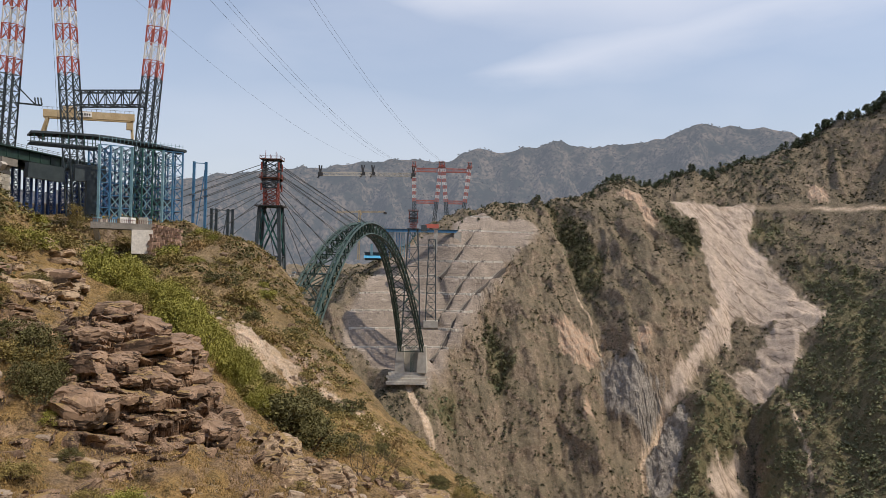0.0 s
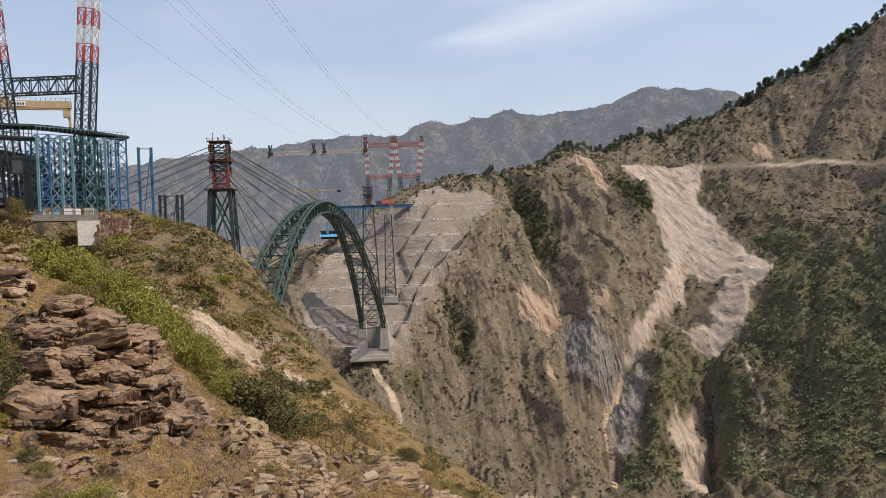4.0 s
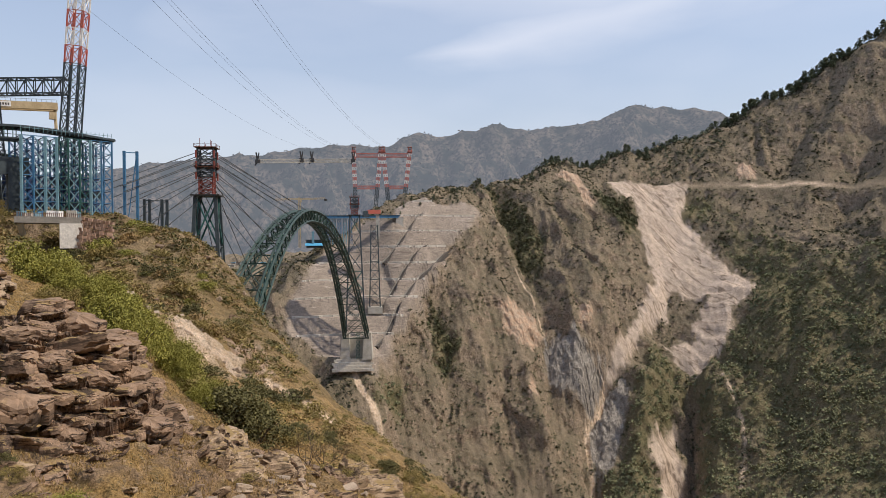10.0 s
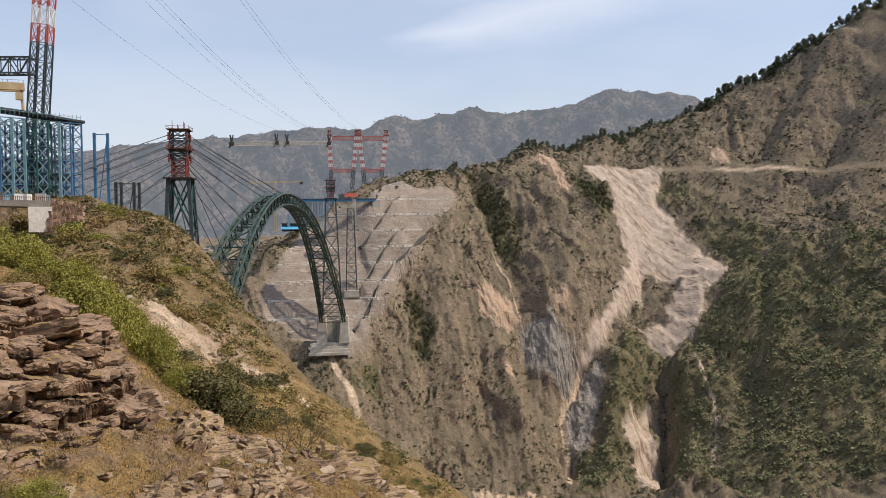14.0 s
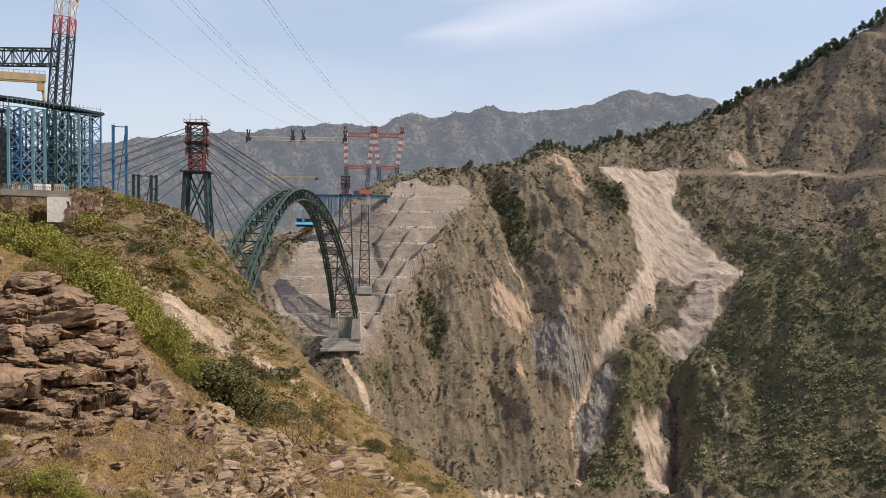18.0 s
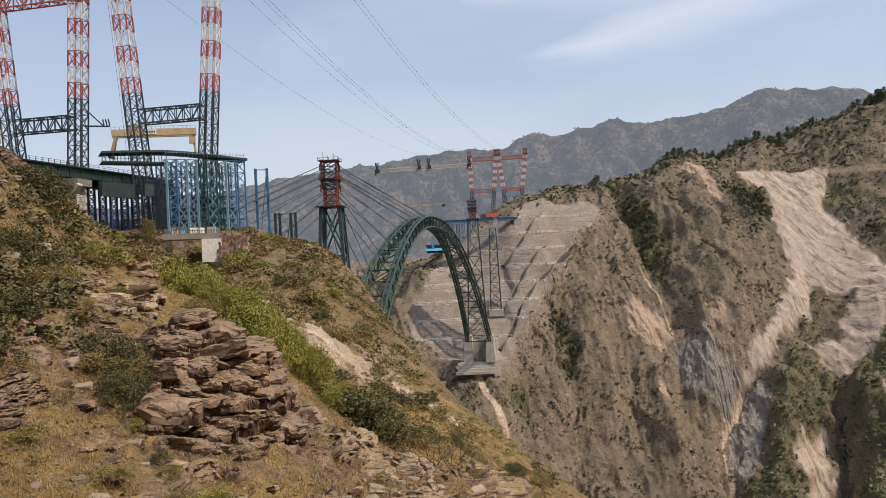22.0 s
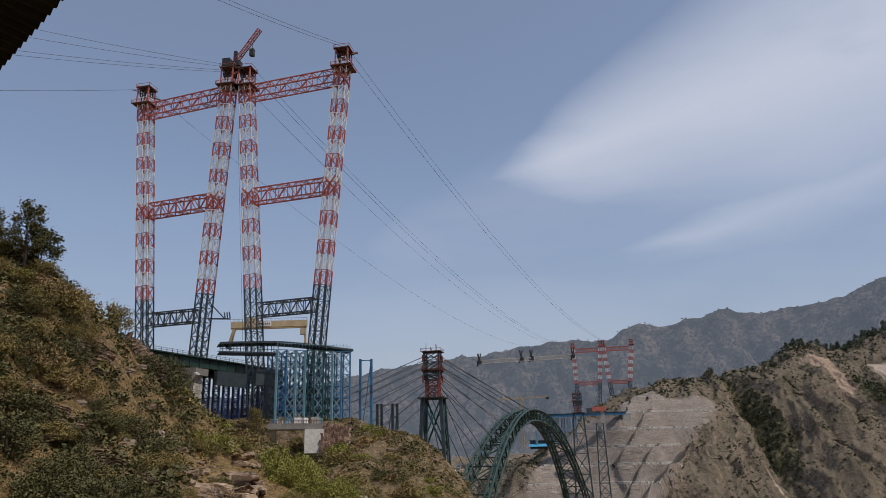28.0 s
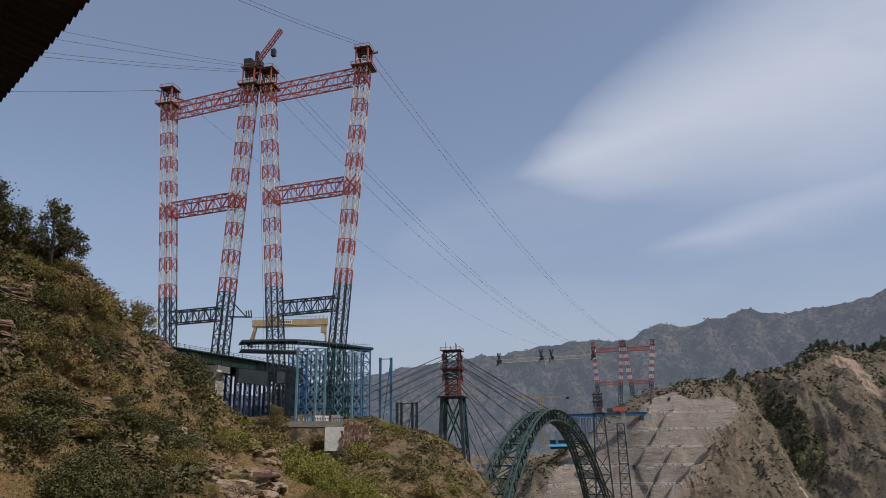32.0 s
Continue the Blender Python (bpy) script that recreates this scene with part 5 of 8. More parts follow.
for i in range(14):
    b = i * 4
    g.f += [(b + j, b + (j + 1) % 4, b + 4 + (j + 1) % 4, b + 4 + j) for j in range(4)]
g.f += [(3, 2, 1, 0), (56, 57, 58, 59)]
put("deck_plate", g, SLATE, trestle, "dark steel roof plating")
for i in range(13):
    p = lerp(U0, U1, i / 12)
    z = roof_line(i / 12)
    put("roof_beam", Geo().strut(p + Vector((0, 0, z + 0.1)), p + TR + Vector((0, 0, z + 0.1)), 0.4, 0.5), SLATE, trestle)
for i in range(22):
    p = lerp(T0, T1, i / 21) + Vector((0, -0.3, 0))
    put("guard_post", Geo().strut(p + Vector((0, 0, 39.6)), p + Vector((0, 0, 42.0 - 0.02 * i)), 0.13), PALE_BLUE, trestle)
put("guard_rail", Geo().strut(T0 + Vector((0, -0.3, 41.2)), T1 + Vector((0, -0.3, 40.8)), 0.12), PALE_BLUE, trestle)
trestle.location, trestle.scale = trestle.location * NEARER, (NEARER,) * 3
# deep blue props under the viaduct's end
props = thing("steel_props", "deep blue lattice props under the viaduct", "scaffold", (-118, 245, 12))
for k in range(-3, 7):
    a = Vector((-126.5 + k * 2.9, 240.0 + k * 1.9, 0))
    g = Geo()
    lattice_leg(g, g, a + Vector((0, 0, 11.5)), a + Vector((0, 0, 26.5)), 2.0, 6, (0.8, 0.6, 0), 0.42, 0.22)
    put("prop", g, DEEP_BLUE, props)
put("bolster", Geo().strut((-136.0, 233.8, 26.9), (-108.0, 252.0, 26.9), 2.2, 0.8), SLATE, props)

# gantry crane on the trestle
gantry = thing("gantry_crane", "cream yellow gantry crane on the trestle roof", "crane", (-126, 271, 42))
G0, G1 = Vector((-139.0, 264.5, 50.6)), Vector((-111.0, 278.2, 52.2))
put("girder", Geo().strut(G0, G1, 1.6, 2.6), YELLOW, gantry)
put("girder", Geo().strut(G0 + Vector((-1.6, 3.4, 0)), G1 + Vector((-1.6, 3.4, 0)), 1.6, 2.6), YELLOW, gantry)
board = put("name_board", Geo().strut(lerp(G0, G1, 0.36) + Vector((0.4, -0.85, 0.1)), lerp(G0, G1, 0.52) + Vector((0.4, -0.85, 0.1)), 0.12, 1.8), WHITE, gantry, "white board with unreadable dark marks")
for k in range(5):
    p = lerp(G0, G1, 0.385 + 0.026 * k) + Vector((0.4, -0.94, 0.1))
    put("mark", Geo().strut(p, p + (G1 - G0).normalized() * 0.5, 0.06, 0.8), STEEL, board)
for base, lean in ((G0, 1.6), (G1, -1.2)):
    for s in (0, 1):
        o = Vector((-1.6, 3.4, 0)) * s
        put("leg", Geo().strut(base + o + Vector((lean, 0.5, -0.8)), base + o + Vector((-0.4, -0.6 + s * 1.2, -9.0)), 0.8), YELLOW, gantry)
    put("sill", Geo().strut(base + Vector((-0.4, -1.6, -9.0)), base + Vector((-2.0, 5.0, -9.0)), 1.0, 0.9), STEEL, gantry)
put("trolley", Geo().box(tuple(lerp(G0, G1, 0.28) + Vector((-0.8, 1.8, 2.1))), (4.6, 4.8, 1.9), 26), YELLOW, gantry)
put("cab", Geo().box(tuple(G1 + Vector((-1.6, -0.6, -3.6))), (2.2, 2.2, 2.6), 26), YELLOW, gantry)
g = Geo()
for k in range(20):
    p = lerp(G0, G1, k / 19) + Vector((0, -0.7, 1.3))
    g.strut(p, p + Vector((0, 0, 1.0)), 0.08)
g.strut(G0 + Vector((0, -0.7, 2.3)), G1 + Vector((0, -0.7, 2.3)), 0.08)
put("handrail", g, STEEL, gantry, "thin walkway handrail")


# loose steel columns and frames beyond the trestle
def column_frame(label, posts, z0, z1, mat, levels, w):
    root = thing("column_frame", label, "steel frame", (*posts[0], z0), "column frames")
    for x, y in posts:
        put("column", Geo().strut((x, y, z0), (x, y, z1), w), mat, root)
        for k in range(levels + 1):
            put("flange", Geo().box((x, y, z0 + (z1 - z0) * (k + 0.5) / (levels + 1)), (w * 1.7, w * 1.7, 0.3)), mat, root)
    for (ax, ay), (bx, by) in zip(posts, posts[1:]):
        for k in range(levels):
            lo, hi = z0 + (z1 - z0) * k / levels, z0 + (z1 - z0) * (k + 1) / levels
            put("brace", Geo().strut((ax, ay, lo), (bx, by, hi), 0.34), mat, root)
            put("tie", Geo().strut((ax, ay, hi - 0.6), (bx, by, hi - 0.6), 0.34), mat, root)
            if k == 0:
                put("brace", Geo().strut((bx, by, lo), (ax, ay, hi), 0.34), mat, root)
    return root


column_frame("tall pale blue twin steel columns with braces", [(-95.9, 305.3), (-91.2, 306.7)], float(surface(-93.5, 306)) - 1.5, 39.2, BLUE, 3, 1.0)
column_frame("dark steel column group with crossed braces", [(-91.4, 317.1), (-89.4, 317.6), (-84.6, 319.0), (-82.6, 319.5)], float(surface(-87, 318)) - 4, 19.8, SLATE, 4, 1.1)

# ---- concrete platform below the trestle ----
# brightened past CONCRETE so the pillar's dim face looks sunlit
PALE_WALL = material("pale_sunlit_concrete", (0.80, 0.76, 0.70), (0.66, 0.62, 0.56), 0.2, 0.9, bump=0.2)
KERB = material("pale_kerb", (0.62, 0.58, 0.52), (0.46, 0.42, 0.37), 0.1, 0.9, bump=0.2)
platform = thing("concrete_platform", "weathered concrete platform slab on a pale pillar", "platform", (-97, 236, 4))
S0, S1 = Vector((-105.8, 232.0, 8.3)), Vector((-88.6, 239.2, 8.0))
_s = (S1 - S0).normalized()
_sb = Vector((-_s.y, _s.x, 0))
slab = put("slab", Geo().strut(S0 + _sb * 7, S1 + _sb * 7, 15.0, 2.0), CONCRETE_DARK, platform)
put("pillar", Geo().strut(lerp(S0, S1, 0.84) + _sb * 0.9 + Vector((0, 0, -1.0)), lerp(S0, S1, 0.84) + _sb * 0.9 + Vector((0, 0, -9.0)), 6.6, 3.4, tuple(_sb)), PALE_WALL, platform, "pale concrete pillar")
put("pillar_cap", Geo().strut(lerp(S0, S1, 0.66) + _sb * 2.0 + Vector((0, 0, -1.3)), lerp(S0, S1, 1.0) + _sb * 2.0 + Vector((0, 0, -1.3)), 4.4, 0.7), CONCRETE, platform)
put("bracket", Geo().strut(lerp(S0, S1, 0.08) + _sb * 1.0 + Vector((0, 0, -1.0)), lerp(S0, S1, 0.12) + _sb * 4.0 + Vector((0, 0, -4.6)), 1.4), CONCRETE, platform)
for k in range(34):
    p = lerp(S0, S1, k / 33) + Vector((0, 0, 1.0))
    put("rail_post", Geo().strut(p, p + Vector((0, 0, 1.2 + 0.1 * (k % 3))), 0.13), RUST, slab)
put("rail", Geo().strut(S0 + Vector((0, 0, 2.0)), S1 + Vector((0, 0, 2.0)), 0.1), RUST, slab)
platform.location, platform.scale = platform.location * NEARER, (NEARER,) * 3
random.seed(8)
for k in range(14):
    w = random.uniform(0.7, 2.4)
    p = (lerp(S0, S1, random.random()) + _sb * random.uniform(1.5, 10)) * NEARER
    crate = thing("stores_box", "small weathered stores box on the platform", "box", (p.x, p.y, p.z + 0.80), "stores on the platform")
    hgt = random.uniform(0.7, 1.9)
    part("body", Geo().box((0, 0, hgt / 2), (w, random.uniform(0.7, 1.6), hgt), random.uniform(0, 90)), random.choice((WHITE, BLUE, RUST, CONCRETE, PALE_BLUE, YELLOW)), crate)

# rubble wall beside the pillar
rubble = thing("rubble_wall", "reddish-brown dry rubble wall beside the pale pillar", "wall", (-70, 195.5, -2))
RUBBLE = material("rubble_stone", (0.40, 0.265, 0.195), (0.25, 0.165, 0.12), 0.6, 0.93, bump=0.6, island=0.3)
random.seed(31)
for row in range(12):
    for col in range(8):
        p = lerp((-73.2, 194.0, 0), (-66.0, 197.6, 0), (col + 0.5 + 0.3 * (row % 2)) / 8)
        w, hh = random.uniform(0.75, 1.25), random.uniform(0.7, 1.0)
        stone = Geo()
        for i, j, k in ((-1, -1, -1), (1, -1, -1), (1, 1, -1), (-1, 1, -1), (-1, -1, 1), (1, -1, 1), (1, 1, 1), (-1, 1, 1)):
            stone.v.append((p.x + i * w * random.uniform(0.35, 0.6), p.y + j * random.uniform(0.5, 0.9) + row * 0.22, -3.4 + row * 0.95 - col * 0.18 + k * hh * random.uniform(0.4, 0.62)))
        stone.f += [(3, 2, 1, 0), (4, 5, 6, 7), (0, 1, 5, 4), (1, 2, 6, 5), (2, 3, 7, 6), (3, 0, 4, 7)]
        put("stone", stone, RUBBLE, rubble)

# ---- works on the far bank ----
far_deck = thing("far_deck", "blue-grey steel deck girder reaching the far abutment", "bridge", (40, 930, 30))
for off in (-4, 4):
    put("girder", Geo().strut((-42, 905 + off, 33.4), (58, 945 + off, 35.2), 0.6, 3.4), BLUE, far_deck)
put("deck", Geo().strut((-42, 905, 35.3), (58, 945, 37.1), 10.0, 0.5), SLATE, far_deck)
for k in range(26):
    p = lerp((-42, 900, 35.6), (58, 940, 37.4), k / 25)
    put("rail_post", Geo().strut(p, p + Vector((0, 0, 2.0)), 0.3), BLUE, far_deck)
abut = thing("abutment", "pale concrete abutment with a red portal", "abutment", (58, 946, 12))
put("block", Geo().box((58, 946, 22), (10, 12, 26)), CONCRETE, abut)
put("pier", Geo().box((27, 896, 20), (4.5, 5.5, 30)), CONCRETE, abut, "pale concrete pier")
put("portal", Geo().box((22, 893, 39.5), (16, 7, 5.0), 14), RED, abut, "red steel portal")
put("portal", Geo().box((12, 890, 36.5), (7, 6, 8.0), 14), SLATE, abut)
truss = thing("blue_truss", "pale blue steel truss under the far deck", "truss", (-22, 925, 6))
for i in range(5):
    p = Vector((-36 + i * 7, 912 + i * 3, 0))
    g = Geo()
    lattice_leg(g, g, p + Vector((0, 0, -2)), p + Vector((0, 0, 31)), 4.2, 6, (1, 0, 0), 0.7, 0.4)
    put("tower_leg", g, PALE_BLUE if i % 2 else BLUE, truss)
shed = thing("works_shed", "blue-roofed works shed on the far bank", "shed", (-55, 958, -6))
put("wall", Geo().box((-55, 958, -1.0), (24, 14, 10)), SLATE, shed)
ROOF_BLUE = material("roof_blue", (0.10, 0.42, 0.68), (0.08, 0.34, 0.56), 0.3, 0.45, bump=0.1)
put("roof", Geo().prism([(-68, 950), (-42, 950), (-42, 967), (-68, 967)], 4.0, 5.0), SLATE, shed)
put("lean_to_roof", Geo().strut((-68, 946, -1.5), (-42, 946, -1.5), 9.0, 0.5, (0, -0.4, 1)), ROOF_BLUE, shed, "bright blue sheet roof")
put("post", Geo().box((-58, 949, 8), (3.0, 3.0, 16)), PALE_BLUE, shed)
put("door", Geo().box((-50, 950.7, -2.5), (6, 0.5, 6)), STEEL, shed)
tower_crane = thing("tower_crane", "yellow tower crane on the far bank", "crane", (-77.6, 977, 0))
g = Geo()
lattice_leg(g, g, (-77.6, 977, -6), (-77.6, 977, 63), 2.6, 20, (1, 0, 0), 0.5, 0.3)
put("mast", g, YELLOW, tower_crane)
g = Geo()
lattice_beam(g, g, (-110, 974, 60.2), (-43, 979, 62.2), 1.8, 1.8, 26, 0.45, 0.25)
put("jib", g, YELLOW, tower_crane)
put("counterweight", Geo().box((-42, 979, 60), (4.5, 2.6, 3.0)), STEEL, tower_crane)
put("cab", Geo().box((-75.5, 976, 58), (2.2, 2.2, 2.6)), YELLOW, tower_crane)
carriage = thing("cableway_carriage", "pale lattice carriage beam hung from the far cableway", "carriage", (-80, 1077, 127))
g = Geo()
lattice_beam(g, g, (-143, 1050, 121), (-3.5, 1120, 131.5), 3.0, 5.0, 34, 0.7, 0.45)
put("beam", g, CONCRETE, carriage)
for p in ((-143, 1050, 121), (-82, 1080.5, 127), (-67, 1088, 128), (-4, 1118, 131)):
    g = Geo().box(p, (7, 5, 5))
    g.strut((p[0], p[1], p[2]), (p[0] - 2, p[1], p[2] + 13), 2.2)
    g.strut((p[0], p[1], p[2]), (p[0] + 2, p[1], p[2] + 13), 1.6)
    g.strut((p[0], p[1], p[2]), (p[0] - 4, p[1], p[2] - 6), 1.8)
    put("trolley", g, STEEL, carriage)
# tiered stone wall below the far pedestal
tiers = thing("retaining_wall", "pale stone retaining wall below the arch pedestal", "wall", (-6, 790, -144))
for k in range(4):
    tier = put("wall_tier", Geo().box((-5.5, 788.0 + k * 2.4, -142.6 + k * 3.3), (46 - 3 * k, 4.0, 3.4)), CONCRETE, tiers)
    for c_ in range(11 - k % 2):
        x = -27.0 + c_ * 4.3 + (2.1 if k % 2 else 0)
        put("stone_panel", Geo().box((x, 785.9 + k * 2.4, -142.6 + k * 3.3), (3.7, 0.5, 2.7)), KERB, tier)
# far houses on the plain
random.seed(21)
for k in range(16):
    a = radians(random.uniform(-10.5, -5.2))
    d = random.uniform(1480, 1700)
    x, y = math.sin(a) * d, math.cos(a) * d
    z = float(surface(x, y))
    home = thing("house", "small pale house on the far plain", "house", (x, y, z - 1), "far houses")
    w, dd, hh = random.uniform(7, 14), random.uniform(6, 10), random.uniform(4, 8)
    part("wall", Geo().box((0, 0, hh / 2), (w, dd, hh)), random.choice((WHITE, CONCRETE, CONCRETE_DARK)), home)
    part("roof", Geo().box((0, 0, hh + 0.3), (w + 1.2, dd + 1.2, 0.6)), random.choice((RUST, CONCRETE, ROOF_BLUE, CONCRETE)), home)

# pale kerbs along the berms of the benched cut, and its row of buttresses
berms = thing("bench_kerbs", "pale concrete kerbs along the berms of the cut slope", "kerb", (30, 880, -70))
_br = np.radians(np.arange(-5.2, 10.4, 0.16))
_rr = np.arange(785, 1012, 1.0)
_zz = surface(_rr[None] * np.sin(_br)[:, None], _rr[None] * np.cos(_br)[:, None])
for level in range(-5, 4):
    z = 21.0 * level - 6 + 0.6
    run = []
    for j, b in enumerate(_br):
        over = np.nonzero(_zz[j] > z)[0]
        p = None
        if len(over) and over[0] > 0:
            x, y = _rr[over[0]] * math.sin(b), _rr[over[0]] * math.cos(b)
            if float(inside(np.array([x]), np.array([y]), BENCH)[0]) > 1.5:
                p = Vector((x, y - 0.5, z + 0.2))
        if p is not None and run and (p - run[-1]).length > 14:
            if len(run) > 3:
                g = Geo()
                for a, c in zip(run, run[1:]):
                    g.strut(a, c, 2.4, 3.2)
                put("berm_kerb", g, KERB, berms)
            run = []
        if p is not None:
            run.append(p)
    if len(run) > 3:
        g = Geo()
        for a, c in zip(run, run[1:]):
            g.strut(a, c, 2.4, 3.2)
        put("berm_kerb", g, KERB, berms)

# dark strips laid along the bay steps, standing in for the shade there
STEP_SHADE = material("step_shade_dark", (0.11, 0.095, 0.085), (0.07, 0.062, 0.055), 0.3, 0.85, bump=0.4)
for line in BAY_STEPS:
    pts = []
    for a, b in zip(line, line[1:]):
        n_ = max(2, int(math.dist(a, b) / 4))
        pts += [(a[0] + (b[0] - a[0]) * k / n_, a[1] + (b[1] - a[1]) * k / n_) for k in range(n_)]
    pts = [Vector((px - 1.2, py, float(surface(px - 1.2, py)) + 1.8)) for px, py in pts[1:-1]]
    zs = np.convolve(np.pad([p.z for p in pts], 3, mode="edge"), np.ones(7) / 7, "valid")
    pts = [Vector((p.x, p.y, z)) for p, z in zip(pts, zs)]
    drain = thing("shade_strip", "dark strip painting the shaded step between bays of the cut slope", "drain", tuple(pts[0]), "slope drains")
    bed, side_a, side_b = Geo(), Geo(), Geo()
    for a, b in zip(pts, pts[1:]):
        bed.strut(a - Vector((0, 0, 1.5)), b - Vector((0, 0, 1.5)), 5.0, 5.2)
        for geo, off in ((side_a, -2.5), (side_b, 2.5)):
            geo.strut(a + Vector((off * 1.15, 0, 0.9)), b + Vector((off * 1.15, 0, 0.9)), 0.7, 2.0)
    put("bed", bed, STEP_SHADE, drain)
    put("side_wall", side_a, CONCRETE_DARK, drain)
    put("side_wall", side_b, STEP_SHADE, drain)

# ---- plants ----
def leaf_material(name, a, b, scale):
    m = material(name, a, b, scale, 0.75, bump=0.0, fine=5.0, island=0.38)
    m.node_tree.nodes["Principled BSDF"].inputs["Specular IOR Level"].default_value = 0.2
    return m


LEAF_GREEN = leaf_material("fresh_green_leaves", (0.30, 0.285, 0.066), (0.19, 0.192, 0.048), 0.25)
LEAF_OLIVE = leaf_material("olive_leaves", (0.285, 0.222, 0.082), (0.19, 0.160, 0.060), 0.2)
LEAF_DARK = leaf_material("dark_leaves", (0.14, 0.130, 0.054), (0.088, 0.086, 0.038), 0.2)
LEAF_BROWN = leaf_material("dry_brown_leaves", (0.30, 0.205, 0.095), (0.20, 0.145, 0.068), 0.2)
LEAF_FAR = leaf_material("far_bush_leaves", (0.088, 0.084, 0.042), (0.050, 0.055, 0.029), 0.011)
# LEAF_WOOD and PINE are lifted a little for the haze on far slopes
LEAF_WOOD = leaf_material("far_wood_leaves", (0.22, 0.222, 0.125), (0.14, 0.157, 0.088), 0.02)
PINE = leaf_material("pine_needles", (0.125, 0.145, 0.09), (0.084, 0.102, 0.064), 0.05)
BARK = material("bark", (0.13, 0.095, 0.07), (0.075, 0.055, 0.04), 3.0, 0.9, bump=0.5)
STRAW = leaf_material("dry_grass_blades", (0.43, 0.295, 0.125), (0.28, 0.19, 0.08), 0.4)
rng = np.random.RandomState(77)


def quads(c, size, rs, flat=0.35, aspect=1.0):
    """Randomly turned four-cornered leaves about the centres c."""
    n = len(c)
    nrm = rs.normal(size=(n, 3))
    nrm[:, 2] = np.abs(nrm[:, 2]) + flat
    nrm /= np.linalg.norm(nrm, axis=1, keepdims=True)
    t = np.cross(nrm, rs.normal(size=(n, 3)))
    t /= np.linalg.norm(t, axis=1, keepdims=True)
    u = np.cross(nrm, t) * aspect
    s = np.broadcast_to(np.asarray(size, float), (n,))[:, None] / 2
    k = rs.uniform(0.55, 1.25, size=(4, n, 1))
    return np.stack([c - t * s * k[0], c + u * s * k[1], c + t * s * k[2], c - u * s * k[3]], 1)


def quad_mesh(name, q, mat):
    n = len(q)
    me = bpy.data.meshes.new(name)
    me.vertices.add(n * 4)
    me.vertices.foreach_set("co", q.reshape(-1).astype(np.float32))
    me.loops.add(n * 4)
    me.polygons.add(n)
    me.loops.foreach_set("vertex_index", np.arange(n * 4, dtype=np.int32))
    me.polygons.foreach_set("loop_start", np.arange(0, n * 4, 4, dtype=np.int32))
    me.update(calc_edges=True)
    me.materials.append(mat)
    return me


def crown_points(rs, clumps, leaves, spread, high, low=0.25, tall=1.0):
    """Leaf places of a crown of unit radius: uneven clumps on a dome, with gaps between."""
    out = []
    for _ in range(clumps):
        a, e = rs.uniform(0, 2 * np.pi), rs.uniform(low, 1.0)
        r = np.sqrt(max(0.0, 1 - (e * 0.9) ** 2)) * rs.uniform(0.35, 1.2)
        c = np.array([np.cos(a) * r, np.sin(a) * r, e * high])
        p = rs.normal(size=(leaves, 3)) * spread * rs.uniform(0.6, 1.5)
        p[:, 2] *= 0.7 * tall
        out.append(c + p)
    p = np.concatenate(out)
    p[:, 2] = np.abs(p[:, 2])
    return p


def shrub_variant(seed, clumps, leaves, high, leaf, mat, stems=7):
    rs = np.random.RandomState(seed)
    crown = quad_mesh("crown", quads(crown_points(rs, clumps, leaves, 0.135, high, 0.05), rs.uniform(leaf * 0.6, leaf * 1.4, clumps * leaves), rs), mat)
    g = Geo()
    for k in range(stems):
        a = rs.uniform(0, 2 * np.pi)
        tip = Vector((math.cos(a) * rs.uniform(0.3, 0.8), math.sin(a) * rs.uniform(0.3, 0.8), rs.uniform(0.5, 0.9) * high))
        g.tube([(0, 0, -0.25), tip * 0.45 + Vector((0, 0, 0.08)), tip], [0.035, 0.022, 0.008], 4)
    return crown, g.mesh("stem", BARK)


SHRUBS = {
    "green": ("bright green leafy shrub on the dry slope", [shrub_variant(s, 60, 105, 0.9, 0.058, LEAF_GREEN) for s in (1, 2, 3)]),
    "olive": ("olive green shrub among dry grass", [shrub_variant(s, 48, 78, 0.85, 0.068, LEAF_OLIVE) for s in (4, 5, 6)]),
    "dark": ("dark green dense shrub on the hillside", [shrub_variant(s, 52, 78, 0.95, 0.068, LEAF_DARK) for s in (7, 8, 9)]),
    "brown": ("dry brownish shrub on the rocky slope", [shrub_variant(s, 34, 34, 0.75, 0.10, LEAF_BROWN) for s in (10, 11)]),
}


def height_at(x, y):
    return float(surface(x, y))


FAR_SHRUBS = {}


def plant(kind, x, y, r, tall=1.0):
    label, variants = SHRUBS[kind]
    crown, stems = variants[int(rng.randint(len(variants)))]
    x, y, z = (float(c) for c in surface(x, y, True))
    turn, scale = rng.uniform(0, 6.28), (r * rng.uniform(0.85, 1.15), r * rng.uniform(0.85, 1.15), r * tall * rng.uniform(0.85, 1.15))
    if math.hypot(x, y) > 100:
        co = np.empty(len(crown.vertices) * 3, np.float32)
        crown.vertices.foreach_get("co", co)
        co = co.reshape(-1, 4, 3)[rng.permutation(len(co) // 12)[:len(co) // 40]]
        mid = co.mean(1, keepdims=True)
        co = (mid + (co - mid) * 1.7) * np.array(scale)
        c, s_ = math.cos(turn), math.sin(turn)
        FAR_SHRUBS.setdefault(kind, []).append(np.stack([c * co[..., 0] - s_ * co[..., 1] + x, s_ * co[..., 0] + c * co[..., 1] + y, co[..., 2] + z - 0.05 * r], -1))
        return
    root = thing("shrub", label, "shrub", (x, y, z - 0.05 * r), "hillside shrubs")
    root.rotation_euler = (0, 0, turn)
    root.scale = scale
    for nm, me in (("crown", crown), ("stem", stems)):
        new(nm, me).parent = root


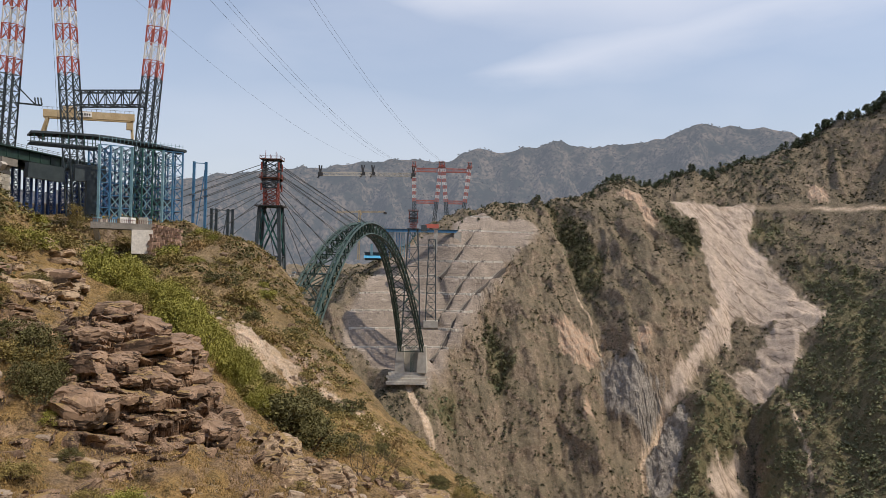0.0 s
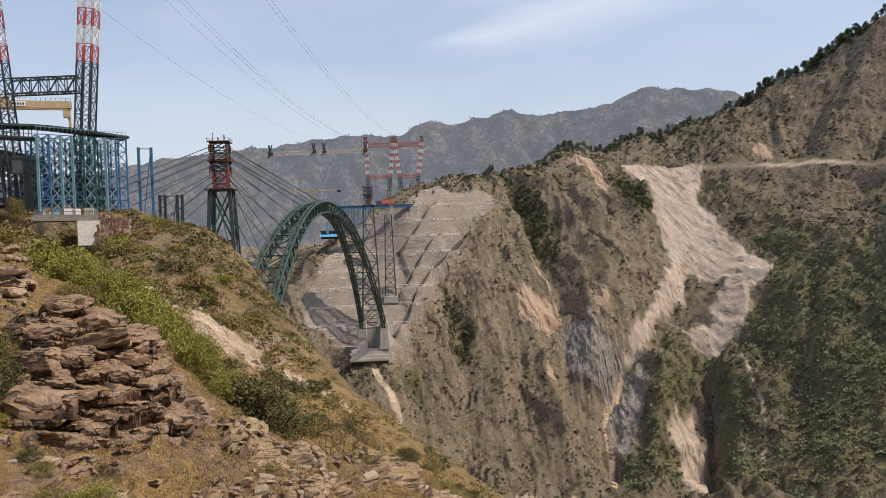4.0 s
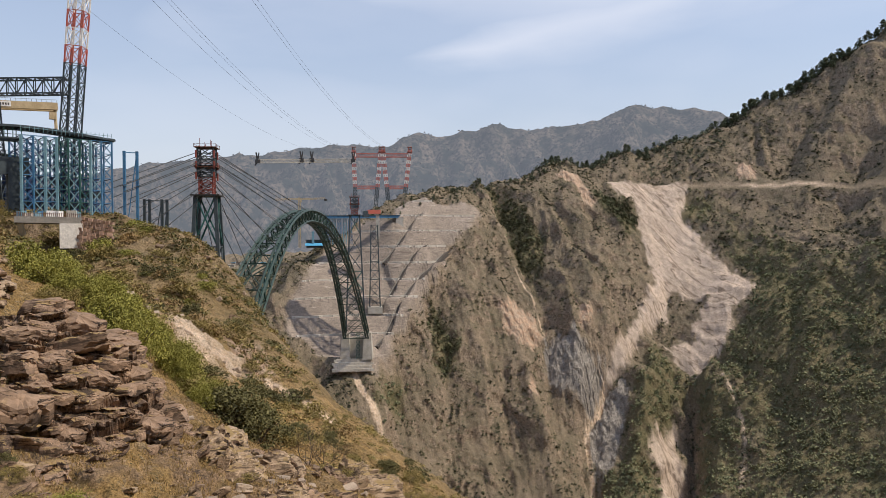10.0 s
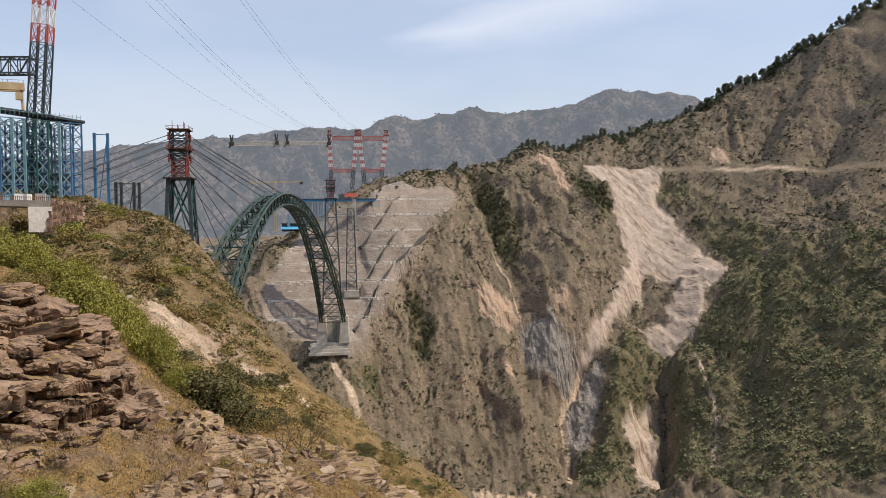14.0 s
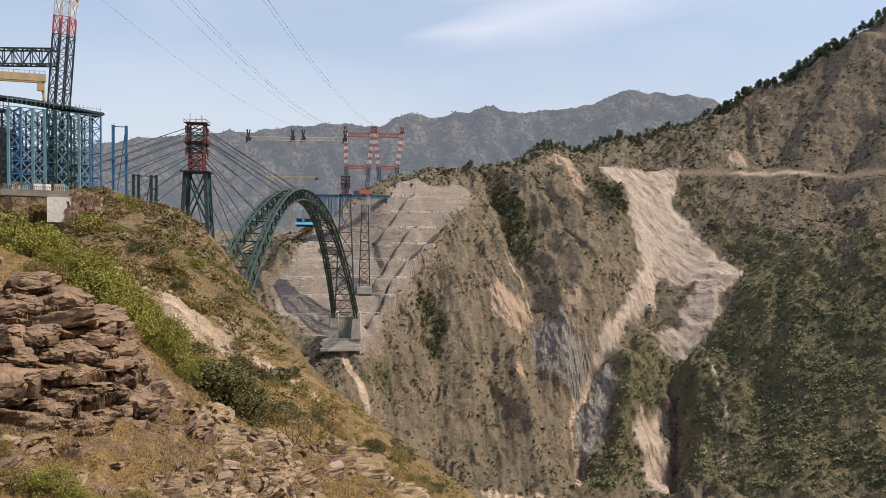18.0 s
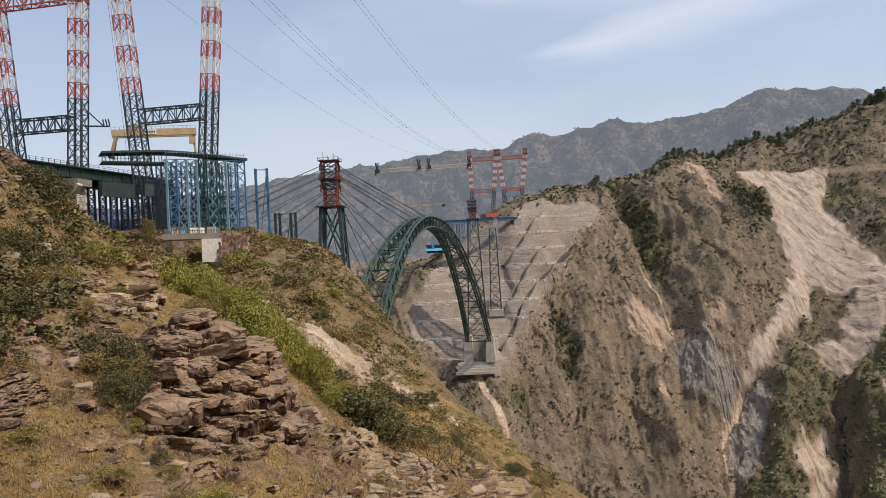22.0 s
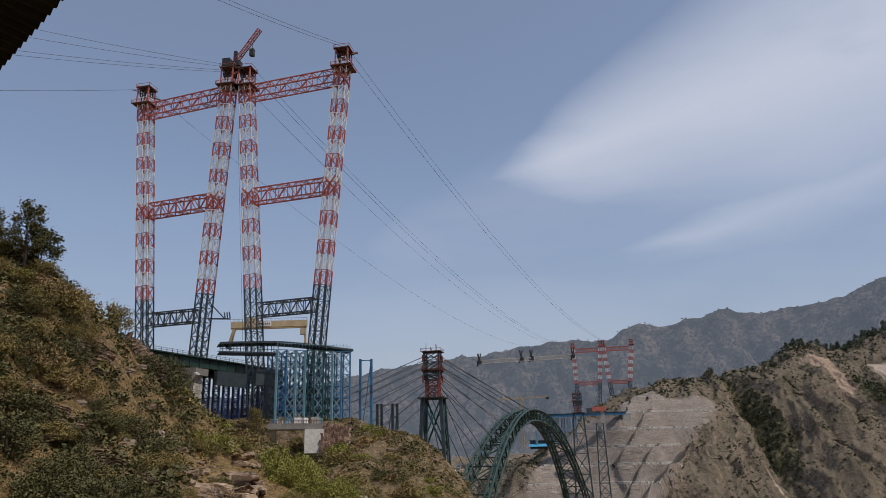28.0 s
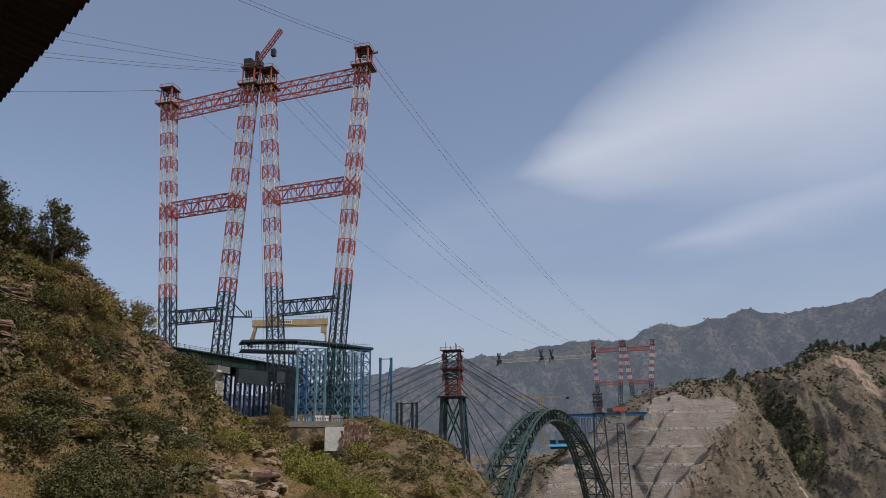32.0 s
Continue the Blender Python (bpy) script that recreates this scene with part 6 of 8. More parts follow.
def along(line, n, spread):
    """Scattered places along a polyline on the plan."""
    pts = [Vector((*p, 0)) for p in line]
    lens = [(b - a).length for a, b in zip(pts, pts[1:])]
    out = []
    for _ in range(n):
        d = rng.uniform(0, sum(lens))
        k = 0
        while k < len(lens) - 1 and d > lens[k]:
            d -= lens[k]
            k += 1
        p = lerp(pts[k], pts[k + 1], min(1, d / lens[k]))
        out.append((p.x + rng.normal() * spread, p.y + rng.normal() * spread))
    return out


def polar(az, d):
    return math.sin(radians(az)) * d, math.cos(radians(az)) * d


# the green row in the hollow behind the outcrop, and the dark bush at its end
for x, y in along([(-47, 108), (-40, 96), (-30, 82), (-25, 77), (-21, 73), (-17, 71), (-14, 72)], 44, 1.6):
    plant("green", x, y, rng.uniform(1.0, 3.1), rng.uniform(1.0, 1.5))
for k in range(22):
    q_ = lerp(Vector((-29, 81, 0)), Vector((-14.5, 71.5, 0)), k / 21)
    plant("green", q_.x + rng.normal() * 0.7, q_.y + rng.normal() * 0.9, rng.uniform(1.3, 2.3), rng.uniform(1.1, 1.5))
for x, y in along([(-16, 74), (-12, 80), (-9, 84)], 9, 1.4):
    plant("dark" if rng.rand() < 0.4 else "olive", x, y, rng.uniform(1.5, 2.6))
# rocky knoll to the west, thick with scrub
for k in range(64):
    az, d = rng.uniform(-54, -31), rng.uniform(58, 125)
    plant(("dark", "olive", "brown", "green")[rng.choice(4, p=(0.42, 0.33, 0.17, 0.08))], *polar(az, d), rng.uniform(0.9, 2.3))
for x, y in along([polar(-40, 52), polar(-38, 56), polar(-36, 60)], 9, 2.0):
    plant("dark", x, y, rng.uniform(1.6, 2.7))
for x, y in along([polar(-27.5, 52), polar(-26, 52)], 5, 0.8):
    plant("dark", x, y, rng.uniform(1.0, 1.6))
# slope up to the trestle
for k in range(105):
    az, d = rng.uniform(-30, -8), rng.uniform(120, 295)
    x, y = polar(az, d)
    if float(inside(np.array([x]), np.array([y]), PLATFORM)[0]) < 1 and float(inside(np.array([x]), np.array([y]), DIRT)[0]) < -2:
        plant(("dark", "olive", "green", "brown")[rng.choice(4, p=(0.3, 0.42, 0.16, 0.12))], x, y, rng.uniform(1.4, 3.2), 0.85)
# lower brow above the gorge
for x, y in along([polar(-8, 118), polar(-3, 112), polar(3, 92), polar(9, 88), polar(14, 84)], 46, 7.0):
    plant(("dark", "olive", "brown")[rng.choice(3, p=(0.4, 0.4, 0.2))], x, y, rng.uniform(0.8, 2.0))
for az, d, r in ((-19, 38, 0.9), (-22, 36, 0.8), (-16, 40, 0.8), (-13, 42, 0.7), (-29, 41, 1.0), (-34, 44, 1.3), (-37, 40, 1.2), (-9, 50, 0.8), (-6, 62, 1.0), (-3, 66, 0.9)):
    plant("olive" if d > 39 else "green", *polar(az, d), r, 0.8)


for x, y, r, kind in ((-14.6, 36.4, 1.3, "green"), (-13.4, 36.2, 1.0, "green"), (-16.2, 36.0, 1.0, "olive"), (-18.4, 39.5, 0.8, "olive"), (-19.6, 41.0, 0.7, "dark"),
                      (-25.4, 48.6, 1.8, "dark"), (-26.6, 47.6, 1.5, "olive"), (-24.0, 48.2, 1.3, "olive"), (-22.2, 44.2, 0.9, "green"), (-27.4, 49.4, 1.5, "dark"),
                      (-13.6, 72.0, 4.0, "dark"), (-11.6, 72.0, 3.8, "dark"), (-10.0, 71.0, 2.9, "dark"), (-12.4, 69.6, 3.2, "dark"), (-8.6, 76.0, 2.2, "olive"), (-7.0, 78.0, 2.0, "dark"),
                      (1.0, 75.0, 1.6, "green"), (-1.6, 69.0, 1.4, "olive"), (-8.4, 40.6, 0.8, "green"), (9.0, 68.0, 1.2, "olive")):
    plant(kind, x, y, r, 0.95)


def thicket(kinds, places):
    """Shrubs standing close together round each place."""
    for x, y, r in places:
        for k in range(4):
            plant(kinds[rng.randint(len(kinds))], x + rng.normal() * 0.42 * r, y + rng.normal() * 0.42 * r, r * rng.uniform(0.42, 0.75), rng.uniform(0.9, 1.2))


thicket(("dark", "dark", "olive"), ((-57, 90, 3.0), (-45, 67, 3.4), (-43, 60, 2.6), (-54, 64, 3.2), (-53, 54, 2.7), (-43, 50, 3.4), (-35, 48, 2.8), (-37, 46, 2.2), (-52, 57, 3.0)))
thicket(("olive", "brown", "olive", "dark"), ((-57, 70, 3.4), (-58, 65, 2.8), (-62, 65, 2.1), (-50, 61, 3.4), (-47, 53, 2.2), (-42, 44, 2.0), (-55, 70, 2.4), (-36, 57, 2.1), (-61, 84, 1.8), (-38, 71, 1.6), (-31, 52, 1.5)))
thicket(("green", "olive"), ((-49, 92, 3.4), (-51, 88, 2.6), (-53, 108, 2.8), (-28, 74, 2.2), (-32, 78, 2.3), (-61, 181, 5.0), (-54, 167, 4.0)))
thicket(("olive", "dark", "brown"), ((-43, 145, 3.6), (-39, 163, 5.0), (-28, 136, 3.6), (-47, 174, 3.8), (-61, 200, 4.2), (-34, 150, 3.6), (-24, 142, 3.4), (-66, 190, 3.6)))


def broadleaf(label, x, y, tall, wide, seed, mat, group):
    """A tree: tapered trunk, forking limbs, and clumps of leaves at their ends."""
    rs = np.random.RandomState(seed)
    z = height_at(x, y)
    root = thing("tree", label, "tree", (x, y, z - 0.2), group)
    trunk, tips = Geo(), []
    trunk.tube([(0, 0, 0), (rs.normal() * 0.1, rs.normal() * 0.1, tall * 0.4), (rs.normal() * 0.25, rs.normal() * 0.2, tall * 0.92)], [tall * 0.022, tall * 0.016, 0.03], 7)
    for k in range(13):
        h = tall * (0.28 + 0.62 * k / 12)
        a = k * 2.4 + rs.uniform(-0.5, 0.5)
        reach = wide * (1.0 - 0.55 * k / 12) * rs.uniform(0.55, 1.1)
        tip = Vector((math.cos(a) * reach, math.sin(a) * reach, h + reach * 0.45))
        g = Geo().tube([(0, 0, h), tip * 0.5 + Vector((0, 0, h * 0.5)), tip], [0.07, 0.045, 0.015], 5)
        put_limb = new("limb", g.mesh("limb", BARK))
        put_limb.parent = root
        tips += [tip, tip * 0.72 + Vector((0, 0, h * 0.28))]
    new("trunk", trunk.mesh("trunk", BARK)).parent = root
    pts = np.concatenate([np.array(t) + rs.normal(size=(120, 3)) * (0.40 * wide / 2.4) * rs.uniform(0.7, 1.3) for t in tips])
    new("crown", quad_mesh("crown", quads(pts, rs.uniform(0.14, 0.34, len(pts)), rs), mat)).parent = root
    return root


for k, (az, d, tall, wide, mat) in enumerate(((-42.4, 93, 8.6, 2.3, LEAF_DARK), (-41.4, 95, 5.6, 2.2, LEAF_DARK), (-45.2, 94, 5.2, 2.6, LEAF_DARK), (-46.6, 96, 7.0, 2.6, LEAF_DARK), (-48.4, 96, 8.0, 3.0, LEAF_DARK), (-36.0, 114, 5.0, 2.6, LEAF_OLIVE), (-31.6, 140, 6.5, 3.8, LEAF_DARK), (-32.6, 138, 6.0, 3.4, LEAF_DARK), (-25.4, 225, 9.0, 2.6, LEAF_OLIVE))):
    broadleaf("dark leafy hillside tree with an open crown", *polar(az, d), tall, wide, 300 + k, mat, "knoll trees")


def bare_shrub(x, y, size, seed):
    """A leafless thorn bush: branches forking three times."""
    rs = np.random.RandomState(seed)
    root = thing("bare_shrub", "grey leafless thorn shrub on the rocks", "shrub", (x, y, height_at(x, y) - 0.1), "bare shrubs")
    g = Geo()

    def grow(p, d, length, r, depth):
        q = p + d * length
        g.tube([p, p.lerp(q, 0.5) + Vector(rs.normal(size=3)) * length * 0.06, q], [r, r * 0.8, r * 0.55], 4)
        if depth:
            for _ in range(3):
                e = (d + Vector(rs.normal(size=3)) * 0.55 + Vector((0, 0, 0.1))).normalized()
                grow(q, e, length * rs.uniform(0.55, 0.8), r * 0.55, depth - 1)
    for k in range(4):
        a = rs.uniform(0, 6.28)
        grow(Vector((0, 0, 0)), Vector((math.cos(a) * 0.8, math.sin(a) * 0.8, 0.9)).normalized(), size * 0.36, 0.05, 3)
    new("twig_crown", g.mesh("twig_crown", BARK)).parent = root


bare_shrub(*polar(-4.0, 68), 5.2, 5)
bare_shrub(*polar(-2.8, 70), 4.4, 6)
bare_shrub(*polar(-1.0, 68), 3.4, 9)
bare_shrub(*polar(-25.5, 58), 2.2, 10)
bare_shrub(*polar(-27.6, 66), 2.4, 7)
bare_shrub(*polar(-21.6, 230), 5.0, 8)

# ---- rocks of the near slope ----
ROCK = material("ledge_rock", (0.26, 0.18, 0.12), (0.15, 0.10, 0.072), 0.5, 0.92, bump=1.0, fine=9.0, island=0.25)
ROCK_PALE = material("pale_rock", (0.40, 0.32, 0.245), (0.27, 0.205, 0.155), 0.5, 0.92, bump=0.9, fine=9.0, island=0.2)


def rock_mesh(seed, flat, mat):
    """An angular block: the hull of scattered points, creased along its bedding and roughened."""
    rs = np.random.RandomState(seed)
    bm = bmesh.new()
    for _ in range(34):
        p = rs.uniform(-1, 1, 3)
        p = np.sign(p) * np.abs(p) ** 0.55
        bm.verts.new((p[0], p[1] * 0.8, p[2] * flat))
    res = bmesh.ops.convex_hull(bm, input=bm.verts)
    bmesh.ops.delete(bm, geom=[v for v in bm.verts if not v.link_faces], context="VERTS")
    bmesh.ops.triangulate(bm, faces=bm.faces)
    bmesh.ops.subdivide_edges(bm, edges=bm.edges, cuts=2, use_grid_fill=True)
    for v in bm.verts:
        n = noise.noise(v.co * 1.7 + Vector((seed * 3.1, 0, 0)))
        m = noise.noise(v.co * 5.0 + Vector((0, seed * 2.7, 0)))
        bed = math.sin((v.co.z / flat) * 7 + n * 2)
        k = 1 + 0.13 * n + 0.05 * m + 0.05 * bed
        v.co.x, v.co.y = v.co.x * k, v.co.y * k
        v.co.z += 0.10 * flat * m
    me = bpy.data.meshes.new("rock")
    bm.to_mesh(me)
    bm.free()
    me.materials.append(mat)
    return me


SLABS = [rock_mesh(s, 0.27, ROCK) for s in range(7)]
BLOCKS = [rock_mesh(20 + s, 0.55, ROCK) for s in range(4)] + [rock_mesh(40 + s, 0.5, ROCK_PALE) for s in range(4)]


def rock(me, x, y, size, z=None, label="weathered brown rock slab of the bedded outcrop", group="outcrop slabs", tilt=6):
    ob = tagged(new("rock", me), label, "rock", group)
    ob.location = tuple(float(c) for c in surface(x, y, True)) if z is None else (x, y, z)
    ob.rotation_euler = (radians(rng.uniform(-tilt, tilt)), radians(-7 + rng.uniform(-tilt, tilt)), rng.uniform(-0.5, 0.5) + (math.pi if rng.rand() < 0.5 else 0))
    ob.scale = (size * rng.uniform(0.8, 1.3), size * rng.uniform(0.7, 1.1), size * rng.uniform(0.7, 1.2))
    return ob


def crag(x, y, wide, high, rise, seed, beds=(0.25, 0.9), mat=None, label="brown bedded rock crag with dark overhangs", group="rock ledges", dip=0.10, step=0.14, jut=0.8, up=None):
    """A mass of bedded rock breaking out of the slope: beds of uneven thickness, jointed into blocks that stand
    forward or back of one another, undercut at their feet and sinking into the ground all round."""
    rs = np.random.RandomState(seed)
    e = 1.5
    zx = (surface(np.array([x + e]), np.array([y])) - surface(np.array([x - e]), np.array([y])))[0]
    zy = (surface(np.array([x]), np.array([y + e])) - surface(np.array([x]), np.array([y - e])))[0]
    ang = math.atan2(zy, zx) if up is None else up
    vx, vy = math.cos(ang), math.sin(ang)
    ux, uy = vy, -vx
    us, vs = np.arange(-wide, wide, step * 1.1), np.arange(-high, high, 0.12)
    u, v = np.meshgrid(us, vs, indexing="ij")
    X, Y = x + ux * u + vx * v, y + uy * u + vy * v
    g = surface(X, Y)
    k = rs.uniform(0, 90)
    m = 1 - (u / wide) ** 2 - (v / high) ** 2 + 0.85 * fbm(X + k, Y, 0.6 * wide, 4)
    m = smooth(0.10, 0.34, m) * smooth(1.0, 0.86, np.abs(u / wide)) * smooth(1.0, 0.86, np.abs(v / high))
    h = g + rise * m * (0.75 + 0.5 * fbm(X, Y + k, 2.2, 3)) + dip * u + 0.16 * fbm(X, Y, 1.7, 4, 0.6, N2)
    h = np.maximum.accumulate(h, axis=1) + 0.002 * v
    edges = [h.min() - 0.1]
    while edges[-1] < h.max():
        edges.append(edges[-1] + beds[0] + (beds[1] - beds[0]) * rs.rand() ** 2.4)
    rows = []
    nu = len(us)
    cols = np.arange(nu)

    def at(field, vk):
        i = np.clip((vk - vs[0]) / 0.12, 0, len(vs) - 1.001)
        j = i.astype(int)
        return field[cols, j] * (1 - i + j) + field[cols, j + 1] * (i - j)

    def joints(gap):
        c = np.cumsum(rs.uniform(0.35, 1.8, int(2 * wide / (0.35 * gap)) + 4) * gap) - wide - gap
        return np.searchsorted(c, us), len(c) + 1
    foot = np.array([np.interp(edges, h[j], vs) for j in range(nu)])
    for b in range(len(edges) - 1):
        t = edges[b + 1] - edges[b]
        block, nb = joints(min(2.6, max(0.45, 2.4 * t)))
        fine, nf = joints(0.4)
        out = jut * ((rs.rand(nb)[block] - 0.30) * min(1.1, max(0.28, 1.5 * t)) + (rs.rand(nf)[fine] - 0.5) * min(0.3, 0.5 * t)) + rs.uniform(-0.04, 0.04, nu)
        sag = (rs.rand(nb)[block] - 0.5) * min(0.16, 0.4 * t) + 0.03 * fbm(us + b, us * 0 + seed, 0.6, 2)
        v0 = foot[:, b]
        depth = min(0.75, 0.3 + 0.6 * t)
        gap = 0.42 * t * rs.rand(nb)[block] ** 1.6
        laps = 2 + int(t / 0.2)
        face = [(depth, edges[b] - 0.02 + 0 * us), (0.16 + 0.2 * rs.rand(nf)[fine], edges[b] + 0.02 + 0.7 * gap), (0.04, edges[b] + 0.03 + gap)]
        for i in range(1, laps + 1):
            face.append((0.05 * i / laps + (0.02 + 0.10 * min(1.0, t)) * rs.uniform(-1, 1) + 0.05 * fbm(us * 1.3, us * 0 + 9 * i + b + seed, 0.5, 2), edges[b] + gap + (t - gap - 0.04) * i / laps + sag))
        for dv, z in face:
            vk = np.clip(v0 - out + dv, vs[0], vs[-1])
            mm, gg = at(m, np.clip(v0, vs[0], vs[-1])), at(g, vk)
            zz = z - dip * us + rs.uniform(-0.02, 0.02, nu)
            vk = vk * mm + np.clip(v0, vs[0], vs[-1]) * (1 - mm)
            rows.append((vk, np.where(mm > 0.03, zz * mm + (gg - 0.15) * (1 - mm), gg - 0.45), mm))
    V, z, mm = (np.stack(a_) for a_ in zip(*rows))
    uj = us[None] + rs.uniform(-0.3, 0.3, V.shape) * step
    X, Y = ux * uj + vx * V, uy * uj + vy * V
    n_, m_ = V.shape
    idx = np.arange(n_ * m_).reshape(n_, m_)
    q = np.stack([idx[:-1, :-1], idx[:-1, 1:], idx[1:, 1:], idx[1:, :-1]], -1).reshape(-1, 4)
    q = q[(mm.ravel()[q] > 0.05).any(1)]
    keep, q = np.unique(q, return_inverse=True)
    P = np.stack([X, Y, z], -1).reshape(-1, 3)[keep]
    me = bpy.data.meshes.new("rock_ledge")
    me.from_pydata(P.tolist(), [], q.reshape(-1, 4).tolist())
    me.materials.append(mat or CRAG)
    ob = tagged(new("rock_ledge", me), label, "rock", group)
    ob.location = (x, y, 0)
    return ob


def crag_material(name, light, dark, grassy):
    """Weathered rock: stained in bands along the bedding, dark lichen patches, with dry grass holding on its flat tops."""
    m = material(name, light, dark, 0.55, 0.93, bump=1.0, fine=11.0, low=0.38, high=0.60)
    n, l = m.node_tree.nodes, m.node_tree.links
    bsdf = n["Principled BSDF"]
    last = bsdf.inputs["Base Color"].links[0].from_socket
    geo, co = n.new("ShaderNodeNewGeometry"), n.new("ShaderNodeTexCoord")

    def blend(fac, a, colour):
        t = n.new("ShaderNodeMix")
        t.data_type = "RGBA"
        l.new(fac, t.inputs["Factor"])
        l.new(a, t.inputs["A"])
        t.inputs["B"].default_value = (*colour, 1)
        return t.outputs["Result"]

    def spread(scale, lo, hi, stretch=(1, 1, 1)):
        mp = n.new("ShaderNodeMapping")
        mp.inputs["Scale"].default_value = stretch
        l.new(co.outputs["Object"], mp.inputs["Vector"])
        t, r = n.new("ShaderNodeTexNoise"), n.new("ShaderNodeMapRange")
        t.inputs["Scale"].default_value, t.inputs["Detail"].default_value, t.inputs["Roughness"].default_value = scale, 7.0, 0.65
        r.inputs["From Min"].default_value, r.inputs["From Max"].default_value = lo, hi
        l.new(mp.outputs["Vector"], t.inputs["Vector"])
        l.new(t.outputs["Fac"], r.inputs["Value"])
        return r.outputs["Result"]
    last = blend(spread(1.0, 0.52, 0.64, (1.0, 1.0, 1.3)), last, tuple(c * 0.38 for c in dark))
    last = blend(spread(2.2, 0.57, 0.66), last, tuple(c * 1.35 for c in light))
    last = blend(spread(1.0, 0.545, 0.575, (0.7, 0.7, 6.0)), last, tuple(c * 0.32 for c in dark))
    sep, flat, mul = n.new("ShaderNodeSeparateXYZ"), n.new("ShaderNodeMapRange"), n.new("ShaderNodeMath")
    l.new(geo.outputs["Normal"], sep.inputs["Vector"])
    flat.inputs["From Min"].default_value, flat.inputs["From Max"].default_value = 0.72, 0.90
    l.new(sep.outputs["Z"], flat.inputs["Value"])
    mul.operation = "MULTIPLY"
    l.new(flat.outputs["Result"], mul.inputs[0])
    l.new(spread(0.9, 0.56 - grassy, 0.64 - grassy), mul.inputs[1])
    last = blend(mul.outputs["Value"], last, (0.29, 0.20, 0.088))
    l.new(last, bsdf.inputs["Base Color"])
    return m


CRAG = crag_material("crag_rock", (0.315, 0.214, 0.146), (0.155, 0.104, 0.074), 0.05)
CRAG_PALE = crag_material("pale_crag_rock", (0.43, 0.32, 0.22), (0.28, 0.198, 0.132), 0.09)
# the bedded outcrop: main wall, slabs under it, the pinkish buttress and the hollow at its foot
OUTCROP_CORE = [[(-32, 70), (-28, 76), (-22, 68), (-18, 64), (-15, 55), (-14, 49), (-16, 45), (-17, 41), (-21, 42), (-23, 46), (-24, 50), (-26, 54)],
                [(-31, 51), (-31, 55), (-27, 51), (-28, 48)],
                [(-33, 43), (-32, 48), (-30, 46), (-31, 42)],
                [(-12.5, 41), (-10, 42), (-10.5, 39), (-13, 38.4)]]


OUTCROP_WALL = [(-21, 44.5), (-17.5, 45.5), (-15, 48), (-14, 52), (-15.5, 59), (-19, 62), (-24, 62), (-26, 57), (-24, 51), (-22.5, 47.5)]


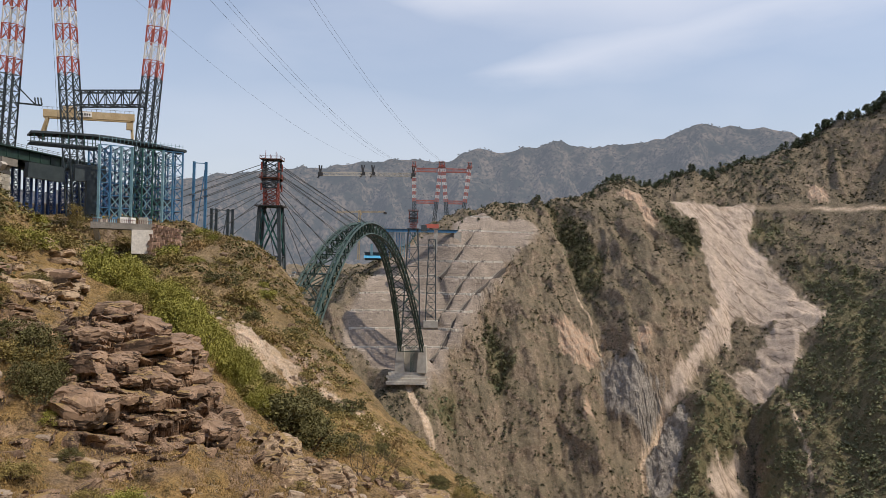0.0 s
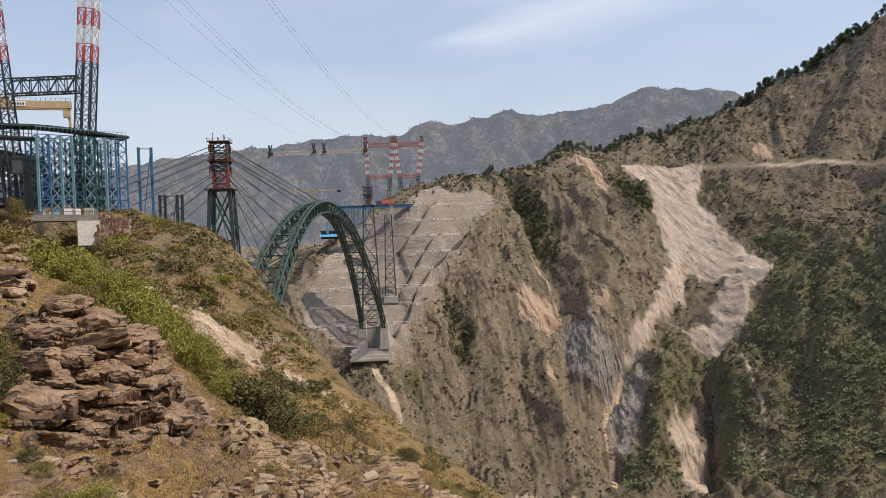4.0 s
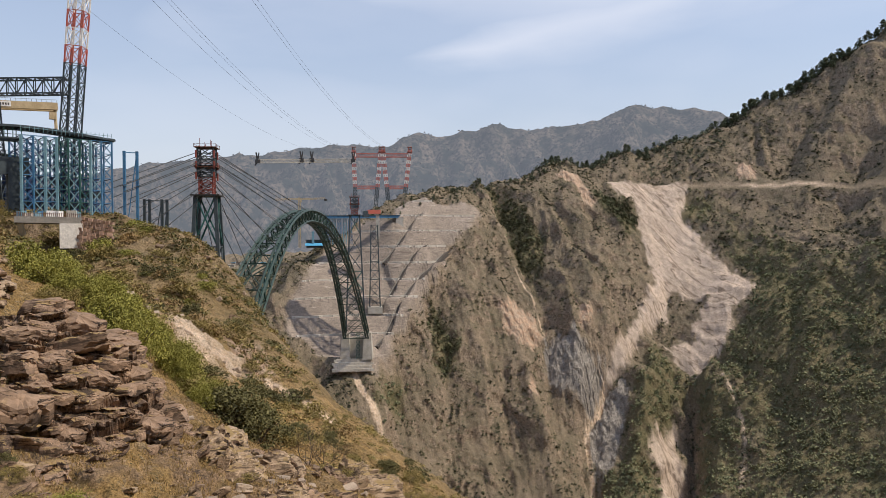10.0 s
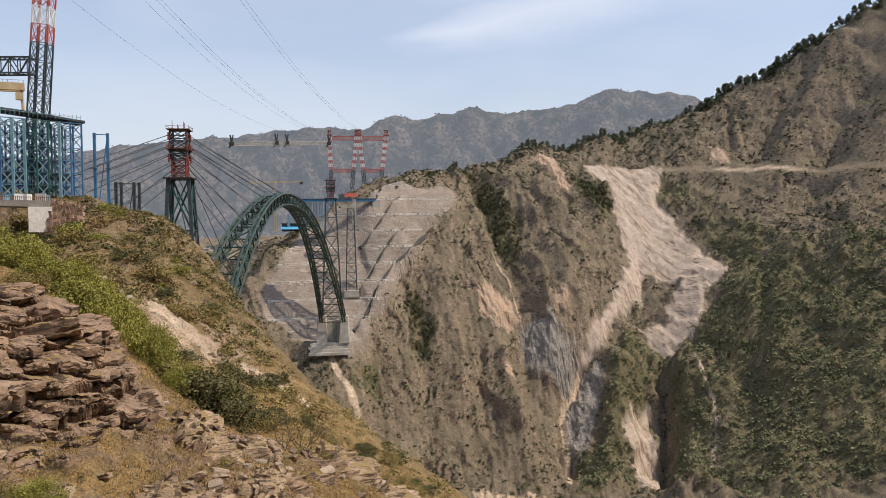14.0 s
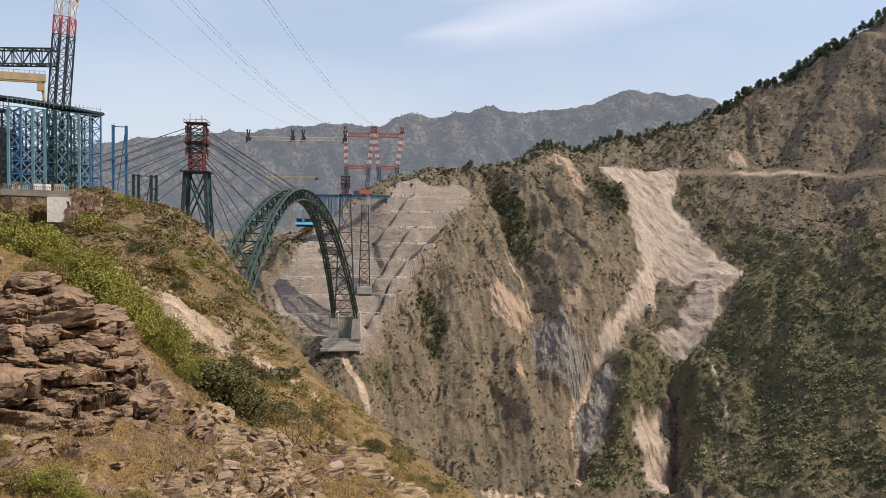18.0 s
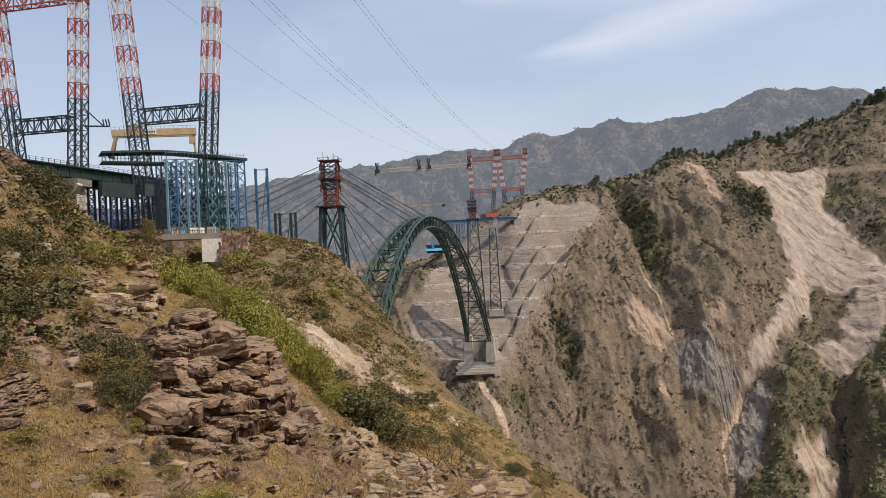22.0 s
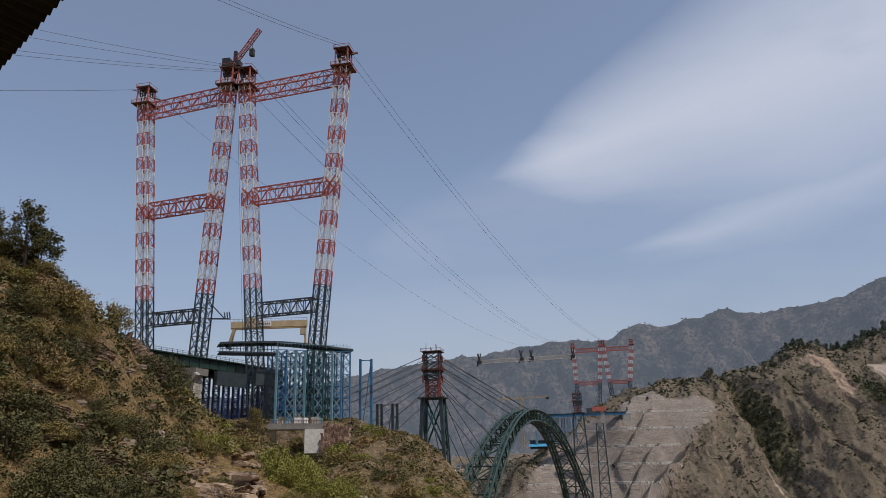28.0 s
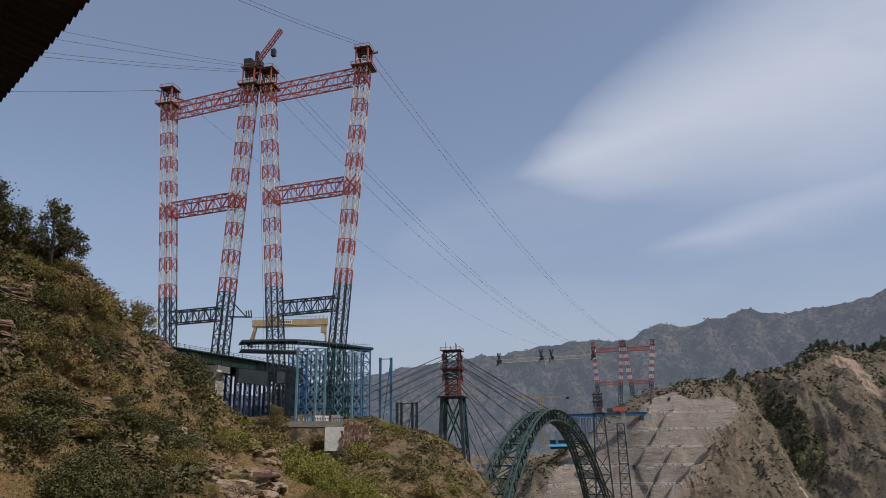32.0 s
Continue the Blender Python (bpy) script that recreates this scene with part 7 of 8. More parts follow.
def strata(cores, az0, az1, d0, d1, seed):
    """Bedded rock breaking out of the slope: each bed has a sloping tread and a steep nose that leans out over a
    recess, is jointed into blocks, and sinks into the ground round the outcrop."""
    rs = np.random.RandomState(seed)
    b = np.radians(np.arange(az0, az1, 0.105))
    r = [d0]
    while r[-1] < d1:
        r.append(r[-1] + 0.0014 * r[-1])
    R_, B_ = np.meshgrid(np.array(r), b, indexing="ij")
    X, Y = R_ * np.sin(B_), R_ * np.cos(B_)
    g = surface(X, Y)
    m = np.zeros(X.shape)
    wob = 1.7 * fbm(X, Y, 3.6, 4, 0.6)
    for poly in cores:
        m = np.maximum(m, smooth(-0.9, 1.0, inside(X, Y, poly) + wob))
    u = B_ * 50.0
    g = g + 2.3 * smooth(-0.8, 2.6, inside(X, Y, OUTCROP_WALL) + 0.8 * wob) + 0.35 * m
    s_ = g + 0.05 * X + 0.8 * fbm(X, Y, 5, 2) + 0.12 * fbm(X, Y, 1.7, 3, 0.5)
    s_ = s_ + 0.30 * np.tanh(6 * N3(u / 4.6 + 3, g / 4.0))
    edge = [s_.min() - 2.5]
    while edge[-1] < s_.max() + 2:
        edge.append(edge[-1] + 0.38 + 1.15 * rs.rand() ** 1.5)
    edge = np.array(edge)
    thick = np.diff(edge)
    k = np.clip(np.searchsorted(edge, s_, side="right") - 1, 1, len(thick) - 1)
    t = thick[k]
    f = (s_ - edge[k]) / t

    def lean(kk):
        n1 = N1(u / 1.9 + 37.7 * kk, kk * 5.3 + 0.3 + Y / 9)
        n2 = N2(u / 0.75 + 11.3 * kk, kk * 3.1 + Y / 5)
        out = thick[kk] * (0.34 + 0.40 * np.tanh(3.5 * n1) + 0.14 * np.tanh(4 * n2))
        return out, np.exp(-(n1 / 0.07) ** 2) + 0.6 * np.exp(-(n2 / 0.08) ** 2)
    A, crack = lean(k)
    A0, crack0 = lean(k - 1)
    nose = smooth(0.70, 0.90, f)
    push = A * nose + A0 * smooth(0.42, 0.0, f) * (1 - nose) - (0.30 * t + 0.12) * np.exp(-((f - 0.62) / 0.10) ** 2)
    push = push - 0.22 * t * (crack * smooth(0.6, 0.8, f) + crack0 * smooth(0.2, 0.0, f))
    z = g + (edge[k] + t * (0.86 * smooth(0.56, 0.93, f) + 0.14 * f) - s_) * 1.0
    lam = np.abs((s_ * 3.6 + 0.7 * fbm(u, s_, 1.2, 3)) % 1.0 - 0.5)
    push = push + 0.18 * fbm(u * 0.4, z * 2.6, 0.8, 4, 0.6) + 0.20 * (lam - 0.25) * smooth(0.5, 0.7, f)
    z = z + 0.07 * fbm(X, Y, 1.0, 4, 0.6, N3) + 0.10
    z = z * m + (surface(R_ * np.sin(B_), R_ * np.cos(B_)) - 0.35) * (1 - m)
    push = push * m
    X, Y = X - push * (0.86 * np.sin(B_) - 0.32), Y - push * 0.86 * np.cos(B_)
    n_, m_ = X.shape
    idx = np.arange(n_ * m_).reshape(n_, m_)
    q = np.stack([idx[:-1, :-1], idx[:-1, 1:], idx[1:, 1:], idx[1:, :-1]], -1).reshape(-1, 4)[:, ::-1]
    q = q[(m.ravel()[q] > 0.04).any(1)]
    P = np.stack([X, Y, z], -1).reshape(-1, 3)
    root = thing("rock_outcrop", "brown bedded rock outcrop with dark undercuts and dry grass", "rock outcrop", (-21, 50, -12))
    P = P - np.array([-21, 50, -12])
    where = np.argmax(np.stack([inside(R_ * np.sin(B_), R_ * np.cos(B_), poly) for poly in cores]), 0)
    bed = (k + 100 * where).ravel()[q[:, 0]]
    for bb in np.unique(bed):
        verts, qq = np.unique(q[bed == bb], return_inverse=True)
        qq = qq.reshape(-1, 4)
        tag = np.arange(len(verts))
        while True:
            low = tag.copy()
            np.minimum.at(low, qq, tag[qq].min(1)[:, None])
            low = low[low]
            if (low == tag).all():
                break
            tag = low
        for piece in np.unique(tag[qq[:, 0]]):
            qp = qq[tag[qq[:, 0]] == piece]
            if len(qp) < 80:
                continue
            keep, qi = np.unique(qp, return_inverse=True)
            me = bpy.data.meshes.new("rock_bed")
            me.from_pydata(P[verts[keep]].tolist(), [], qi.reshape(-1, 4).tolist())
            me.materials.append(CRAG)
            new("rock_bed", me).parent = root
    return root


strata(OUTCROP_CORE, -38, -8, 36, 86, 17)


def slab_mesh(seed, flat, mat):
    """A thick slab of bedded rock: a rounded block with broken ends, its edges stepped along thin beds."""
    rs = np.random.RandomState(seed)
    lat, lon = np.meshgrid(np.linspace(-math.pi / 2, math.pi / 2, 23), np.linspace(-math.pi, math.pi, 45)[:-1], indexing="ij")

    def power(v, p):
        return np.sign(v) * np.abs(v) ** p
    ring = np.abs(np.cos(lat)) ** 0.32
    P = np.stack([power(np.cos(lon), 0.6) * ring, power(np.sin(lon), 0.6) * ring * 0.72, power(np.sin(lat), 0.75) * flat], -1)
    beds = np.sort(rs.uniform(-flat, flat, 4))
    k = np.searchsorted(beds, P[..., 2] + 0.12 * flat * N1(P[..., 0] * 1.5 + seed, P[..., 1] * 1.5))
    inset = rs.uniform(0.72, 1.06, 5)[k] + 0.26 * fbm(P[..., 0] + 3.1 * seed, P[..., 1] + k * 1.7, 0.7, 4, 0.6) + 0.05 * fbm(lon * 2, P[..., 2] * 4 + seed, 0.5, 3)
    P[..., :2] *= inset[..., None]
    for _ in range(5):
        a = rs.uniform(0, 2 * math.pi)
        n = np.array([math.cos(a), math.sin(a), rs.uniform(-0.35, 0.5)])
        n /= np.linalg.norm(n)
        over = np.maximum(0, P @ n - rs.uniform(0.62, 0.9))
        P = P - over[..., None] * n
    P[..., 2] += 0.30 * flat * fbm(P[..., 0] * 1.0 + seed, P[..., 1], 0.7, 4, 0.6, N2)
    n_, m_ = lat.shape
    idx = np.arange(n_ * m_).reshape(n_, m_)
    nxt = np.roll(idx, -1, axis=1)
    q = np.stack([idx[:-1], nxt[:-1], nxt[1:], idx[1:]], -1).reshape(-1, 4)
    me = bpy.data.meshes.new("rock_slab")
    me.from_pydata(P.reshape(-1, 3).tolist(), [], q.tolist())
    me.materials.append(mat)
    return me


BEDDED = [slab_mesh(70 + k, 0.30 + 0.05 * (k % 4), CRAG) for k in range(9)]
BEDDED_PALE = [slab_mesh(90 + k, 0.32, CRAG_PALE) for k in range(5)]
_rs = np.random.RandomState(88)


def lay_slabs(poly, kinds, box, tries, big, lift, label, group, odds=0.8):
    """Slabs bedded close together inside a stretch of the plan, small loose ones round its edge."""
    laid = []
    for _ in range(tries):
        x, y = _rs.uniform(box[0], box[1]), _rs.uniform(box[2], box[3])
        edge = float(inside(np.array([x]), np.array([y]), poly)[0])
        if edge < -1.6 or _rs.rand() > (0.12 if edge < -0.3 else odds):
            continue
        size = _rs.uniform(0.4, 0.9) if edge < -0.3 else 0.8 + big * _rs.rand() ** 1.6
        if any(math.hypot(x - a, (y - b) * 1.25) < 0.46 * (size + c) for a, b, c in laid):
            continue
        laid.append((x, y, size))
        ob = tagged(new("rock_slab", kinds[_rs.randint(len(kinds))]), label, "rock", group)
        up = lift * float(smooth(-0.8, 2.6, np.array(edge)))
        ob.location = (x, y, float(surface(x, y)) + up - 0.02 * size)
        ob.rotation_euler = (radians(_rs.uniform(-10, 4)), radians(_rs.uniform(-13, 3)), radians(-30 + _rs.uniform(-22, 22) + (180 if _rs.rand() < 0.5 else 0)))
        ob.scale = (size * _rs.uniform(1.0, 1.5), size * _rs.uniform(0.8, 1.1), size ** 0.7 * _rs.uniform(0.8, 1.25))


lay_slabs(OUTCROP_WALL, BEDDED, (-31, -13, 40, 62), 2600, 2.1, 2.3, "thick weathered slab of brown bedded rock in the outcrop", "outcrop slabs")
lay_slabs([(-43, 72), (-39, 84), (-33, 68), (-31, 57), (-36, 58)], BEDDED_PALE + BEDDED[:2], (-46, -29, 54, 87), 900, 1.5, 0.0, "pale weathered rock slab in the dry slope", "upper slabs", 0.22)
lay_slabs([(-53, 96), (-47, 116), (-40, 104), (-44, 90)], BEDDED_PALE, (-56, -38, 86, 120), 500, 1.7, 0.0, "pale weathered rock slab in the dry slope", "upper slabs", 0.2)
for k in range(19):
    x, y = -7.2 + rng.uniform(-5.5, 6.5), 40 + 27 * rng.rand()
    crag(x, y, rng.uniform(1.1, 2.6), rng.uniform(0.9, 2.0), rng.uniform(0.35, 1.0), 1200 + k, (0.12, 0.55), CRAG_PALE if k % 3 else CRAG, "pale fractured rock breaking through dry grass", "slope ledges", dip=rng.uniform(-0.6, -0.15), jut=0.9)
crag(1.6, 72, 4.2, 3.6, 1.3, 1250, (0.5, 1.6), CRAG_PALE, "large pale pinkish rock slab on the brow", "boulders", dip=-0.3, jut=0.5)
crag(6.5, 66, 3.0, 2.6, 0.8, 1251, (0.3, 1.0), CRAG_PALE, "pale rock on the brow of the gorge", "boulders", dip=-0.3, jut=0.6)
for k in range(16):
    x, y = polar(rng.uniform(-38, -2), rng.uniform(36, 68))
    crag(x, y, rng.uniform(0.9, 2.0), rng.uniform(0.8, 1.5), rng.uniform(0.25, 0.6), 1300 + k, (0.15, 0.5), CRAG if x < -14 else CRAG_PALE, "small rock shelf in dry grass", "slope ledges", dip=rng.uniform(-0.2, 0.2))
for k in range(12):
    x, y = polar(rng.uniform(-50, -31), rng.uniform(64, 125))
    crag(x, y, rng.uniform(1.8, 3.6), rng.uniform(1.3, 2.4), rng.uniform(0.5, 1.2), 1400 + k, (0.25, 1.0), CRAG if k % 3 else CRAG_PALE, "rock ledge among the scrub of the knoll", "knoll ledges", step=0.2)
for k, (az, d) in enumerate(((-34, 112), (-33, 118), (-33.5, 108), (-31, 130), (-29.6, 150))):
    crag(*polar(az, d), rng.uniform(3, 4.5), rng.uniform(2, 3), rng.uniform(1.0, 1.8), 1500 + k, (0.3, 1.2), CRAG, "orange-brown rock ledges under the knoll", "knoll ledges", step=0.24)
for k in range(95):
    x, y = polar(_rs.uniform(-31, 3), 36 + 30 * _rs.rand() ** 1.3)
    size = 0.25 + 0.75 * _rs.rand() ** 2
    ob = tagged(new("rock_slab", (BEDDED + BEDDED_PALE)[_rs.randint(14)]), "tilted rock slab half buried in dry grass", "rock", "slope slabs")
    ob.location = (x, y, float(surface(x, y)) + 0.04 * size)
    ob.rotation_euler = (radians(_rs.uniform(-22, 18)), radians(_rs.uniform(-38, 6)), radians(-25 + _rs.uniform(-40, 40)))
    ob.scale = (size * _rs.uniform(1.0, 1.7), size, size * _rs.uniform(0.7, 1.2))
for k in range(66):
    az, d = rng.uniform(-36, -3), rng.uniform(36, 70)
    rock((SLABS + BLOCKS)[rng.randint(15)], *polar(az, d), rng.uniform(0.2, 0.65), label="loose weathered rock on dry grass", group="loose rocks", tilt=18)
for k in range(26):
    az, d = rng.uniform(-15, 2), rng.uniform(42, 68)
    rock(BLOCKS[rng.randint(8)], *polar(az, d), rng.uniform(0.3, 0.8), label="pale angular rock on the slope", group="slope rocks", tilt=20)
for k in range(12):
    x, y = -20 + rng.normal() * 4.5, 50 + rng.normal() * 4.5
    rock(BLOCKS[rng.randint(4)], x, y, rng.uniform(0.4, 0.9), label="chunky brown boulder lodged in the outcrop", group="outcrop boulders", tilt=14)
for az, d, s in ((3.4, 69, 1.3), (-3.4, 47, 0.7)):
    rock(BLOCKS[4 + rng.randint(4)], *polar(az, d), s, label="large pale pinkish boulder on the brow", group="boulders", tilt=12)
for k in range(70):
    az, d = rng.uniform(-52, -30), rng.uniform(62, 150)
    rock((SLABS + BLOCKS)[rng.randint(15)], *polar(az, d), rng.uniform(0.5, 1.2), label="brown rock outcrop among scrub", group="knoll rocks", tilt=16)
for k in range(40):
    az, d = rng.uniform(-32, -9), rng.uniform(120, 280)
    rock(BLOCKS[rng.randint(8)], *polar(az, d), rng.uniform(0.8, 2.2), label="pale rock jutting from the scrub slope", group="hill rocks", tilt=20)

for x, y in along([(-23, 84), (-24, 104), (-24, 122), (-17, 124), (-9, 123)], 60, 2.6):
    rock(BLOCKS[4 + rng.randint(4)], x, y, rng.uniform(0.25, 0.9), label="pale rock chips on the bare dirt scar", group="scar rocks", tilt=25)
# dry grass tufts
n = 52000
az, d = rng.uniform(-50, 14, n), 30 + 80 * rng.rand(n) ** 1.4
gx, gy = np.sin(np.radians(az)) * d, np.cos(np.radians(az)) * d
gz = surface(gx, gy)
keep = (fbm(gx, gy, 6, 3) > -0.25)
gx, gy, gz = gx[keep], gy[keep], gz[keep]
blades = []
for k in range(5):
    a, lean, h = rng.uniform(0, 6.28, len(gx)), rng.uniform(0.1, 0.5, len(gx)), rng.uniform(0.05, 0.20, len(gx))
    w = rng.uniform(0.015, 0.04, len(gx))
    bx, by = gx + rng.normal(size=len(gx)) * 0.15, gy + rng.normal(size=len(gx)) * 0.15
    tx, ty = np.cos(a), np.sin(a)
    low0 = np.stack([bx - ty * w, by + tx * w, gz - 0.05], -1)
    low1 = np.stack([bx + ty * w, by - tx * w, gz - 0.05], -1)
    mid = np.stack([bx + tx * lean * h * 0.5 + ty * w * 0.7, by + ty * lean * h * 0.5 - tx * w * 0.7, gz + h * 0.6], -1)
    tip = np.stack([bx + tx * lean * h, by + ty * lean * h, gz + h], -1)
    blades.append(np.stack([low0, low1, mid, tip], 1))
tagged(new("dry_grass", quad_mesh("dry_grass", np.concatenate(blades), STRAW)), "straw-coloured dry grass tufts on the slope", "grass", kind="stuff")

for kind, name, mat in (("green", "green_shrubs", LEAF_GREEN), ("olive", "olive_shrubs", LEAF_OLIVE), ("dark", "dark_shrubs", LEAF_DARK), ("brown", "brown_shrubs", LEAF_BROWN)):
    tagged(new(name, quad_mesh(name, np.concatenate(FAR_SHRUBS[kind]), mat)), kind + " leafy shrubs on the hill below the trestle", "shrubs", kind="stuff")
# ---- low scrub of the near hillside ----
def clump_field(x, y, z, r, rs, per, leaf, tall=0.8, trunk=0.0):
    n = len(x)
    k = rs.normal(size=(n, per, 3))
    k /= np.linalg.norm(k, axis=2, keepdims=True)
    k *= rs.uniform(0.35, 1.0, size=(n, per, 1))
    k[..., 2] = np.abs(k[..., 2]) * tall + trunk
    c = np.stack([x, y, z], -1)[:, None] + k * r[:, None, None]
    return quads(c.reshape(-1, 3), np.repeat(r, per) * leaf * rs.uniform(0.6, 1.4, n * per), rs, 0.5)


def low_scrub(name, label, n, az0, az1, d0, d1, r0, r1, per, leaf, mat, seed, thin=0.0):
    rs = np.random.RandomState(seed)
    az, d = np.radians(rs.uniform(az0, az1, n)), np.sqrt(rs.uniform(d0 ** 2, d1 ** 2, n))
    x, y = np.sin(az) * d, np.cos(az) * d
    keep = (fbm(x, y, 13, 4) + 0.5 * fbm(x, y, 4, 2) > thin) & (inside(x, y, PLATFORM) < 1) & (inside(x, y, DIRT) < -1)
    x, y = x[keep], y[keep]
    r = r0 + (r1 - r0) * rs.rand(len(x)) ** 2
    tagged(new(name, quad_mesh(name, clump_field(*surface(x, y, True), r, rs, per, leaf), mat)), label, "scrub", kind="stuff")


low_scrub("low_scrub", "olive and brown low scrub on the hill below the trestle", 8000, -32, -5, 105, 292, 0.4, 1.7, 24, 0.34, LEAF_OLIVE, 41, -0.2)
low_scrub("brown_scrub", "dry brown low scrub on the hill below the trestle", 5200, -32, -5, 90, 292, 0.3, 1.3, 30, 0.34, LEAF_BROWN, 42, -0.25)
low_scrub("dark_scrub", "dark green low scrub on the hill below the trestle", 3600, -30, -5, 112, 292, 0.6, 2.2, 30, 0.32, LEAF_DARK, 43, -0.06)
low_scrub("knoll_scrub", "thick olive scrub covering the rocky knoll", 3600, -56, -30, 56, 150, 0.35, 1.4, 40, 0.28, LEAF_DARK, 44, -0.5)
low_scrub("knoll_brush", "dark brush covering the rocky knoll", 3200, -56, -30, 56, 150, 0.5, 1.8, 46, 0.28, LEAF_DARK, 45, -0.25)
low_scrub("slope_scrub", "small dry shrubs scattered on the near slope", 1300, -42, 12, 34, 92, 0.15, 0.6, 40, 0.26, LEAF_BROWN, 46, -0.1)
low_scrub("brow_scrub", "dark low scrub along the brow of the gorge", 900, -9, 16, 72, 150, 0.4, 1.4, 36, 0.3, LEAF_OLIVE, 47, -0.15)

# ---- scrub and woods of the far slopes ----
def far_places(n, seed, x0=-160, x1=800, y0=640, y1=1330):
    rs = np.random.RandomState(seed)
    x, y = rs.uniform(x0, x1, n), rs.uniform(y0, y1, n)
    bare = np.maximum(smooth(-3, 2, inside(x, y, SLIDE)), smooth(-4, 2, inside(x, y, BENCH)))
    bare = np.maximum(bare, np.maximum(smooth(6, 3, line_distance(x, y, BREAKLINES["road"])[0]), smooth(5, 3, line_distance(x, y, TRAIL)[0])))
    bare = np.maximum(bare, np.maximum(spots(RED_ROCK, x, y), np.maximum(spots(GREY_ROCK, x, y), smooth(-2, 2, inside(x, y, STRIP)))))
    wood = np.maximum(smooth(-25, 20, inside(x, y, WOOD) + 26 * fbm(x, y, 60, 5)), smooth(-6, 8, inside(x, y, WOOD_SPUR)))
    for g in GROVES:
        wood = np.maximum(wood, smooth(-8, 6, inside(x, y, g) + 9 * fbm(x, y, 24, 4)))
    return x, y, bare, wood, rs


x, y, bare, wood, rs = far_places(130000, 5)
patch = smooth(-0.25, 0.45, fbm(x, y, 42, 5) + 0.5 * fbm(x, y, 11, 3))
keep = (rs.rand(len(x)) < (0.20 + 0.62 * patch)) & (bare < 0.5) & (wood < 0.5)
x, y = x[keep], y[keep]
r = 0.7 + 2.5 * rs.rand(len(x)) ** 3.2
tagged(new("hillside_scrub", quad_mesh("hillside_scrub", clump_field(*surface(x, y, True), r, rs, 7, 0.86), LEAF_FAR)),
       "dark scrub scattered over the far slopes", "scrub", kind="stuff")
x, y, bare, wood, rs = far_places(105000, 9, -160, 860, 470)
keep = (bare < 0.4) & (rs.rand(len(x)) < wood * (0.62 + 0.35 * smooth(-0.3, 0.3, fbm(x, y, 30, 4))))
x, y = x[keep], y[keep]
r = 1.3 + 2.5 * rs.rand(len(x)) ** 2.0
tagged(new("woodland", quad_mesh("woodland", clump_field(*surface(x, y, True), r, rs, 17, 0.64, 1.25, 0.25), LEAF_WOOD)),
       "dark green woodland on the far slopes", "woodland", kind="stuff")
x, y, bare, wood, rs = far_places(9000, 14, 60, 800, 1020, 1400)
keep = (rs.rand(len(x)) < 0.55) & (bare < 0.3)
x, y = x[keep], y[keep]
r = 1.0 + 2.4 * rs.rand(len(x)) ** 2
tagged(new("upland_scrub", quad_mesh("upland_scrub", clump_field(*surface(x, y, True), r, rs, 13, 0.7, 1.0), LEAF_FAR)),
       "dark scrub over the upper slopes", "scrub", kind="stuff")


def pine_variant(seed):
    """An open-crowned hill pine of unit height: trunk, and tiers of needle clumps."""
    rs = np.random.RandomState(seed)
    tiers = []
    for k in range(9):
        h = 0.34 + 0.62 * k / 8
        w = 0.30 * (1.05 - 0.6 * ((k / 8) ** 2.5)) * rs.uniform(0.7, 1.1)
        for _ in range(4):
            a, q = rs.uniform(0, 6.28), rs.uniform(0.3, 1.0)
            tiers.append(np.array([math.cos(a) * w * q, math.sin(a) * w * q, h]) + rs.normal(size=(7, 3)) * 0.05)
    p = np.concatenate(tiers)
    crown = quad_mesh("crown", quads(p, rs.uniform(0.07, 0.17, len(p)), rs), PINE)
    return crown, Geo().tube([(0, 0, -0.04), (0.01, 0, 0.5), (0.02, 0.01, 0.95)], [0.022, 0.016, 0.005], 5).mesh("trunk", BARK)


PINES = [pine_variant(s) for s in (51, 52, 53, 54)]


def pine(x, y, tall):
    crown, trunk = PINES[rng.randint(4)]
    x, y, z = (float(c) for c in surface(x, y, True))
    root = thing("pine_tree", "dark pine on the far ridge", "tree", (x, y, z), "ridge pines")
    root.rotation_euler = (0, 0, rng.uniform(0, 6.28))
    s = tall * rng.uniform(0.9, 1.4)
    root.scale = (s, s, tall)
    for nm, me in (("crown", crown), ("trunk", trunk)):
        new(nm, me).parent = root


for name, n, spread in (("saddle", 80, 10), ("east_ridge", 140, 7), ("bench_top", 14, 6)):
    line = [p[:2] for p in BREAKLINES[name]][:5 if name == "east_ridge" else None]
    for x, y in along(line, n, spread):
        pine(x, y + 4, rng.uniform(9, 17) if name == "east_ridge" else rng.uniform(5, 12) if name != "bench_top" else rng.uniform(4, 7))
for x, y in along([(118, 1043), (150, 1050), (200, 1065), (240, 1075), (290, 1090)], 46, 7):
    pine(x, y, rng.uniform(4, 9))

# the rest of the ridge woods, too close together to tell apart
_line = BREAKLINES["saddle"] + BREAKLINES["east_ridge"][:5]
_xy = np.array(along([p[:2] for p in _line], 420, 8)) + np.array([0, 6])
_up = np.array(along([(470, 1075), (540, 1085), (600, 1075), (560, 1060)], 90, 14))
_xy = np.concatenate([_xy, _up])
rs = np.random.RandomState(61)
r = rs.uniform(2.2, 4.2, len(_xy))
tagged(new("ridge_woods", quad_mesh("ridge_woods", clump_field(*surface(_xy[:, 0], _xy[:, 1], True), r, rs, 34, 0.42, 1.7, 0.5), PINE)),
       "dark pine woods along the far ridge", "woodland", kind="stuff")

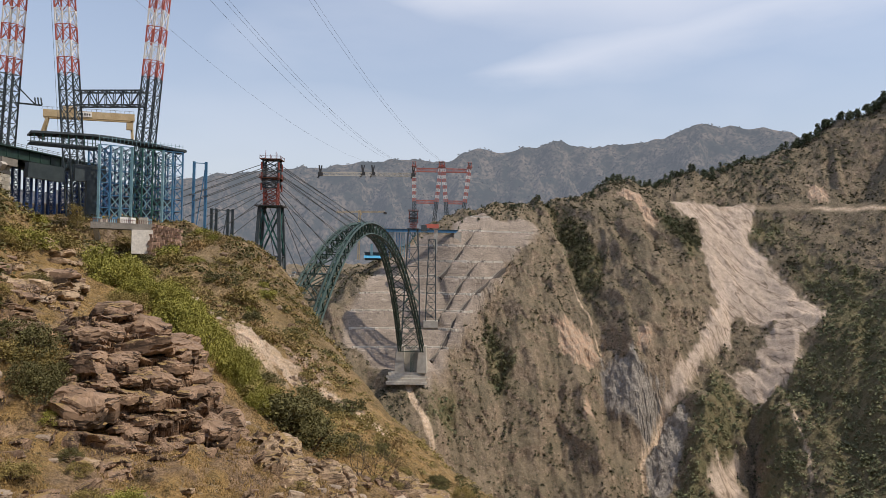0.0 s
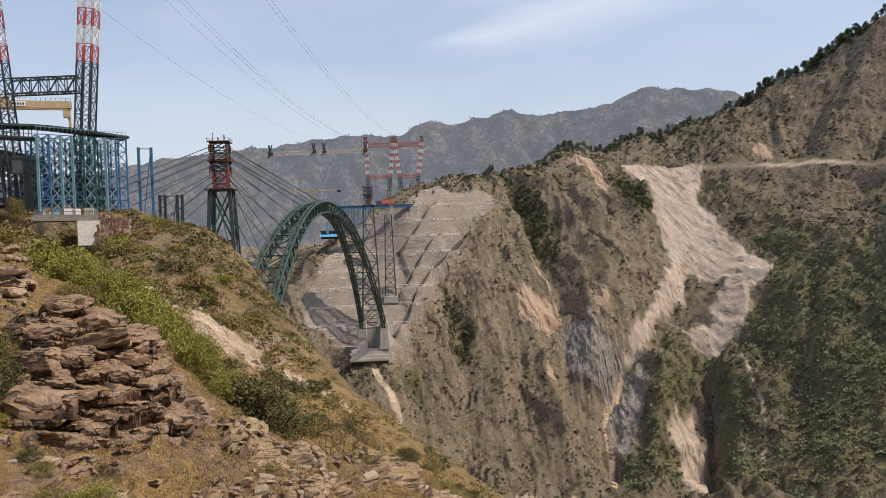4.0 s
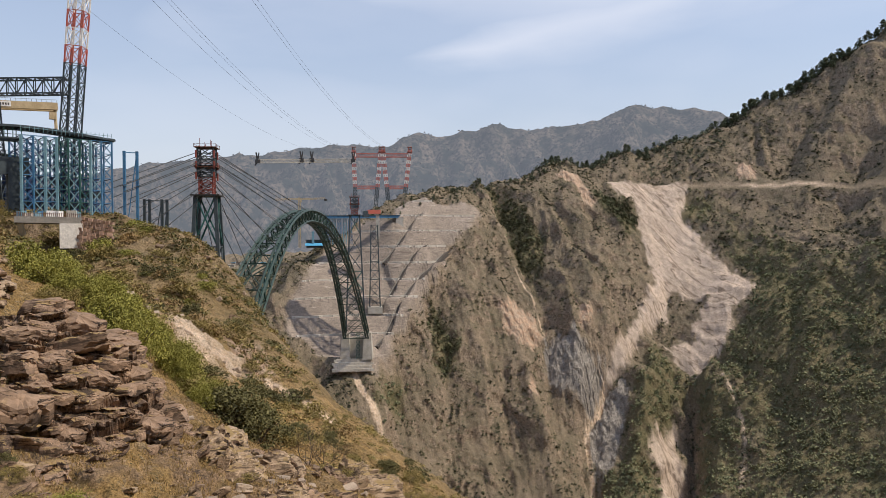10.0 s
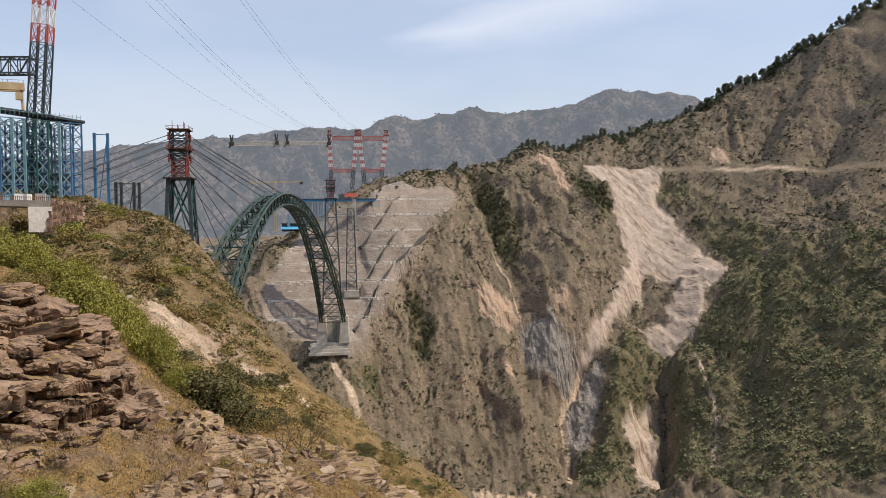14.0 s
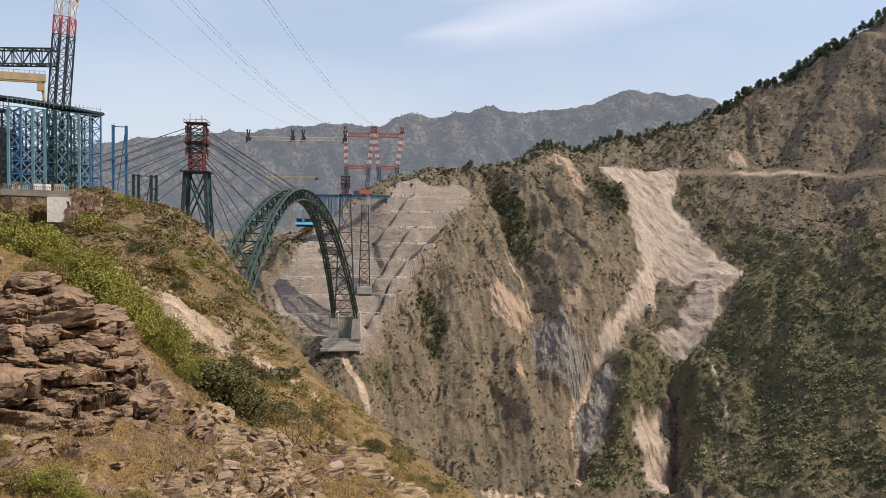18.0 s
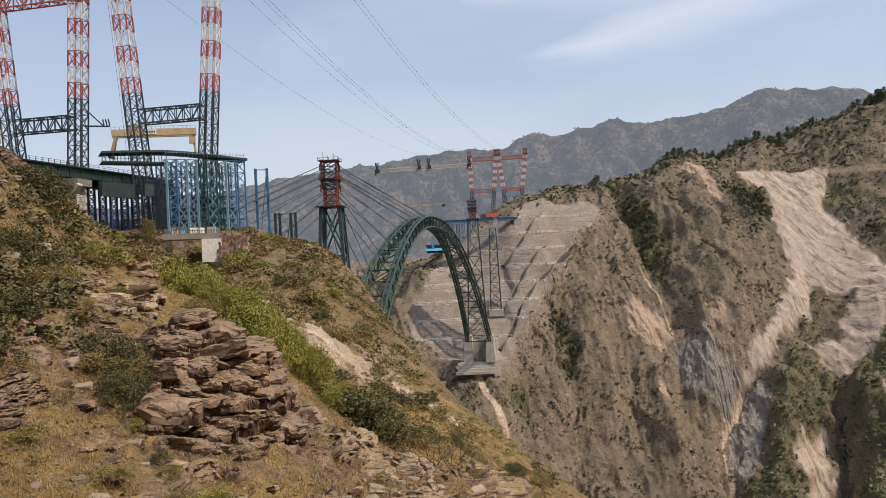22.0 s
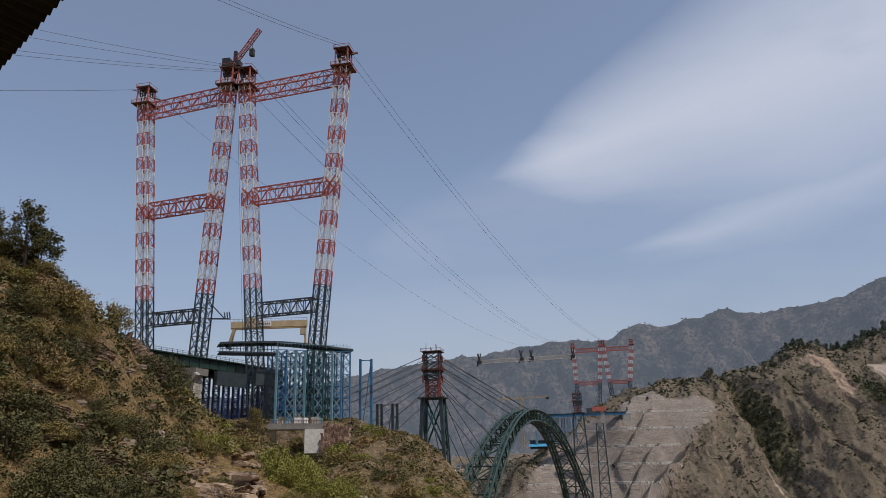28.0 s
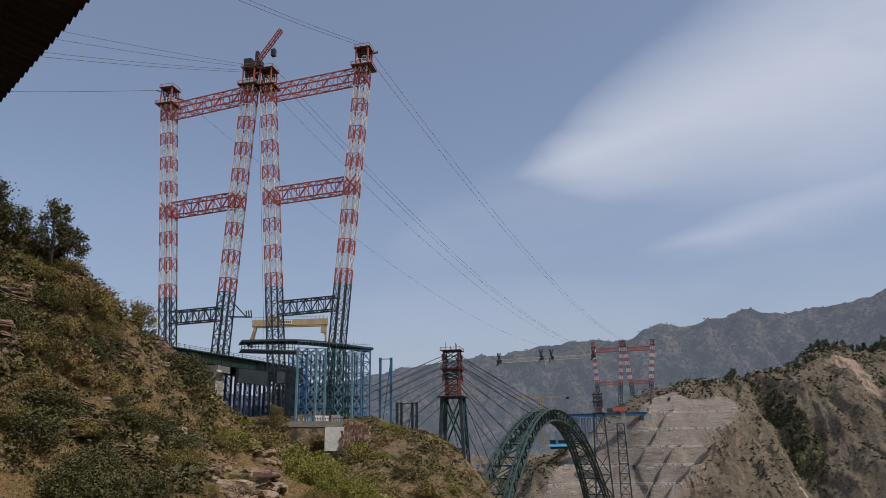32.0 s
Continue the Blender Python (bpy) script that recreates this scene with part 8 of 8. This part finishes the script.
# pines of the dark ravines
x, y = rs.uniform(80, 430, 14000), rs.uniform(820, 1080, 14000)
keep = np.zeros(len(x), bool)
for _g in (GROVES[0], GROVES[1], GROVES[3]):
    keep |= inside(x, y, _g) + 8 * fbm(x, y, 20, 4) > 0
x, y = x[keep][:1100], y[keep][:1100]
r = 1.3 + 1.7 * rs.rand(len(x))
tagged(new("ravine_pines", quad_mesh("ravine_pines", clump_field(*surface(x, y, True), r, rs, 18, 0.6, 1.9, 0.5), LEAF_FAR)),
       "dark pines crowding the ravines of the far slope", "woodland", kind="stuff")

# tree fuzz along the distant crest
_d = bpy.data.objects["backdrop"].data
_co = np.empty(len(_d.vertices) * 3, np.float32)
_d.vertices.foreach_get("co", _co)
_co = _co.reshape(-1, 720, 3)[60:112].reshape(-1, 3)
_co = _co[np.abs(_co[:, 0]) < 2600]
rs = np.random.RandomState(3)
_pick = _co[rs.randint(len(_co), size=5200)] + rs.uniform(-8, 8, (5200, 3)) * np.array([1, 1, 0])
# their material carries the same painted haze glow as the range
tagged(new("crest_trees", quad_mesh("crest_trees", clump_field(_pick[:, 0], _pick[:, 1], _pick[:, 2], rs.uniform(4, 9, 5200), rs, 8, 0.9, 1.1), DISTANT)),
       "far trees along the distant range, with painted haze glow", "woodland", kind="stuff")

# ---- corrugated eave over the eye ----
TIN = material("dark_tin", (0.035, 0.028, 0.022), (0.02, 0.016, 0.012), 2.0, 0.8, metal=0.2, bump=0.2)
TIMBER = material("old_timber", (0.09, 0.06, 0.04), (0.05, 0.035, 0.025), 3.0, 0.85, bump=0.4)
porch = thing("porch_roof", "dark corrugated tin porch roof over the viewpoint", "roof", (0.5, -1.5, -1.8))
E0, E1 = Vector((-2.00, 2.22, 1.9)), Vector((-3.34, 3.04, 1.9))
_e = (E1 - E0).normalized()
_b = Vector((-0.522, -0.853, 0.0))
g = Geo()
nw, pitch, amp = 900, 0.0105, 0.011
for thick in (0.0, 0.004):
    for row in range(2):
        for k in range(nw):
            p = E0 + _e * (k * pitch - 4.2) + _b * (row * 5.2) + Vector((0, 0, row * 0.55 + amp * math.sin(k * pitch / 0.075 * 2 * math.pi) + thick))
            g.v.append(tuple(p))
for t in range(2):
    o = t * 2 * nw
    for k in range(nw - 1):
        f = (o + k, o + k + 1, o + nw + k + 1, o + nw + k)
        g.f.append(f if t else f[::-1])
for k in range(nw - 1):
    g.f.append((k, 2 * nw + k, 2 * nw + k + 1, k + 1))
put("sheet", g, TIN, porch, "dark corrugated tin sheet")
for k in (-3.4, 0.4, 4.2):
    a = E0 + _e * k + _b * 0.25 + Vector((0, 0, -0.04))
    put("rafter", Geo().strut(a, a + _b * 4.8 + Vector((0, 0, 0.5)), 0.08, 0.12), TIMBER, porch)
for k in (-3.4, 4.2):
    a = E0 + _e * k + _b * 4.2
    put("post", Geo().strut((a.x, a.y, height_at(a.x, a.y) - 0.1), (a.x, a.y, a.z + 0.40), 0.12), TIMBER, porch)
    a = E0 + _e * k + _b * (1.2 if k < 0 else 2.8)
    put("post", Geo().strut((a.x, a.y, height_at(a.x, a.y) - 0.1), (a.x, a.y, a.z + 0.05), 0.12), TIMBER, porch)
